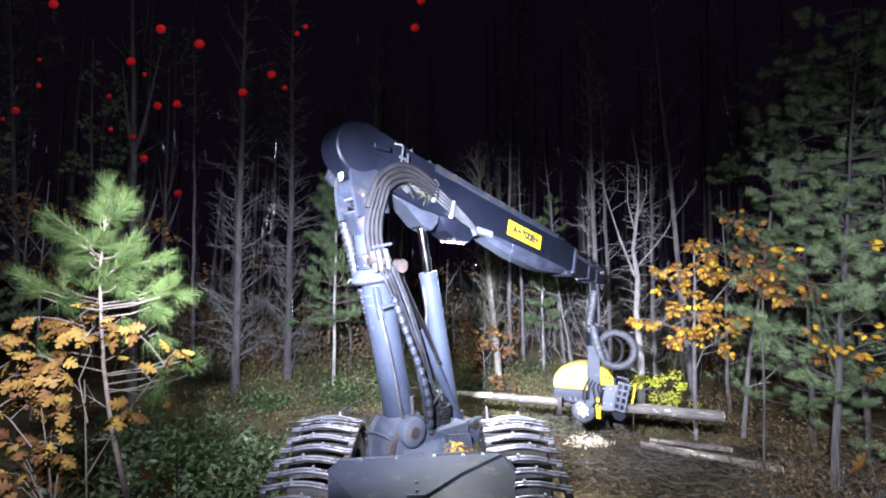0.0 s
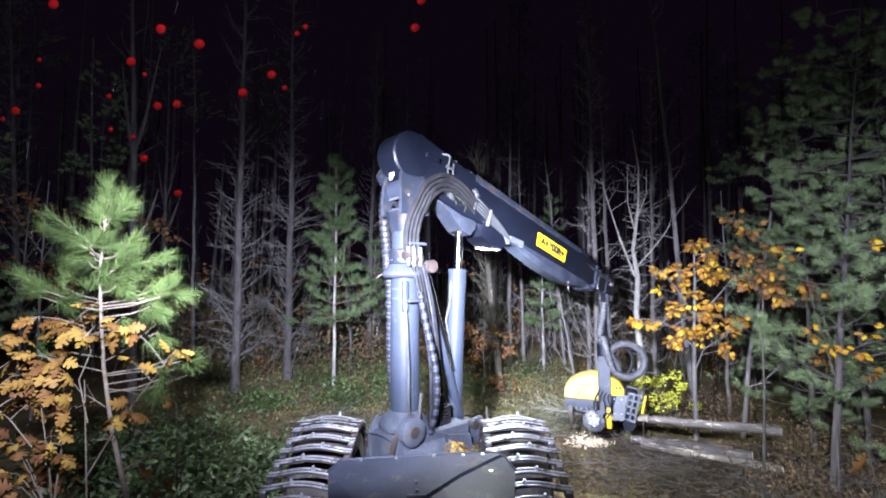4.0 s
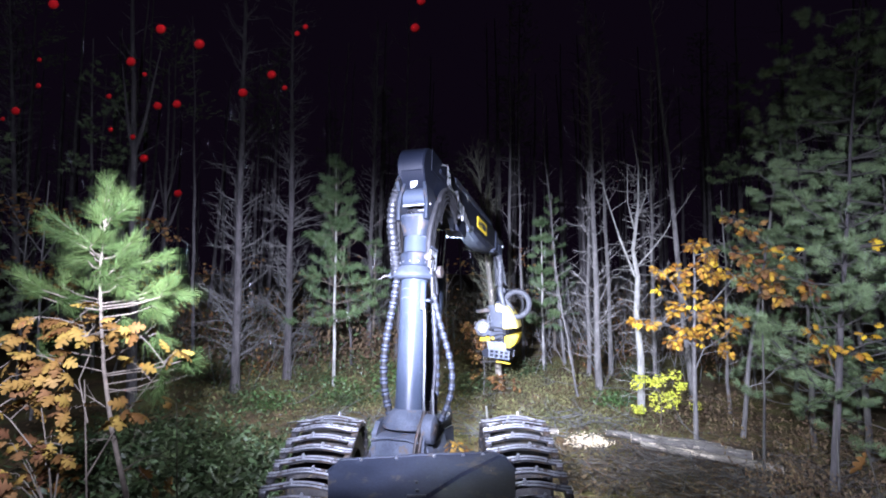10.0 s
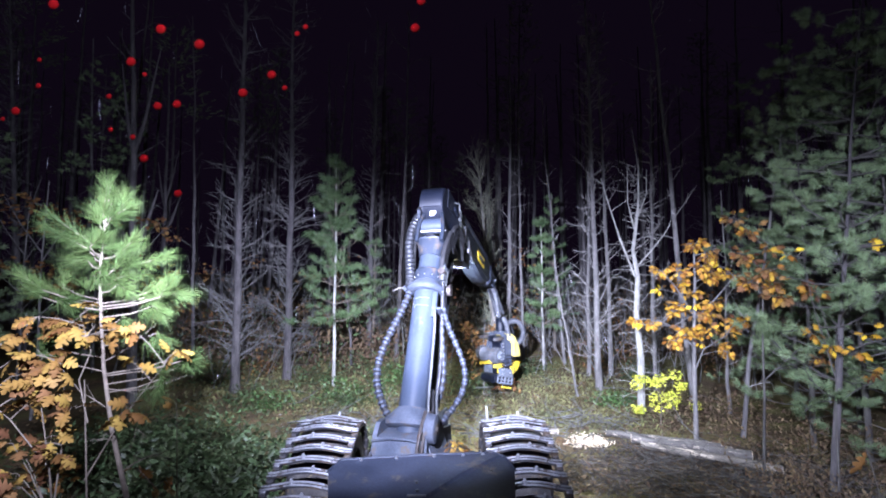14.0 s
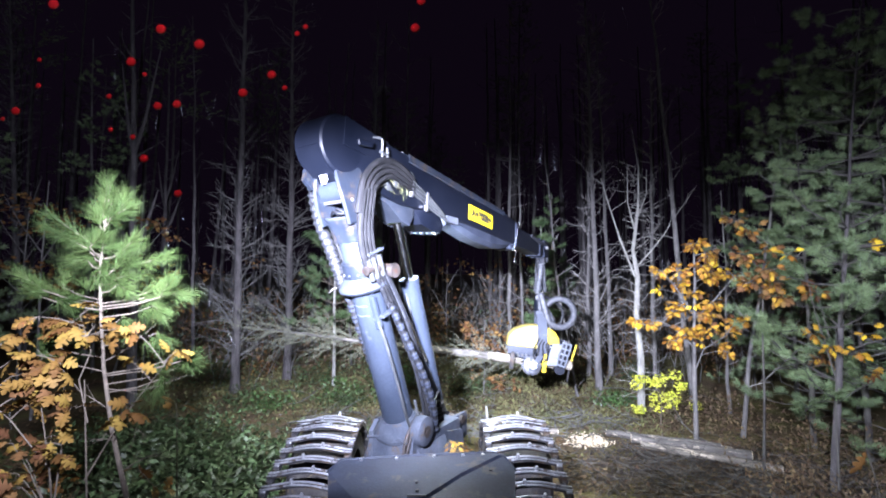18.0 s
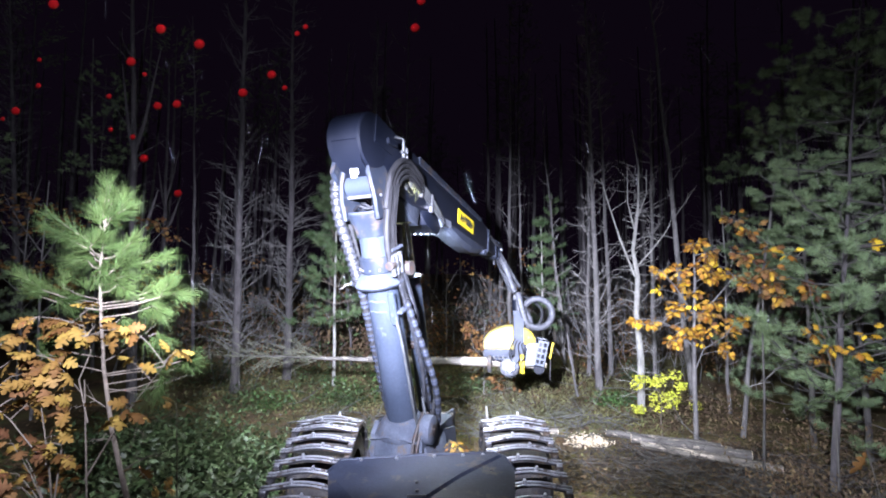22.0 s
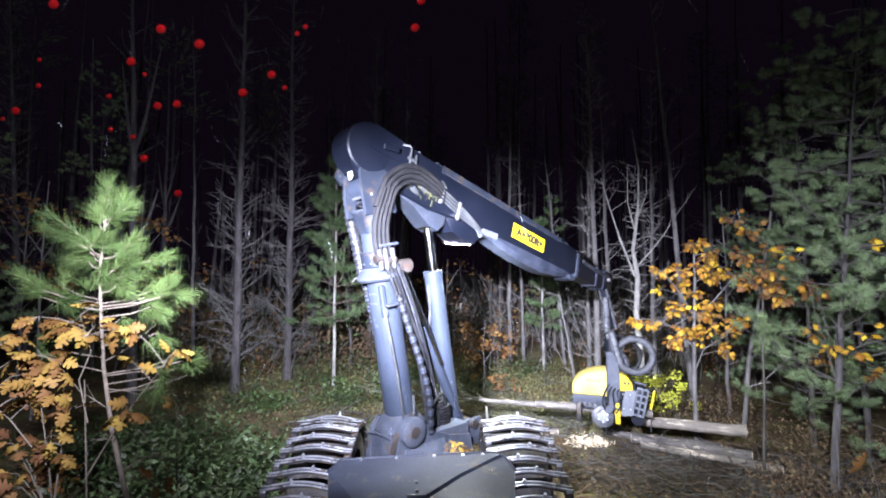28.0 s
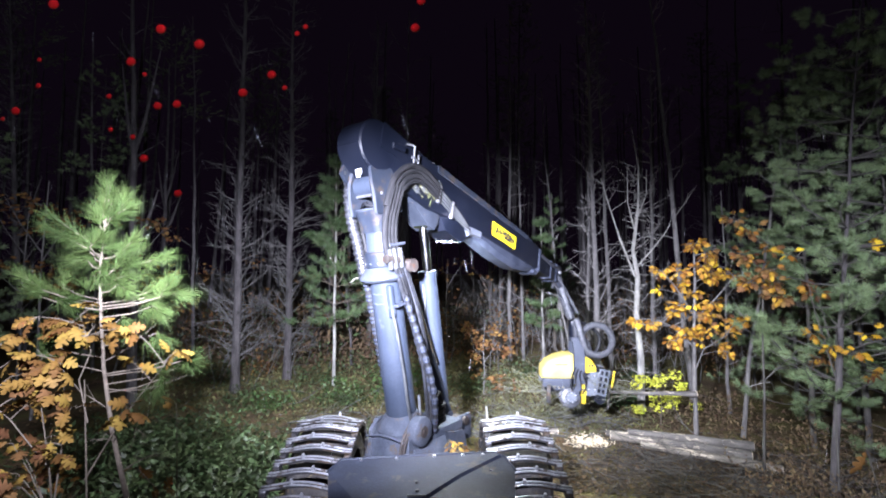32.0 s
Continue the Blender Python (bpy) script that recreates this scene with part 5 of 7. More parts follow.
def build_crane():
    """Each part lies in a space of its own: x across, y outwards along the crane's plane, z along the boom; motions() poses them."""
    made = {}
    # turning base
    kit = Kit()
    kit.box((0, 0.15, -0.04), 0.54, 0.98, 0.46, 0.05, 2)
    kit.rod((0, 0.05, -0.24), (0, 0.05, -0.06), 0.40, 30, 0.34)
    for sx in (-1, 1):
        outline = [(-0.40, -0.26), (-0.37, 0.2), (-0.32, 0.34), (-0.22, 0.40), (-0.1, 0.36), (0.06, 0.22), (0.3, 0.12), (0.62, 0.06), (0.70, -0.26)]
        if sx < 0:
            outline = [(-0.36, -0.26), (-0.33, 0.2), (-0.24, 0.3), (-0.08, 0.3), (0.1, 0.2), (0.4, 0.1), (0.5, -0.26)]
        kit.loft([[(sx * 0.27 - 0.025, py, pz) for py, pz in outline], [(sx * 0.27 + 0.025, py, pz) for py, pz in outline]])
        kit.box(pose(sx * 0.16, 0.80, 0.02), 0.05, 0.3, 0.3, 0.05, 2)
        kit.loft([[(sx * 0.29, -0.3, 0.12), (sx * 0.29, 0.22, 0.12), (sx * 0.31, 0.22, 0.1), (sx * 0.31, -0.3, 0.1)],
                  [(sx * 0.38, -0.36, -0.3), (sx * 0.38, 0.3, -0.3), (sx * 0.42, 0.3, -0.32), (sx * 0.42, -0.36, -0.32)]])
    kit.tube([(-0.29, -0.36, 0.15), (-0.1, -0.365, 0.19), (0.1, -0.365, 0.19), (0.27, -0.38, 0.17)], 0.012, 6)
    base = made["base"] = part("slewing_base", kit, BASE_DIRT, crane, "mud-caked blue-grey turning base")
    kit = Kit()
    kit.tube([(0.26, -0.22, 0.27), (0.35, -0.22, 0.27), (0.36, -0.22, 0.27)], [0.15, 0.14, 0.125], 28)
    boss = part("pivot_boss", kit, BASE_DIRT, base, "round dirty boss with a dark bolt recess")
    # a dark rusty disc on the face gives the shade of the hole
    part("recess", Kit().rod((0.35, -0.22, 0.27), (0.364, -0.22, 0.27), 0.058, 20), RUSTY, boss)
    part("bolt", Kit().rod((0.35, -0.22, 0.27), (0.372, -0.22, 0.27), 0.024, 6), RUSTY, boss)
    part("pivot_pin", Kit().rod((-0.22, 0.78, 0.11), (0.22, 0.78, 0.11), 0.05, 16), RUSTY, base, "rust-stained pivot pin")
    for px, py in ((0.20, -0.36), (0.25, -0.37)):
        kit = Kit()
        hose_line(kit, [(px, py - 0.03, -0.2), (px, py - 0.04, 0.05), (px + 0.01, py + 0.02, 0.24), (px + 0.02, py + 0.2, 0.42)], 0.019)
        part("hose", kit, RUSTY, base, "muddy hydraulic hose")
    kit = Kit()
    kit.tube([(0.10 + 0.06 * math.cos(a), 0.36 + 0.11 * math.sin(a), 0.12 + 0.0056 * a) for a in [0.5 * i for i in range(100)]], 0.018, 6)
    part("coiled_hose", kit, DUSTY_HOSE, base, "dusty coiled hydraulic hoses")
    for k in range(3):
        kit = Kit()
        hose_line(kit, [(0.05 + 0.05 * k, 0.2, -0.06), (0.13 + 0.05 * k, 0.14 - 0.03 * k, 0.2 + 0.08 * k), (0.16, 0.32, 0.32 + 0.1 * k), (0.06, 0.5, 0.2), (0.02, 0.56, -0.05)], 0.016)
        part("hose", kit, DUSTY_HOSE, base)
    # main boom: round tube on a winged foot, collar, neck and forked head
    kit = Kit()
    kit.tube([(0, 0, -0.1), (0, 0, 0.04), (0, 0, 0.12), (0, 0, 0.2), (0, 0, 1.7), (0, 0, 1.8)], [0.17, 0.18, 0.172, 0.158, 0.157, 0.155], 32)
    kit.tube([(0, 0, 1.78), (0, 0, 2.1), (0, 0, 2.12), (0, 0, 2.33)], [0.155, 0.155, 0.147, 0.145], 32)
    boom = made["boom"] = part("main_boom", kit, PAINT, crane, "glossy blue-grey round steel tube boom")
    kit = Kit()
    rings = []
    for z, w, d in ((0.19, 0.22, 0.21), (0.21, 0.26, 0.24), (0.255, 0.27, 0.245), (0.31, 0.235, 0.215), (0.40, 0.168, 0.165)):
        rings.append([(w * math.cos(a) - 0.45 * max(0.0, w - 0.18) * (math.cos(a) < -0.3), d * math.sin(a), z) for a in [2 * math.pi * q / 32 for q in range(32)]])
    kit.loft(rings)
    part("boom_foot", kit, BASE_DIRT, boom, "dusty flared blue-grey foot of the boom")
    kit = Kit()
    kit.tube([(0, 0, 1.94), (0, 0, 1.955), (0, 0, 2.09), (0, 0, 2.11)], [0.16, 0.178, 0.178, 0.16], 32)
    part("collar", kit, BASE_PAINT, boom, "blue-grey collar clamped round the boom")
    kit = Kit()
    rim = [(0.25 * math.cos(a) - 0.02, 0.235 * math.sin(a)) for a in [2 * math.pi * q / 36 for q in range(36)]]
    kit.loft([[(px * k, py * k, z) for px, py in rim] for z, k in ((1.79, 0.68), (1.80, 0.90), (1.825, 1.0), (1.845, 1.0), (1.87, 0.93), (1.945, 0.72))])
    kit.box(pose(-0.25, -0.02, 1.85), 0.1, 0.16, 0.07, 0.02)
    part("collar_skirt", kit, SKIRT, boom, "pale scuffed skirt plate below the collar")
    kit = Kit()
    kit.tube([(-0.24, -0.06, 1.85), (-0.34, -0.1, 1.84), (-0.38, -0.11, 1.81), (-0.42, -0.1, 1.8)], [0.012, 0.01, 0.008, 0.005], 6)
    part("caught_twig", kit, BARK_DARK, boom, "pale twig caught on the collar")
    kit = Kit()
    rings = []
    for z, hw, hd in ((2.3, 0.142, 0.145), (2.36, 0.15, 0.15), (2.44, 0.178, 0.165), (2.5, 0.19, 0.175), (2.53, 0.19, 0.18)):
        rings.append([(px, py, z) for px, py in rounded(hw, hd, 0.62 * hw, 5)])
    kit.loft(rings)
    for sx in (-1, 1):
        levels = ((2.48, 0.168, 0.18), (2.66, 0.172, 0.185), (2.8, 0.155, 0.18), (2.92, 0.125, 0.15), (3.05, 0.105, 0.1))
        kit.loft([[(sx * (cx - 0.02), -hd, z), (sx * (cx + 0.02), -hd, z), (sx * (cx + 0.02), hd, z), (sx * (cx - 0.02), hd, z)][::sx] for z, cx, hd in levels])
        kit.tube([(sx * cx, -hd, z) for z, cx, hd in levels], 0.026, 6)
    part("fork_head", kit, BASE_PAINT, boom, "worn, scuffed fork head of the boom")
    kit = Kit()
    kit.rod((-0.148, -0.05, 2.79), (0.148, -0.05, 2.79), 0.11, 24)
    part("fork_spacer", kit, PAINT, boom, "blue-grey spacer tube between the fork plates")
    kit = Kit()
    lip = [(px, py, 2.535) for px, py in rounded(0.178, 0.17, 0.11, 5)]
    kit.tube(lip + lip[:1], 0.016, 6, caps=False)
    part("fork_rim", kit, SKIRT, boom, "pale worn rim of the boom's open neck")
    # the neck is closed; a black sheet gives the shade of its opening
    kit = Kit()
    kit.loft([[(0.92 * px, 0.92 * py, z) for px, py, _ in lip] for z in (2.525, 2.537)])
    part("neck_shade_cap", kit, RUBBER, boom, "flat black cap for the shade inside the neck's opening")
    kit = Kit()
    hose_line(kit, [(-0.11, -0.1, 2.56), (-0.03, -0.14, 2.60), (0.05, -0.12, 2.57), (0.12, -0.05, 2.60)], 0.014)
    hose_line(kit, [(-0.05, -0.08, 2.55), (0.0, -0.12, 2.62), (0.08, -0.1, 2.56)], 0.012)
    part("hose", kit, RUBBER, boom)
    kit = Kit()
    kit.rod((-0.12, 0, 3.02), (0.12, 0, 3.02), 0.085, 20)
    part("pivot_pin", kit, RUSTY, boom, "rust-stained pivot pin")
    kit = Kit()
    kit.box(pose(0.015, -0.20, 2.915), 0.085, 0.012, 0.055, 0.003)
    kit.box(pose(0.005, -0.20, 2.875), 0.06, 0.012, 0.028, 0.003)
    part("reflector_plate", kit, WHITE, boom, "small bright reflective plate")
    kit = Kit()
    kit.loft([[(-0.19, -0.14, z), (-0.15, -0.14, z), (-0.15, -0.27 + 0.06 * abs(z - 2.93) / 0.1, z), (-0.19, -0.27 + 0.06 * abs(z - 2.93) / 0.1, z)] for z in (2.83, 2.93, 3.03)])
    lug = part("lifting_lug", kit, BASE_PAINT, boom)
    # no hole is cut: a black disc paints its dark inside
    part("dark_hole_disc", Kit().rod((-0.193, -0.22, 2.93), (-0.147, -0.22, 2.93), 0.018, 10), INK, lug)
    for sy in (-0.1, 0.1):
        part("bolt", Kit().rod((-0.195, sy, 2.68), (0.195, sy, 2.68), 0.016, 8), STEEL, boom)
    for ang in range(0, 360, 30):
        a = radians(ang)
        part("bolt", Kit().rod((0.172 * math.cos(a), 0.172 * math.sin(a), 1.99), (0.187 * math.cos(a), 0.187 * math.sin(a), 1.99), 0.009, 6), STEEL, boom)
    # hoses and brackets along the boom
    for k, (d, r) in enumerate(((0.0, 0.02), (0.045, 0.017), (0.09, 0.02), (0.13, 0.014), (0.165, 0.014))):
        kit = Kit()
        w = 0.014 * math.sin(2.3 * k)
        hose_line(kit, [(0.10 + 0.5 * d, 0.26 + 0.5 * d, 0.02), (0.17 + w, 0.22 + d, 0.35), (0.22 - 0.2 * d - w, 0.17 + d, 0.9), (0.215 + w, 0.06 + d, 1.45), (0.21, -0.06 + d, 1.95)], r)
        part("hose", kit, (SLEEVE, DUSTY_HOSE, RUBBER, HOSE, RUBBER)[k], boom)
    kit = Kit()
    hose_line(kit, [(0.17, -0.13, 1.48), (0.185, -0.12, 1.3), (0.19, -0.1, 0.9), (0.2, -0.1, 0.45), (0.235, -0.08, 0.2), (0.28, -0.08, 0.16), (0.29, -0.05, 0.3), (0.25, 0.02, 0.6)], 0.015)
    part("hose", kit, SILVER, boom, "pale hose hanging in a loop beside the boom")
    for k, r in enumerate((0.03, 0.026, 0.026, 0.022)):
        kit = Kit()
        o = 0.052 * k
        hose_line(kit, [(0.2, -0.12 + o, 1.98), (0.205, -0.15 + o, 2.2), (0.215, -0.12 + o, 2.4), (0.222, -0.04 + o, 2.58), (0.225, 0.05 + o, 2.74)], r)
        part("hose", kit, DUSTY_HOSE, boom)
    for sy in (-0.12, -0.05, 0.04):
        kit = Kit()
        kit.rod((0.215, sy, 1.92), (0.22, sy - 0.008, 2.12), 0.027, 10)
        part("hose_ferrule", kit, SILVER, boom)
    kit = Kit()
    hose_line(kit, [(-0.12, 0.0, 3.1), (-0.22, -0.04, 3.0), (-0.285, -0.07, 2.78), (-0.30, -0.08, 2.52), (-0.26, -0.08, 2.24), (-0.215, -0.09, 2.0), (-0.195, -0.1, 1.84)], 0.058, 12, True, 0.10)
    part("hose", kit, SLEEVE, boom, "thick hose in a silvery spiral sleeve")
    kit = Kit()
    hose_line(kit, [(-0.12, 0.08, 3.05), (-0.2, 0.04, 2.9), (-0.25, 0.0, 2.7), (-0.23, -0.01, 2.35), (-0.19, -0.01, 1.98)], 0.022, 8)
    part("hose", kit, DUSTY_HOSE, boom)
    for z in (1.55, 2.16):
        kit = Kit()
        kit.box(pose(0.2, 0.0, z), 0.07, 0.24, 0.03, 0.008)
        part("hose_clamp", kit, ARM, boom)
    kit = Kit()
    kit.box(pose(0.15, -0.115, 1.60), 0.065, 0.06, 0.33, 0.012)
    part("valve_block", kit, PAINT, boom)
    kit = Kit()
    kit.box(pose(0.20, -0.02, 2.0), 0.07, 0.2, 0.07, 0.02, 2)
    kit.rod((0.21, -0.10, 2.03), (0.21, -0.18, 2.03), 0.042, 16)
    kit.rod((0.15, 0.17, 1.92), (0.27, 0.17, 1.92), 0.07, 16)
    part("hose_joint", kit, RUSTY, boom, "rusty steel hose swivel")
    # pale lines along two scratches, with their glint put into the colour
    kit = Kit()
    for k in range(2):
        kit.tube([(-0.1, -0.128 + 0.004 * k, 1.57 + 0.1 * k), (-0.05, -0.152, 1.585 + 0.1 * k), (0, -0.1595, 1.575 + 0.1 * k), (0.05, -0.152, 1.58 + 0.1 * k), (0.085, -0.136, 1.57 + 0.1 * k)], 0.004, 5)
    part("scratches", kit, GRILLE, boom, "bright glints on bare scratches through the paint")
    # jib: space with y along the jib, z upwards, x across; the knuckle at the origin
    kit = Kit()
    rings = []
    for y, hw, top, bot in ((-0.06, 0.13, 0.26, -0.24), (0.15, 0.142, 0.25, -0.27), (0.4, 0.16, 0.235, -0.3), (0.9, 0.178, 0.22, -0.34), (1.5, 0.178, 0.21, -0.28), (2.4, 0.17, 0.195, -0.26), (3.8, 0.16, 0.17, -0.25), (4.08, 0.155, 0.15, -0.24)):
        c, h = 0.5 * (top + bot), 0.5 * (top - bot)
        rings.append([(px, y, c + pz) for px, pz in rounded(hw, h, 0.035, 2)][::-1])
    kit.loft(rings)
    jib = made["jib"] = part("jib", kit, PAINT_DARK, crane, "dark slate box-section jib with a yellow warning sticker")
    kit = Kit()
    kit.tube([(-0.185, 0, 0.0), (-0.17, 0, 0.0), (0.135, 0, 0.0), (0.15, 0, 0.0)], [0.25, 0.266, 0.266, 0.25], 40)
    kit.loft([[(px, py, pz) for py, pz in ((-0.26, -0.09), (-0.16, -0.24), (0.02, -0.34), (0.2, -0.33), (0.2, 0.1), (-0.2, 0.1))] for px in (-0.13, 0.13)])
    kit.loft([[(px, py, pz) for py, pz in ((0.0, 0.265), (0.5, 0.235), (0.75, 0.205), (0.75, 0.0), (0.0, 0.0))] for px in (-0.16, 0.16)])
    part("knuckle_cover", kit, PAINT_DARK, jib, "round dark cover over the crane's knuckle")
    kit = Kit()
    kit.box(pose(0, 2.3, 0.197) @ pose(0, 0, 0, -1.0, 0, 0), 0.30, 2.9, 0.014, 0.004)
    part("top_plate", kit, PAINT, jib)
    kit = Kit()
    kit.loft([[(0.15, y, z), (0.188, y, z), (0.188, y, z - h), (0.17, y, z - h - 0.02)][::-1] for y, z, h in ((0.95, 0.224, 0.075), (1.5, 0.215, 0.07), (2.4, 0.2, 0.055), (3.5, 0.18, 0.035))])
    part("top_rail", kit, BASE_PAINT, jib, "paler welded rail along the jib's top edge")
    kit = Kit()
    kit.loft([[(px, y, z) for px, z in ((-w, -0.2), (w, -0.2), (w, b + 0.06), (w - 0.05, b), (-w + 0.05, b), (-w, b + 0.06))][::-1]
              for y, w, b in ((1.85, 0.12, -0.27), (2.05, 0.15, -0.34), (2.6, 0.15, -0.41), (3.2, 0.145, -0.43), (3.65, 0.14, -0.37), (3.95, 0.13, -0.29))])
    part("lower_housing", kit, BELLY_PAINT, jib, "scuffed paler belly casing under the jib")
    # work lamp under the jib: a dark shell with a row of lit lenses
    kit = Kit()
    kit.loft([[(px, y, z) for px, z in ((-w, -0.25), (w, -0.25), (w, b), (-w, b))][::-1] for y, w, b in ((1.22, 0.1, -0.33), (1.3, 0.15, -0.46), (1.5, 0.16, -0.5), (1.68, 0.155, -0.49), (1.8, 0.13, -0.36))])
    lamp_shell = part("lamp_housing", kit, PAINT_DARK, jib, "dark housing of the jib's work lamps")
    for k in range(5):
        m = pose(-0.13 + 0.065 * k, 1.5 + 0.03 * k, -0.503) @ pose(0, 0, 0, 46, 0, 0)
        part("lamp_bezel", Kit().rod(m @ Vector((0, 0, 0.03)), m @ Vector((0, 0, -0.012)), 0.022, 12), RUBBER, lamp_shell)
        part("lamp_lens", Kit().rod(m @ Vector((0, 0, -0.012)), m @ Vector((0, 0, -0.016)), 0.013, 12), LED, lamp_shell, "lit white lamp lens")
    kit = Kit()
    kit.loft([[(-w, y, -0.26), (w, y, -0.26), (w, y, b), (-w, y, b)] for y, w, b in ((0.4, 0.1, -0.3), (0.7, 0.125, -0.37), (0.95, 0.13, -0.5), (1.1, 0.13, -0.52), (1.2, 0.1, -0.4))])
    part("cylinder_mount", kit, WORN_PAINT, jib, "scuffed cylinder mounting under the jib")
    kit = Kit()
    kit.box(pose(0.13, 1.93, -0.28) @ pose(0, 0, 0, 5, 0, 0), 0.10, 0.3, 0.09, 0.012)
    kit.box(pose(0.12, 1.74, -0.33) @ pose(0, 0, 0, -35, 0, 0), 0.10, 0.13, 0.04, 0.01)
    part("guard_plate", kit, GRILLE, jib, "worn bright guard plate under the jib")
    kit = Kit()
    kit.box(pose(0, 4.05, -0.07), 0.34, 0.12, 0.42, 0.03)
    kit.box(pose(0, 3.95, -0.3), 0.3, 0.16, 0.08, 0.02)
    part("sleeve_end", kit, BELLY_PAINT, jib, "scuffed grey sleeve end")
    for py, pz in ((2.55, 0.208), (3.25, 0.195), (0.62, 0.24), (0.9, 0.23)):
        part("bolt", Kit().rod((0.12, py, pz - 0.02), (0.12, py, pz + 0.016), 0.018, 8), STEEL, jib)
    for k in range(4):
        kit = Kit()
        hose_line(kit, [(0.19, 0.6 + 0.06 * k, 0.02 - 0.05 * k), (0.2, 0.95 + 0.02 * k, -0.04 - 0.045 * k), (0.203, 1.35 + 0.02 * k, -0.15 - 0.042 * k), (0.195, 1.68 + 0.03 * k, -0.27 - 0.02 * k)], 0.0135, 6)
        part("pipe", kit, SILVER, jib)
    for sx, py, pz in ((0.19, 0.74, -0.16), (0.19, 0.86, -0.1), (0.185, 0.62, -0.22), (0.2, 0.98, 0.0)):
        kit = Kit()
        kit.box(pose(sx, py, pz) @ pose(0, 0, 0, -25, 0, 0), 0.04, 0.08, 0.06, 0.012)
        kit.rod((sx, py - 0.06, pz), (sx, py + 0.07, pz - 0.02), 0.012, 8)
        part("hose_fitting", kit, SILVER, jib)
    kit = Kit()
    frng = random.Random(72)
    for _ in range(46):
        p = Vector((0.185, frng.uniform(0.55, 0.95), frng.uniform(-0.26, -0.08)))
        q = p + Vector((frng.uniform(0.0, 0.05), spread(frng, 0.09), spread(frng, 0.09)))
        kit.tube([p, q], [0.003, 0.0015], 3, caps=False)
    part("caught_grass", kit, MOSS, jib, "dry grass and needles caught among the fittings")
    kit = Kit()
    kit.tube([(0.17, 0.36, 0.20), (0.215, 0.42, 0.205), (0.225, 0.44, 0.19), (0.225, 0.46, 0.02), (0.22, 0.48, -0.03), (0.21, 0.66, -0.07)], 0.012, 6)
    kit.tube([(0.225, 0.52, 0.14), (0.225, 0.54, 0.02), (0.22, 0.57, -0.02), (0.21, 0.72, -0.03)], 0.012, 6)
    kit.box(pose(0.22, 0.48, 0.07), 0.03, 0.12, 0.035, 0.008)
    part("pipe", kit, SILVER, jib)
    for y, z in ((1.0, -0.12), (1.3, -0.21)):
        kit = Kit()
        kit.box(pose(0.2, y, z), 0.04, 0.05, 0.22, 0.01)
        part("pipe_clamp", kit, STEEL, jib)
    # hoses that arch over the knuckle, on a bracket of their own
    kit = Kit()
    kit.box(pose(0.235, 0.2, 0.02), 0.03, 0.2, 0.06, 0.01)
    arch = made["arch"] = part("hose_bracket", kit, PAINT_DARK, crane)
    for k, r in enumerate((0.033, 0.028, 0.028, 0.024)):
        kit = Kit()
        o = 0.052 * k
        hose_line(kit, [(0.225, 0.05 + o, -0.62), (0.225, 0.09 + o, -0.48), (0.225, 0.18 + o, -0.28 - 0.5 * o), (0.225, 0.38 + 0.4 * o, -0.13 - o), (0.22, 0.6, -0.1 - o), (0.215, 0.82, -0.17 - o), (0.19, 1.0, -0.27 - 0.8 * o)], r)
        part("hose", kit, DUSTY_HOSE, arch)
    # warning sticker on the flank
    kit = Kit()
    kit.box(pose(0.169, 2.72, -0.07), 0.012, 0.74, 0.2, 0.002)
    st = part("sticker", kit, STICKER, jib, "yellow warning sticker with black letters")
    text = bpy.data.curves.new("writing", "FONT")
    text.body, text.size, text.align_x, text.align_y, text.extrude, text.offset = "A+300ft+", 0.155, "CENTER", "CENTER", 0.001, 0.009
    text.materials.append(INK)
    tmp = new("writing_curve", text)
    bpy.context.view_layer.update()
    me = bpy.data.meshes.new_from_object(tmp.evaluated_get(bpy.context.evaluated_depsgraph_get()))
    bpy.data.objects.remove(tmp)
    wr = new("writing", me)
    wr.parent = st
    wr.matrix_basis = pose(0.178, 2.74, -0.07) @ pose(0, 0, 0, 90, 0, 90)
    # telescopic extension
    kit = Kit()
    rings = []
    for y, hw, h in ((-2.2, 0.13, 0.16), (-0.2, 0.13, 0.155), (0.0, 0.11, 0.13)):
        rings.append([(px, y, -0.08 + 0.05 * (y > -0.1) + pz) for px, pz in rounded(hw, h, 0.025, 2)][::-1])
    kit.loft(rings)
    for sx in (-0.1, 0.1):
        kit.box(pose(sx, -0.02, -0.05), 0.05, 0.34, 0.32, 0.05, 2)
    ext = made["ext"] = part("extension", kit, PAINT_DARK, crane)
    kit = Kit()
    kit.box(pose(0, -0.42, -0.08), 0.29, 0.06, 0.34, 0.015)
    kit.box(pose(0, -0.16, -0.08), 0.285, 0.05, 0.33, 0.015)
    part("extension_band", kit, BELLY_PAINT, ext)
    kit = Kit()
    hose_line(kit, [(0.13, -0.9, 0.05), (0.15, -0.4, 0.0), (0.14, -0.1, 0.02), (0.1, 0.12, -0.02), (0.08, 0.14, -0.3)], 0.03)
    hose_line(kit, [(-0.12, -0.9, 0.1), (-0.13, -0.3, 0.12), (-0.06, 0.1, 0.06), (-0.04, 0.16, -0.3)], 0.026)
    part("hose", kit, HOSE, ext)
    kit = Kit()
    kit.rod((-0.16, 0, -0.03), (0.16, 0, -0.03), 0.035, 12)
    part("pivot_pin", kit, STEEL, ext)
    # hanging link: z upwards to the pin at the origin
    kit = Kit()
    kit.rod((-0.08, 0, 0), (0.08, 0, 0), 0.06, 14)
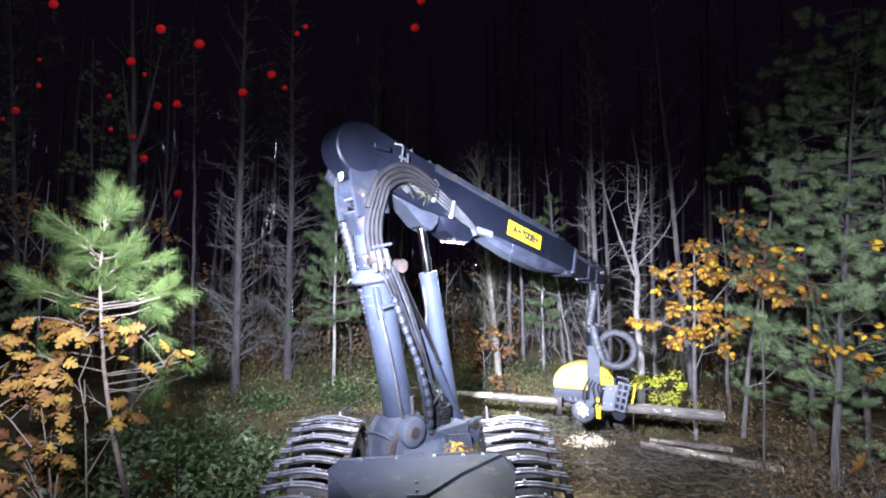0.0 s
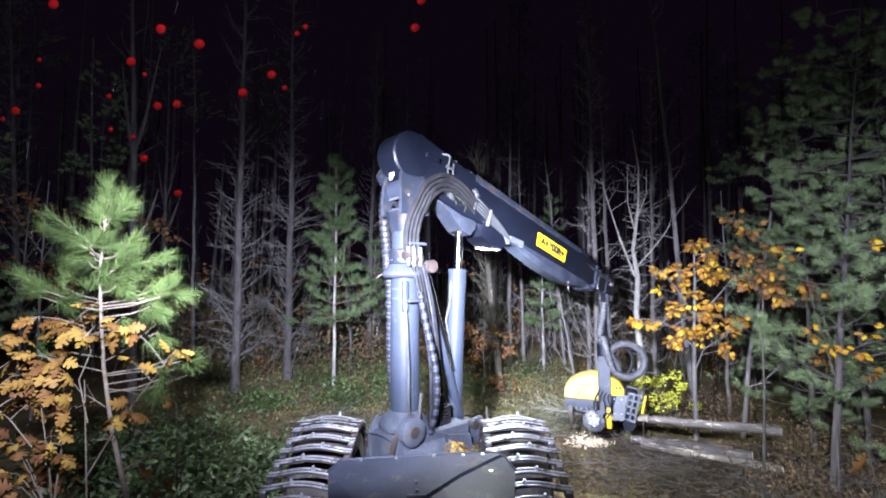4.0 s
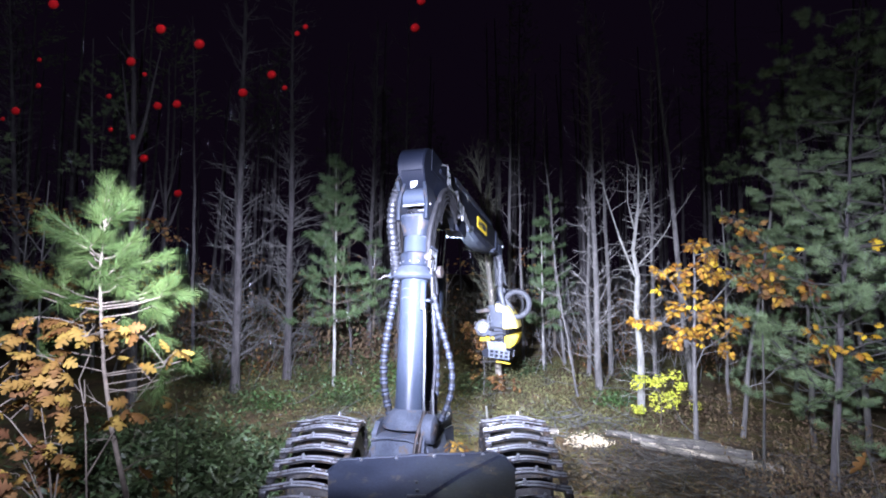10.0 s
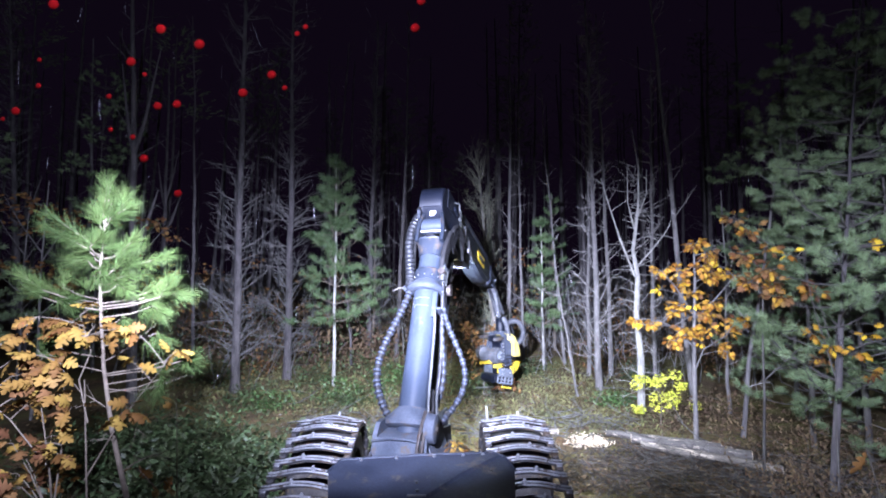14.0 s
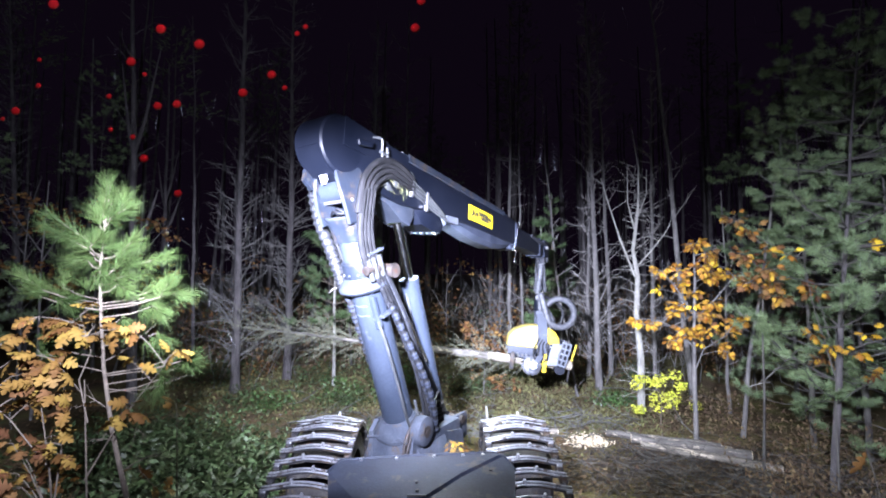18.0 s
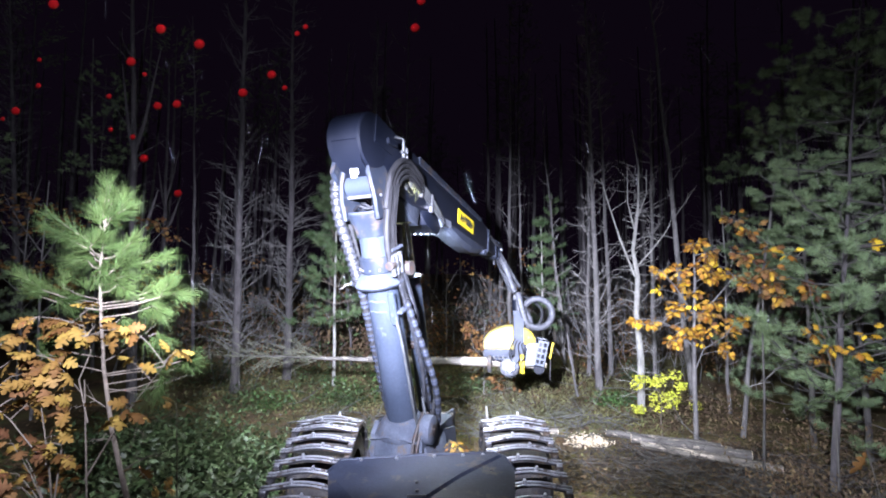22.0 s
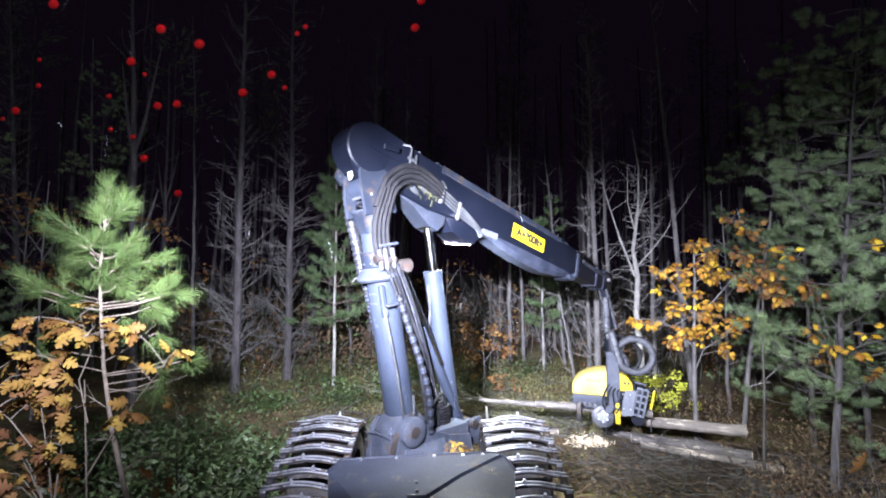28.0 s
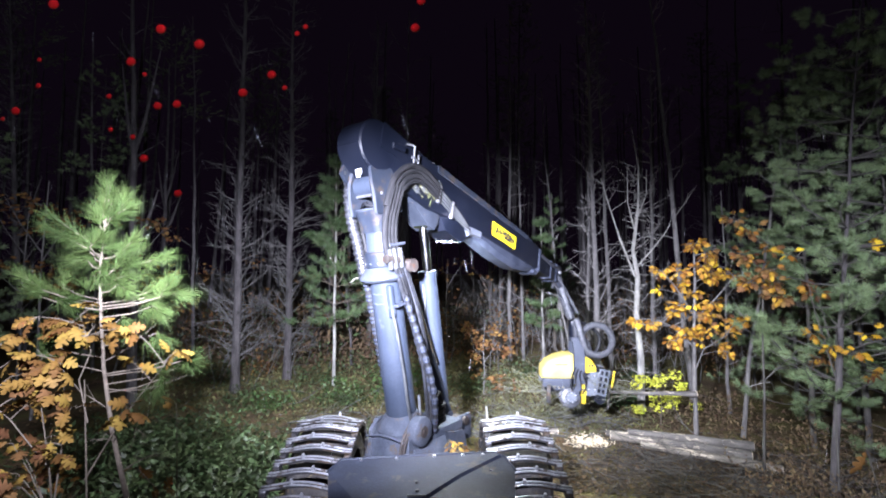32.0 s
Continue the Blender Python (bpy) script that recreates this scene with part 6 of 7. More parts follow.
    kit.loft([[(-0.06, -0.07, 0), (0.06, -0.07, 0), (0.06, 0.07, 0), (-0.06, 0.07, 0)], [(-0.045, -0.05, -0.4), (0.045, -0.05, -0.4), (0.045, 0.05, -0.4), (-0.045, 0.05, -0.4)],
              [(-0.06, -0.06, -0.86), (0.06, -0.06, -0.86), (0.06, 0.06, -0.86), (-0.06, 0.06, -0.86)]])
    link_ = made["link"] = part("hanging_link", kit, PAINT_DARK, crane, "hanging link wrapped in hydraulic hoses")
    for k in range(4):
        a = 1.57 * k + 0.6
        kit = Kit()
        hose_line(kit, [(0.09 * math.cos(a), 0.09 * math.sin(a), 0.02), (0.085 * math.cos(a + 0.5), 0.085 * math.sin(a + 0.5), -0.3), (0.08 * math.cos(a + 1), 0.08 * math.sin(a + 1), -0.6), (0.1 * math.cos(a + 1.2), 0.1 * math.sin(a + 1.2), -0.9)], 0.032, 6)
        part("hose", kit, HOSE if k % 2 else RUBBER, link_)
    kit = Kit()
    hose_line(kit, [(0.05, -0.08, -0.35), (0.03, -0.1, -0.6), (0.0, -0.1, -0.8), (0.0, -0.12, -0.95)], 0.055, 10, True, 0.08)
    part("hose_sleeve", kit, HEAD_HOSE, link_, "spiral sleeve round the hoses, colour lightened for the weak light")
    # jib cylinder and the lift cylinder beside it
    kit = Kit()
    kit.rod((0, 0, 0), (0, 0, 1.78), 0.105, 24)
    kit.rod((0, 0, 1.74), (0, 0, 1.80), 0.112, 24)
    kit.rod((-0.12, 0, 0), (0.12, 0, 0), 0.09, 18)
    barrel = made["barrel"] = part("lift_cylinder", kit, PAINT, crane, "blue-grey hydraulic cylinder barrel")
    kit = Kit()
    hose_line(kit, [(0.02, -0.12, 0.1), (0.03, -0.125, 0.9), (-0.03, -0.13, 1.15), (0.02, -0.125, 1.4), (0.0, -0.1, 1.66)], 0.016)
    part("pipe", kit, SILVER, barrel)
    kit = Kit()
    kit.rod((0, 0, -1.6), (0, 0, 0), 0.052, 20)
    kit.rod((-0.1, 0, 0), (0.1, 0, 0), 0.085, 16)
    made["rod"] = part("piston_rod", kit, CHROME, crane, "polished chrome piston rod")
    kit = Kit()
    kit.tube([(0, 0, -0.06), (0, 0, 0.0), (0, 0, 1.3), (0, 0, 1.32), (0, 0, 1.37)], [0.045, 0.058, 0.058, 0.064, 0.058], 20)
    kit.rod((-0.08, 0, 0), (0.08, 0, 0), 0.075, 16)
    lower = made["lift_barrel"] = part("lift_cylinder", kit, PAINT, crane, "blue-grey boom lift cylinder")
    kit = Kit()
    kit.box((0.0, -0.07, 1.28), 0.07, 0.06, 0.09, 0.015)
    kit.rod((-0.05, -0.05, 1.2), (-0.05, -0.06, 1.35), 0.02, 8)
    part("port_block", kit, RUSTY, lower)
    kit = Kit()
    kit.rod((0, 0, -1.25), (0, 0, 0), 0.026, 14)
    kit.rod((-0.05, 0, 0), (0.05, 0, 0), 0.06, 14)
    made["lift_rod"] = part("piston_rod", kit, CHROME, crane, "thin chrome piston rod of the lift cylinder")
    return made


def slack_hose_pieces(count, r, mat, label):
    """Short ribbed lengths that motions() strings along a slack hose."""
    kit = Kit()
    length, n = 0.155, 24
    kit.tube([(0, 0, length * (i / n - 0.5)) for i in range(n + 1)], [r * (1.1 if 2 <= i % 12 <= 6 else 0.88) for i in range(n + 1)], 10)
    me = kit.mesh("hose_length", mat, 50)
    # raised turns of a paler spiral guard
    me.materials.append(BELLY_PAINT)
    for face in me.polygons:
        if len(face.vertices) == 4 and 2 <= (face.center.z / length + 0.5) * n % 12 <= 6:
            face.material_index = 1
    out = []
    for _ in range(count):
        ob = new("hose_length", me)
        ob.parent = crane
        ob["label"] = label
        out.append(ob)
    return out


    return made


CRANE = build_crane()
# each: pieces, place on the boom, place on the base, way it sags (across, outwards), least and most sag
SLACK = [(slack_hose_pieces(14, 0.042, DUSTY_HOSE, "silvery spiral-sleeved hose hanging beside the boom"), (-0.19, -0.08, 1.88), (-0.19, -0.04, 0.22), (-1.0, -0.1), 0.01, 0.29),
         (slack_hose_pieces(13, 0.032, RUBBER, "black ribbed hose sleeve hanging beside the boom"), (0.235, 0.03, 1.62), (0.30, 0.03, 0.22), (0.85, 0.35), 0.08, 0.3),
         (slack_hose_pieces(12, 0.03, DUSTY_HOSE, "dusty ribbed hose sleeve hanging beside the boom"), (0.22, 0.08, 1.45), (0.16, 0.22, 0.22), (0.5, 0.85), 0.02, 0.14)]

# ---- the harvester head ----


def build_head():
    """Feed axis along x with the saw at +x; z upwards; the origin in the middle of its body."""
    head = thing("felling_grapple", "yellow and black tree-felling grapple with steel feed rollers", "felling grapple")
    kit = Kit()
    kit.rod((0, 0, 0.78), (0, 0, 1.02), 0.13, 20)
    kit.box(pose(0, 0, 1.05), 0.22, 0.18, 0.16, 0.04, 2)
    part("rotator", kit, PAINT_DARK, head)
    kit = Kit()
    for sy in (-1, 1):
        kit.loft([[(-0.12, sy * 0.30 - 0.025, -0.1), (0.1, sy * 0.30 - 0.025, -0.1), (0.1, sy * 0.30 + 0.025, -0.1), (-0.12, sy * 0.30 + 0.025, -0.1)],
                  [(-0.10, sy * 0.30 - 0.025, 0.45), (0.10, sy * 0.30 - 0.025, 0.45), (0.10, sy * 0.30 + 0.025, 0.45), (-0.10, sy * 0.30 + 0.025, 0.45)],
                  [(-0.1, sy * 0.14 - 0.05, 0.74), (0.1, sy * 0.14 - 0.05, 0.74), (0.1, sy * 0.14 + 0.05, 0.74), (-0.1, sy * 0.14 + 0.05, 0.74)]])
    kit.box(pose(0, 0, 0.74), 0.24, 0.34, 0.1, 0.03, 2)
    part("tilt_arm", kit, ARM, head, "grey steel tilt bracket")
    kit = Kit()
    loop = [(0.0, -0.12, 1.15), (0.04, -0.2, 0.95)]
    for k in range(15):
        a = math.pi * (1.15 + 1.75 * k / 14)
        loop.append((0.4 + 0.3 * math.cos(a), -0.2 + 0.012 * k, 0.74 + 0.3 * math.sin(a)))
    loop += [(0.25, 0.0, 0.55), (0.15, 0.02, 0.35)]
    hose_line(kit, loop, 0.066, 10, True, 0.05)
    part("hose_loop", kit, HEAD_HOSE, head, "looped bundle of wrapped hydraulic hoses")
    kit = Kit()
    hose_line(kit, [(0.06, 0.1, 1.1), (0.3, 0.12, 1.0), (0.5, 0.1, 0.8), (0.45, 0.1, 0.5), (0.2, 0.1, 0.4)], 0.035, 8)
    part("hose", kit, RUBBER, head)
    # body that tilts
    kit = Kit()
    kit.box(pose(-0.1, 0, 0.0), 0.96, 0.42, 0.28, 0.04, 2)
    kit.box(pose(0.2, 0, 0.08), 0.36, 0.5, 0.34, 0.04, 2)
    kit.box(pose(-0.58, 0, -0.12), 0.16, 0.44, 0.3, 0.04, 2)
    body = part("head_body", kit, PAINT_DARK, head)
    kit = Kit()
    rings = []
    for x, top, w in ((-0.74, 0.1, 0.2), (-0.715, 0.2, 0.245), (-0.62, 0.31, 0.27), (-0.45, 0.4, 0.28), (-0.28, 0.45, 0.285), (-0.12, 0.46, 0.285)):
        c, h = 0.5 * (top - 0.01), 0.5 * (top + 0.01) + 0.01
        rings.append([(x, py, c + pz) for py, pz in rounded(w, h, min(0.06, 0.8 * h), 3)])
    kit.loft(rings)
    hood = part("hood", kit, PALE_YELLOW, body, "rounded yellow plastic hood")
    kit = Kit()
    for k in range(5):
        kit.box(pose(-0.46 + 0.05 * k, -0.288, 0.27), 0.036, 0.006, 0.032, 0)
    part("lettering_bar", kit, INK, hood)
    for sy in (-1, 1):
        kit = Kit()
        kit.box(pose(-0.44, sy * 0.27, -0.09), 0.58, 0.05, 0.17, 0.03, 2)
        part("lower_panel", kit, ARM, body, "grey lower panel of the hood")
    kit = Kit()
    rings = []
    for x, top, w in ((0.03, 0.46, 0.25), (0.1, 0.44, 0.26), (0.24, 0.37, 0.26), (0.33, 0.24, 0.25), (0.35, 0.14, 0.24)):
        rings.append([(x, py, 0.5 * (top + 0.1) + pz) for py, pz in rounded(w, 0.5 * (top - 0.1), 0.03, 2)])
    kit.loft(rings)
    rear = part("rear_hood", kit, YELLOW, body, "yellow hood over the saw drive")
    kit = Kit()
    for k in range(2):
        kit.box(pose(0.2 + 0.06 * k, -0.262, 0.25), 0.04, 0.006, 0.05, 0)
    part("lettering_bar", kit, INK, rear)
    for sy in (-1, 1):
        kit = Kit()
        kit.loft([[(x, sy * 0.29 - 0.015, z), (x, sy * 0.29 + 0.015, z), (x + 0.2, sy * 0.31 + 0.015, z + 0.02), (x + 0.2, sy * 0.31 - 0.015, z + 0.02)] for x, z in ((0.12, -0.33), (0.14, -0.1), (0.2, 0.12))])
        part("side_plate", kit, GRILLE, body, "scuffed pale side plate")
    # perforated saw box, built as a lattice
    for sy in (-0.26, 0.26):
        kit = Kit()
        for px in (0.42, 0.51, 0.60):
            kit.box(pose(px, sy, 0.03), 0.03, 0.03, 0.52, 0.006)
        for k in range(5):
            kit.box(pose(0.51, sy, -0.21 + 0.12 * k), 0.2, 0.034, 0.04, 0.006)
        part("saw_box_grille", kit, GRILLE, body, "perforated steel saw guard").matrix_basis = pose(-0.05, 0, 0.0, 0, 12, 0)
    kit = Kit()
    kit.box(pose(0.5, 0, 0.0), 0.17, 0.46, 0.54, 0.03, 2)
    kit.rod((0.53, -0.2, -0.3), (0.53, 0.2, -0.3), 0.11, 18)
    part("saw_box", kit, PAINT_DARK, body).matrix_basis = pose(-0.05, 0, 0.0, 0, 12, 0)
    kit = Kit()
    kit.box(pose(0.66, 0.1, -0.46) @ pose(0, 0, 0, 20, 0, 0), 0.012, 0.1, 0.5, 0.004)
    part("saw_bar", kit, STEEL, body)
    kit = Kit()
    kit.box(pose(0.66, -0.235, -0.02) @ pose(0, 0, 0, 0, 12, 0), 0.035, 0.014, 0.34, 0.003)
    part("guard_strip", kit, YELLOW, body)
    for sy in (-1, 1):
        kit = Kit()
        n, r = 18, 0.185
        ring = []
        for q, rr in ((-0.13, r * 0.8), (-0.11, r), (0.11, r), (0.13, r * 0.8)):
            ring.append([(rr * math.cos(2 * math.pi * k / n), q, rr * math.sin(2 * math.pi * k / n)) for k in range(n)])
        kit.loft(ring)
        for k in range(n):
            for q in (-0.07, 0.0, 0.07):
                a = 2 * math.pi * (k + (0.5 if q == 0 else 0)) / n
                kit.rod((r * 0.98 * math.cos(a), q, r * 0.98 * math.sin(a)), (r * 1.13 * math.cos(a), q, r * 1.13 * math.sin(a)), 0.018, 5, 0.008)
        ro = part("feed_roller", kit, ROLLER, body, "studded steel feed roller")
        ro.matrix_basis = pose(-0.2, sy * 0.27, -0.37, sy * 12, 0, 0)
        part("hub_motor", Kit().tube([(0, sy * 0.12, 0), (0, sy * 0.19, 0), (0, sy * 0.21, 0)], [0.125, 0.12, 0.09], 6), GRILLE, ro, "six-sided pale motor cap")
        for k in range(6):
            a = math.pi * k / 3 + 0.52
            part("bolt", Kit().rod((0.085 * math.cos(a), sy * 0.19, 0.085 * math.sin(a)), (0.085 * math.cos(a), sy * 0.215, 0.085 * math.sin(a)), 0.013, 6), STEEL, ro)
        kit = Kit()
        kit.loft([[(x - 0.06, sy * yy - 0.03, z), (x + 0.06, sy * yy - 0.03, z), (x + 0.06, sy * yy + 0.03, z), (x - 0.06, sy * yy + 0.03, z)] for x, yy, z in ((-0.02, 0.3, 0.0), (-0.05, 0.36, -0.14), (-0.14, 0.4, -0.3), (-0.2, 0.41, -0.42))])
        part("roller_arm", kit, ARM, body, "bent steel arm of the feed roller")
        for kx, wide, mat, words in ((-0.62, 0.045, TRACK_DARK, "dark curved delimbing knife"), (0.06, 0.045, YELLOW, "yellow curved delimbing knife")):
            kit = Kit()
            rings = []
            for a in (0.0, 0.4, 0.8, 1.2, 1.6, 2.0, 2.35):
                thick = 0.05 * (1 - a / 2.9)
                cy, cz = 0.2 + 0.13 * math.sin(a), -0.12 - 0.21 * (1 - math.cos(a))
                oy, oz = math.sin(a + 0.3) * thick, math.cos(a + 0.3) * thick
                rings.append([(kx - wide, sy * (cy - 0.3 * oy), cz + 0.3 * oz), (kx + wide, sy * (cy - 0.3 * oy), cz + 0.3 * oz), (kx + wide * 0.8, sy * (cy + oy), cz + oz), (kx - wide * 0.8, sy * (cy + oy), cz + oz)][::sy])
            kit.loft(rings)
            part("delimbing_knife", kit, mat, body, words)
        for k in range(4):
            kit = Kit()
            hose_line(kit, [(-0.05 + 0.05 * k, sy * 0.3, 0.26 - 0.04 * k), (-0.16 + 0.07 * k, sy * 0.37, 0.08), (-0.2 + 0.1 * k, sy * 0.38, -0.12), (-0.12 + 0.05 * k, sy * 0.36, -0.28)], 0.014, 6)
            part("hose", kit, DUSTY_HOSE if k % 2 else RUBBER, body)
        for k in range(3):
            part("valve_fitting", Kit().rod((-0.52 + 0.09 * k, sy * 0.29, -0.16), (-0.5 + 0.09 * k, sy * 0.345, -0.19), 0.022, 8), STEEL, body)
        for bx, bz in ((0.16, 0.06), (0.28, 0.06), (0.16, -0.2), (0.28, -0.2)):
            part("bolt", Kit().rod((bx, sy * 0.29, bz), (bx, sy * 0.322, bz), 0.014, 6), STEEL, body)
        kit = Kit()
        kit.rod((-0.5, sy * 0.29, -0.2), (-0.12, sy * 0.34, -0.22), 0.035, 12)
        kit.rod((-0.12, sy * 0.34, -0.22), (0.06, sy * 0.34, -0.2), 0.018, 10)
        part("knife_cylinder", kit, ARM, body)
    kit = Kit()
    kit.box(pose(0.12, -0.27, -0.29), 0.26, 0.06, 0.08, 0.015)
    part("knife_guard", kit, YELLOW, body)
    return head, body


HEAD, HEAD_BODY = build_head()
HEAD.scale = (0.9, 0.9, 0.9)

# ---- stems and logs ----


def stem_piece(name, label, length, r0, r1, bark, seed, branches=0, category="log", upper=None):
    """A stem piece from its butt at the origin back along -x."""
    rng = random.Random(seed)
    ob = thing(name, label, category, "stems and logs")
    kit = Kit()
    n = 7
    pts = [(-length * i / n, spread(rng, 0.012), spread(rng, 0.012)) for i in range(n + 1)]
    radii = [(r0 + (r1 - r0) * i / n) * rng.uniform(0.96, 1.04) for i in range(n + 1)]
    cut = 3 if upper else n
    kit.tube(pts[:cut + 1], radii[:cut + 1], 12, caps=False)
    part("bark", kit, bark or LOG_BARK, ob)
    if upper:
        part("bark", Kit().tube(pts[cut:], radii[cut:], 12, caps=False), upper, ob, "darker unstripped bark")
    for x, r in ((0.001, r0), (-length - 0.001, r1)):
        kit = Kit()
        kit.tube([(x - 0.004, 0, 0), (x + 0.004, 0, 0)], r * 0.97, 12)
        part("cut_end", kit, CUT_WOOD, ob, "freshly cut pale end")
    if branches:
        kit = Kit()
        for _ in range(branches):
            s = rng.uniform(0.3, 0.95)
            a = rng.uniform(0, 6.28)
            twig_branch(kit, rng, (-length * s, 0, 0), (-1.0, math.cos(a) * 0.6, math.sin(a) * 0.45 + 0.1), rng.uniform(0.4, 1.2), 0.0075, 5, 0.02)
        tagged(part("branchwork", kit, FRESH_TWIG, ob, "thin bare branches"), kind="stuff")
    return ob


STEM_A = [(stem_piece("log", "freshly cut pine log with patchy bark", 1.8, 0.085, 0.078, None, 81), 0.0),
          (stem_piece("log", "freshly cut pine log with patchy bark", 1.85, 0.075, 0.062, None, 82), 1.8),
          (stem_piece("tree_top", "thin tree top with bare branches", 1.9, 0.06, 0.014, LOG_PALE, 83, 26, "tree top", BARK), 3.65)]
STEM_B = [(stem_piece("log", "pine log with torn, half-stripped bark", 1.6, 0.092, 0.085, LOG_PALE, 84), 0.0),
          (stem_piece("log", "pine log with torn, half-stripped bark", 1.9, 0.08, 0.06, LOG_BARK, 85), 1.6),
          # the top's dark bark also stands in for dim light left of the boom
          (stem_piece("tree_top", "long tree top with a brush of bare branches", 3.0, 0.048, 0.006, LOG_BARK, 86, 46, "tree top", BARK_DARK), 3.5)]


def brush_clump(seed):
    """A bunch of leafless side branches sitting round the stem."""
    rng = random.Random(seed)
    kit = Kit()
    for _ in range(13):
        a = rng.uniform(0, 6.28)
        twig_branch(kit, rng, (spread(rng, 0.25), 0.05 * math.cos(a), 0.05 * math.sin(a)), (-1.0, 0.9 * math.cos(a), 0.75 * math.sin(a)), rng.uniform(0.4, 1.0), 0.006, 6, 0.01)
    return tagged(part("stripped_brush", kit, FRESH_TWIG), "tangle of thin bare twigs stripped off the stem", "brushwood", kind="stuff")


BRUSH = [(brush_clump(150 + k), 0.95 + 0.45 * k, float(np.interp(0.95 + 0.45 * k, (0.6, 2.18, 4.6, 5.5), (18.0, 18.5, 19.0, 19.5)))) for k in range(9)]
for x0, y0, x1, y1, r in ((3.5, 8.05, 5.18, 6.98, 0.065), (3.75, 8.25, 4.9, 7.75, 0.05)):
    lg = stem_piece("log", "grey pine log lying on the ground", math.hypot(x1 - x0, y1 - y0), r, r * 0.9, LOG_PALE, 87 + int(x0 * 10))
    lg.matrix_basis = Matrix.Translation((x1, y1, gz(x1, y1) + r)) @ pose(0, 0, 0, 0, 0, math.degrees(math.atan2(y1 - y0, x1 - x0)))

# ---- what moves ----
# seconds; slew, luff and jib angles in degrees; jib length; sway of the head from below the jib's tip (x, y); head's yaw and tilt
ROWS_1 = [(0, 47.6, -10.8, 13.5, 4.96, -0.07, -0.05, -20, 0), (0.5, 49.6, -8.5, 13.6, 4.64, -0.10, -0.08, -20, 0),
          (1, 48.5, -6.3, 14.9, 4.66, 0.02, -0.11, -20, 0), (1.5, 48.4, -2.1, 16.4, 4.69, 0.03, -0.06, -20, 0),
          (2, 48.8, 0.6, 17.5, 4.64, -0.08, -0.06, -20, 0), (3, 48.2, 1.1, 17.6, 4.70, -0.07, -0.05, -20, 0),
          (5.5, 47.9, 1.9, 18.1, 4.47, -0.03, -0.06, -20, 0), (6, 44.1, 1.7, 17.6, 4.49, 0.23, -0.15, -20, 0),
          (6.5, 36.3, -1.6, 15.0, 4.33, 0.35, -0.19, -8, 0), (7, 28.8, -3.4, 12.5, 4.29, 0.06, -0.12, 0, 0)]
ROWS_2 = [(7.5, 21.3, -3.3, 8.6, 4.30, -0.07, -0.03, 4, 0), (8, 17.9, -2.7, 7.7, 4.20, -0.06, -0.10, 8, 0),
          (8.5, 17.6, -3.4, 7.0, 4.47, -0.02, -0.07, 5, 4), (9, 17.2, -2.1, 6.6, 4.60, 0.11, -0.07, -22, 12),
          (9.5, 18.2, 4.1, 6.6, 4.65, 0.05, -0.04, -30, 50), (10, 17.8, 9.9, 6.2, 4.93, 0.10, -0.06, -22, 82),
          (10.5, 17.1, 18.6, 5.9, 5.23, -0.05, 0.01, -16, 90), (11, 17.2, 24.6, 5.5, 5.26, 0.18, -0.02, -10, 90),
          (11.5, 16.4, 30.6, 6.6, 5.08, 0.31, -0.07, -4, 90), (12, 15.4, 31.9, 8.1, 5.33, 0.41, -0.03, 5, 90)]
ROWS_3 = [(12.5, 14.6, 31.8, 9.4, 5.35, 0.42, -0.03, 18, 90), (13, 15.0, 31.1, 11.3, 4.64, 0.28, 0.07, 30, 90),
          (13.5, 14.6, 27.3, 11.4, 4.95, 0.28, -0.04, 32, 90), (14.5, 14.9, 26.9, 11.7, 4.86, 0.21, -0.02, 32, 90),
          (16.5, 17.9, 0.2, 6.2, 4.53, 0.04, 0.10, -40, 26), (17, 22.1, -7.9, 6.4, 5.18, -0.04, 0.09, -36, 17),
          (17.5, 28.9, -15.5, 5.3, 5.36, -0.04, 0.08, -24, 8), (18, 31.3, -19.5, 5.2, 5.72, -0.03, -0.01, -4, 6),
          (18.5, 29.6, -18.9, 5.5, 5.45, -0.03, 0.07, 14, 0), (19, 21.8, -17.7, 5.7, 5.26, 0.12, 0.09, 15, 0)]
ROWS_4 = [(19.5, 20.1, -16.8, 5.6, 5.40, -0.15, 0.03, 8, 0), (20.5, 20.4, -16.4, 5.8, 5.35, -0.04, -0.00, 1, 0),
          (21, 20.3, -16.1, 6.8, 5.21, 0.00, -0.04, -3, 0), (22, 20.6, -16.3, 6.9, 5.12, 0.44, -0.10, -8, 0),
          (23, 20.7, -16.7, 6.9, 5.05, 0.04, -0.02, -9, 0), (23.5, 22.3, -18.6, 6.5, 5.18, -0.10, -0.09, -9, 0),
          (24, 26.4, -19.9, 7.2, 5.43, -0.27, -0.06, -8, 0), (24.5, 29.3, -21.7, 7.1, 5.48, -0.22, -0.05, -4, 0),
          (25, 35.5, -22.4, 6.9, 5.40, -0.20, -0.08, 0, 0), (25.5, 40.2, -20.7, 8.1, 5.56, -0.02, -0.02, -6, 0)]
ROWS_5 = [(27.5, 46.7, -8.4, 14.4, 5.29, 0.10, -0.14, -18, 0), (28, 47.4, -8.7, 14.7, 5.13, 0.10, -0.12, -18, 0),
          (29, 46.9, -8.0, 15.1, 5.28, 0.09, -0.09, -18, 0), (31, 46.8, -8.1, 14.9, 5.31, 0.06, -0.11, -18, 0),
          (31.5, 43.0, -8.3, 14.1, 5.26, 0.35, -0.19, -11, 0), (32, 35.4, -9.0, 13.2, 5.06, 0.37, -0.12, -4, 0)]
ROWS = ROWS_1 + ROWS_2 + ROWS_3 + ROWS_4 + ROWS_5
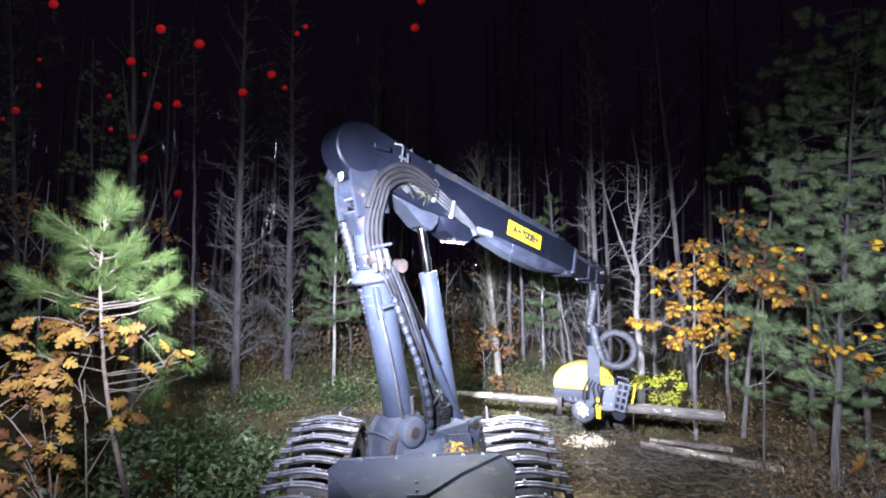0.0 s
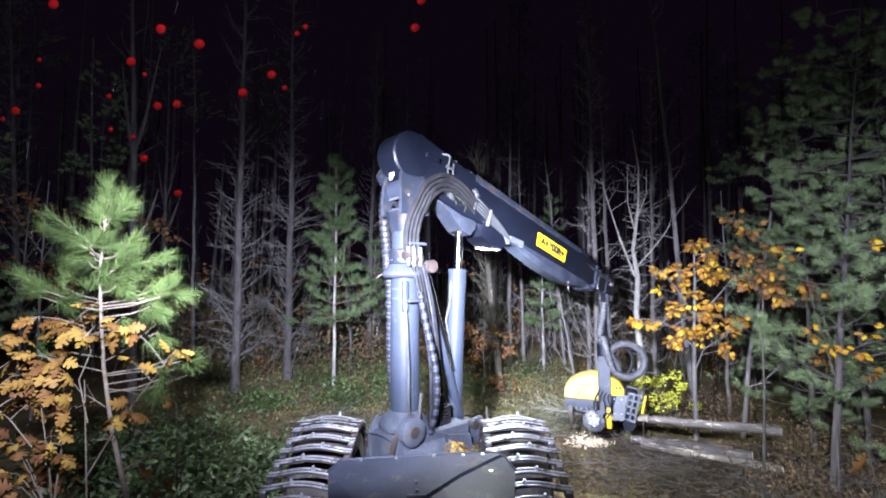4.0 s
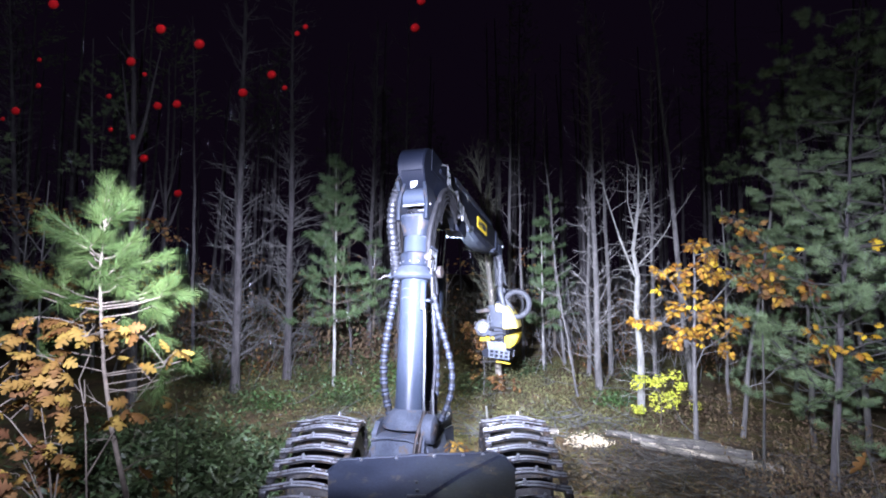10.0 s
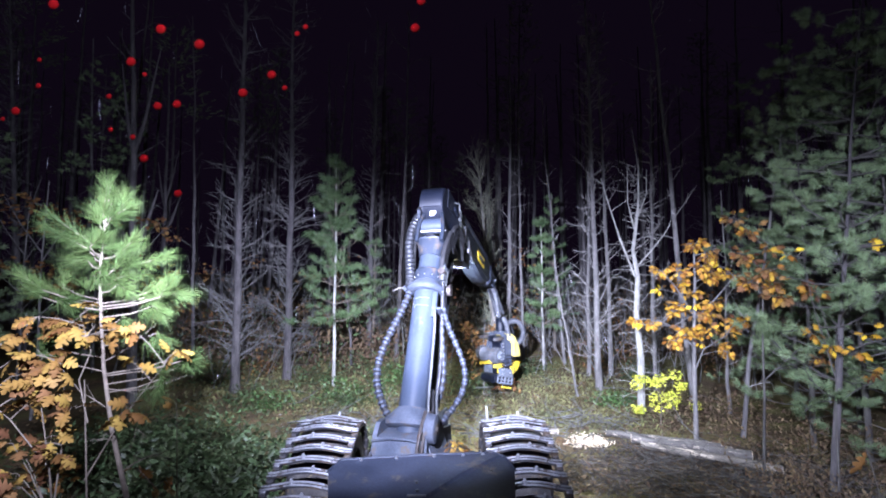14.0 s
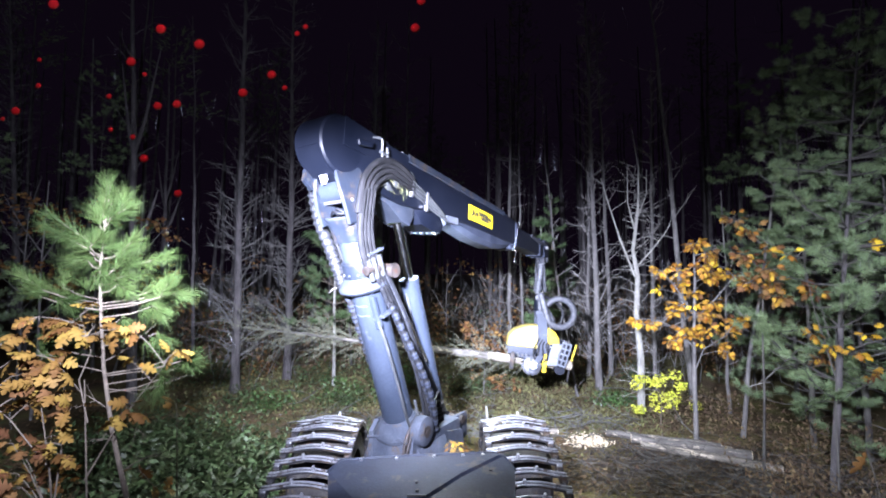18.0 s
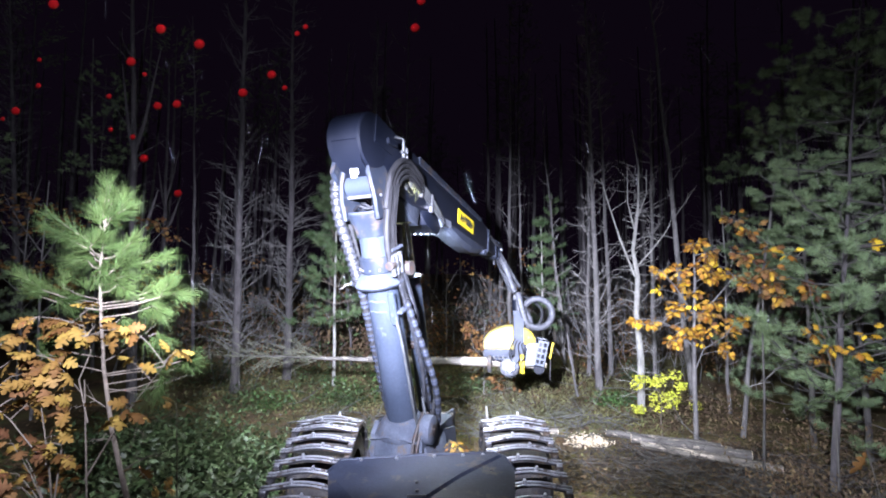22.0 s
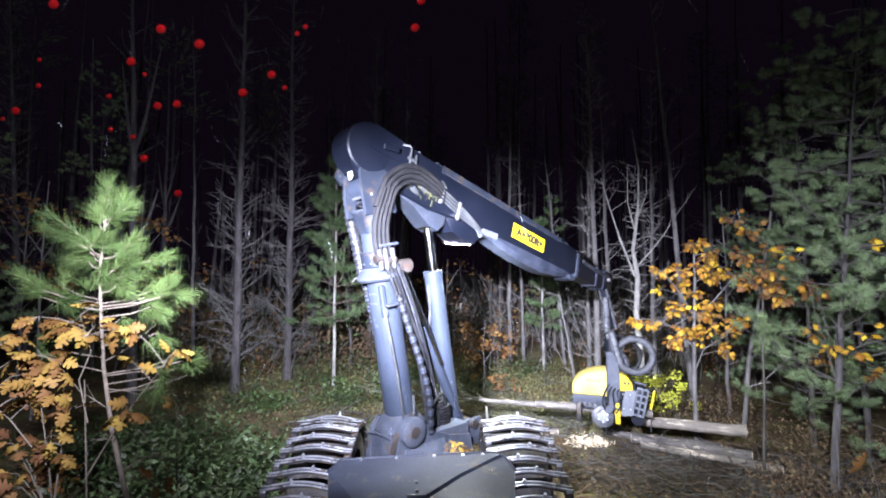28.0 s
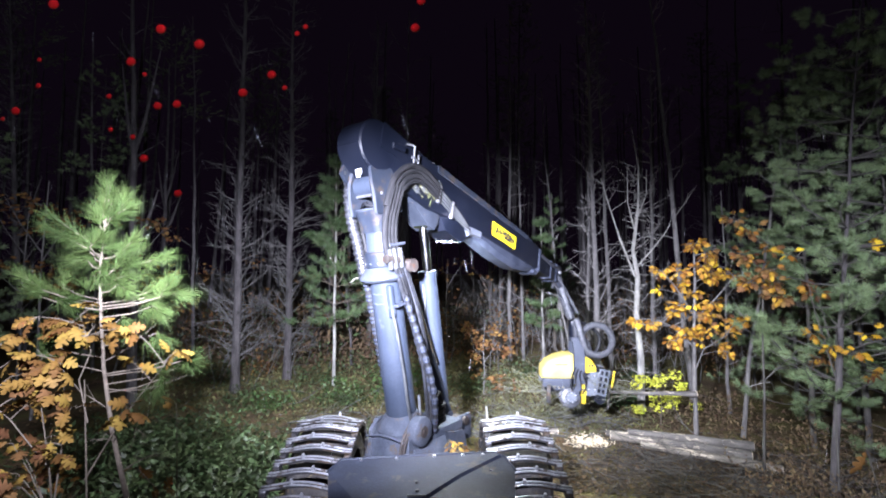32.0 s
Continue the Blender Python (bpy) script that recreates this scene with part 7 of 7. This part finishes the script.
# how far the butt sticks out of the head on the saw's side
FEED_A = [(0, 1.87), (0.5, 2.45), (1.0, 2.48), (2.2, 2.4), (2.5, 2.4), (2.75, 2.85), (3.0, 3.27), (3.5, 4.25), (4.2, 4.3), (8.5, 4.3), (32, 4.3)]
FEED_B = [(0, 0.6), (18.0, 0.6), (18.5, 2.18), (19.0, 4.75), (19.5, 5.04), (20.0, 2.44), (20.5, 2.2), (21.0, 2.77), (21.5, 1.05), (22.0, 0.5), (24.0, 0.5),
          (24.5, 1.78), (25.0, 3.03), (25.5, 2.9), (27.5, 2.15), (28.0, 2.2), (28.5, 2.88), (29.0, 3.92), (29.5, 4.15), (30.0, 4.2), (30.7, 4.06), (31.0, 4.54), (31.4, 4.9), (31.8, 5.6), (32.0, 5.62)]


def smooth(xs, ys, t):
    """Monotone cubic through rows."""
    k = max(0, min(len(xs) - 2, int(np.searchsorted(xs, t, side="right")) - 1))
    h = xs[k + 1] - xs[k]

    def slope(i):
        if i <= 0 or i >= len(xs) - 1:
            return 0.0
        a, b = (ys[i] - ys[i - 1]) / (xs[i] - xs[i - 1]), (ys[i + 1] - ys[i]) / (xs[i + 1] - xs[i])
        return 0.0 if a * b <= 0 else 2 * a * b / (a + b)
    s = min(max((t - xs[k]) / h, 0), 1)
    return ((2 * s ** 3 - 3 * s * s + 1) * ys[k] + (s ** 3 - 2 * s * s + s) * h * slope(k) + (3 * s * s - 2 * s ** 3) * ys[k + 1] + (s ** 3 - s * s) * h * slope(k + 1))


def joints(t):
    xs = [r[0] for r in ROWS]
    return [smooth(xs, [r[i] for r in ROWS], t) for i in range(1, 9)]


def axes(x, y, z, p):
    m = Matrix((x, y, z)).transposed().to_4x4()
    m.translation = p
    return m


def crane_at(t):
    """Poses of the crane's parts (from its foot), and of the head in the world."""
    slew, luff, dip, length, sx, sy, yaw, tilt = joints(t)
    a, b, c = radians(slew), radians(luff), radians(dip)
    h, up_ = Vector((math.sin(a), math.cos(a), 0)), Vector((0, 0, 1))
    side = h.cross(up_)
    bz = h * math.sin(b) + up_ * math.cos(b)
    foot = h * OFF
    knuckle = foot + bz * L1 + Vector((0.02, 0, 0))
    foot = foot + Vector((0.1, 0, 0))
    bs = (knuckle - foot).normalized()
    bx = (side - bs * side.dot(bs)).normalized()
    jd = h * math.cos(c) - up_ * math.sin(c)
    jz = side.cross(jd)
    tip = knuckle + jd * length
    hang = 1.97
    drop = math.sqrt(max(hang * hang - sx * sx - sy * sy, 1.0))
    centre = tip + Vector((sx, sy, -drop))
    top = centre + up_ * 1.0
    lz = (tip - top).normalized()
    pin = knuckle + jd * PIN[0] + jz * PIN[1]
    seat = h * 0.76 + up_ * 0.11
    cz = (pin - seat).normalized()
    cy = cz.cross(side)
    seat2 = h * 0.86 + side * 0.05 + up_ * 0.06
    pin2 = foot + bs * 1.92 + bz.cross(side) * 0.2 + side * 0.12
    lz2 = (pin2 - seat2).normalized()
    poses = {"base": axes(side, h, up_, Vector((0.1, 0, 0))), "boom": axes(bx, bs.cross(bx), bs, foot), "jib": axes(side, jd, jz, knuckle),
             "ext": axes(side, jd, jz, tip), "link": axes(side, lz.cross(side).normalized(), lz, tip) if abs(side.dot(lz)) < 1e-6 else
             axes((side - lz * side.dot(lz)).normalized(), lz.cross((side - lz * side.dot(lz)).normalized()), lz, tip),
             "lift_barrel": axes(side, lz2.cross(side), lz2, seat2), "lift_rod": axes(side, lz2.cross(side), lz2, pin2),
             "arch": axes(side, (bz + jz).normalized().cross(side), (bz + jz).normalized(), knuckle), "barrel": axes(side, cy, cz, seat), "rod": axes(side, cy, cz, pin)}
    world_head = Matrix.Translation(centre + FOOT) @ pose(0, 0, 0, 0, 0, yaw)
    return poses, world_head, pose(0, 0, 0, 0, tilt, 0)


def slack_poses(poses, luff, spec):
    """Poses of a slack hose's pieces between the boom and the base; it sags more as the boom reaches out."""
    pieces, hi, lo, (across, out), least, most = spec
    a, b = poses["boom"] @ Vector(hi), poses["base"] @ Vector(lo)
    sag = least + (most - least) * min(max((luff + 4.0) / 34.0, 0.0), 1.0)
    way = (poses["base"].to_3x3() @ Vector((across, out, 0))).normalized()
    line = []
    for i in range(41):
        u = i / 40
        line.append(a.lerp(b, u) + way * (sag * math.sin(math.pi * u ** 1.5)))
    run = [0.0]
    for p, q in zip(line, line[1:]):
        run.append(run[-1] + (q - p).length)
    rows = []
    for k in range(len(pieces)):
        d = run[-1] * (k + 0.5) / len(pieces)
        i = max(j for j in range(40) if run[j] <= d)
        p = line[i].lerp(line[i + 1], (d - run[i]) / (run[i + 1] - run[i]))
        t = (line[max(i - 1, 0)] - line[min(i + 2, 40)]).normalized()
        s = poses["base"].to_3x3() @ Vector((0, 1, 0))
        s = (s - t * s.dot(t)).normalized()
        rows.append(axes(s.cross(t), s, t, p))
    return rows


def held(t, feed, start):
    """Pose of a stem piece that runs through the head; start: metres from the butt to the piece."""
    _, wh, tilt = crane_at(t)
    u = smooth([f[0] for f in feed], [f[1] for f in feed], t)
    return wh @ tilt @ pose(u - start, 0, -0.29)


def blend(a, b, s):
    """Between two poses."""
    q = a.to_quaternion().slerp(b.to_quaternion(), s)
    return Matrix.Translation(a.translation.lerp(b.translation, s)) @ q.to_matrix().to_4x4()


def lying(x, y, z, yaw, pitch=0.0):
    return Matrix.Translation((x, y, gz(x, y) + z)) @ pose(0, 0, 0, 0, pitch, yaw)


def motions():
    times = [0.25 * i for i in range(129)]
    walk(SHOWER, [(0.0, pose(0, 0, 0)), (32.0, pose(0, 0, -92.0))])
    # one turn in two seconds, open towards the windscreen round 1.75 s of each turn
    walk(REFLECTOR, [(t, pose(0, 0, 0, 0, 0, 180.0 * (t - 1.75) - 90.0)) for t in times])
    rows = {k: [] for k in CRANE}
    head_rows, tilt_rows = [], []
    slack_rows = [[[] for _ in spec[0]] for spec in SLACK]
    for t in times:
        poses, wh, tilt = crane_at(t)
        for k in CRANE:
            rows[k].append((t, poses[k]))
        luff = joints(t)[1]
        for spec, keyed in zip(SLACK, slack_rows):
            for k, m in enumerate(slack_poses(poses, luff, spec)):
                keyed[k].append((t, m))
        head_rows.append((t, wh))
        tilt_rows.append((t, tilt))
    for k, ob in CRANE.items():
        walk(ob, rows[k])
    for spec, keyed in zip(SLACK, slack_rows):
        for ob, key_rows in zip(spec[0], keyed):
            walk(ob, key_rows)
    walk(HEAD, head_rows)
    walk(HEAD_BODY, tilt_rows)

    # the first stem: two logs are cut and dropped, then its top
    rest_a = [(2.4, lying(5.0, 7.4, 0.09, -28)), (4.3, lying(4.75, 7.8, 0.08, -25)), (8.75, lying(2.2, 8.75, 0.07, 4))]
    for (ob, start), (cut, rest) in zip(STEM_A, rest_a):
        out = [(t, held(t, FEED_A, start)) for t in times if t <= cut]
        last = held(cut, FEED_A, start)
        out += [(cut + 0.1, blend(last, rest, 0.1)), (cut + 0.3, blend(last, rest, 0.55)), (cut + 0.45, rest), (32.0, rest)]
        walk(ob, out)
    # the second stem stands until it is felled, then runs through the head
    stand = Matrix.Translation((1.55, 12.2, 0.12)) @ pose(0, 0, 0, 0, 84.5, 0)
    rest_b = [(27.8, lying(4.55, 7.75, 0.13, -21)), (30.8, lying(5.1, 7.5, 0.2, -22)), (99, None)]
    for (ob, start), (cut, rest) in zip(STEM_B, rest_b):
        up_ = stand @ pose(-start, 0, 0)
        out = [(0.0, up_), (14.5, up_), (14.9, up_)]
        first = held(16.5, FEED_B, start)
        out += [(15.3, blend(up_, first, 0.12)), (15.8, blend(up_, first, 0.5)), (16.2, blend(up_, first, 0.85))]
        out += [(t, held(t, FEED_B, start)) for t in times if 16.5 <= t <= cut]
        if rest:
            last = held(cut, FEED_B, start)
            out += [(cut + 0.1, blend(last, rest, 0.15)), (cut + 0.3, blend(last, rest, 0.65)), (cut + 0.4, rest), (32.0, rest)]
        walk(ob, out)
    # side branches come off as the stem runs through the knives
    for k, (ob, start, cut) in enumerate(BRUSH):
        up_ = stand @ pose(-start, 0, 0)
        first = held(16.5, FEED_B, start)
        last = held(cut, FEED_B, start)
        rest = lying(0.35 + 0.28 * k, 9.2 + 0.3 * (k % 3), 0.06, 20 + 67 * k)
        out = [(0.0, up_), (14.9, up_), (15.3, blend(up_, first, 0.12)), (15.8, blend(up_, first, 0.5)), (16.2, blend(up_, first, 0.85))]
        out += [(t, held(t, FEED_B, start)) for t in times if 16.5 <= t < cut]
        out += [(cut, last), (cut + 0.2, blend(last, rest, 0.4)), (cut + 0.4, rest), (32.0, rest)]
        walk(ob, out)


motions()
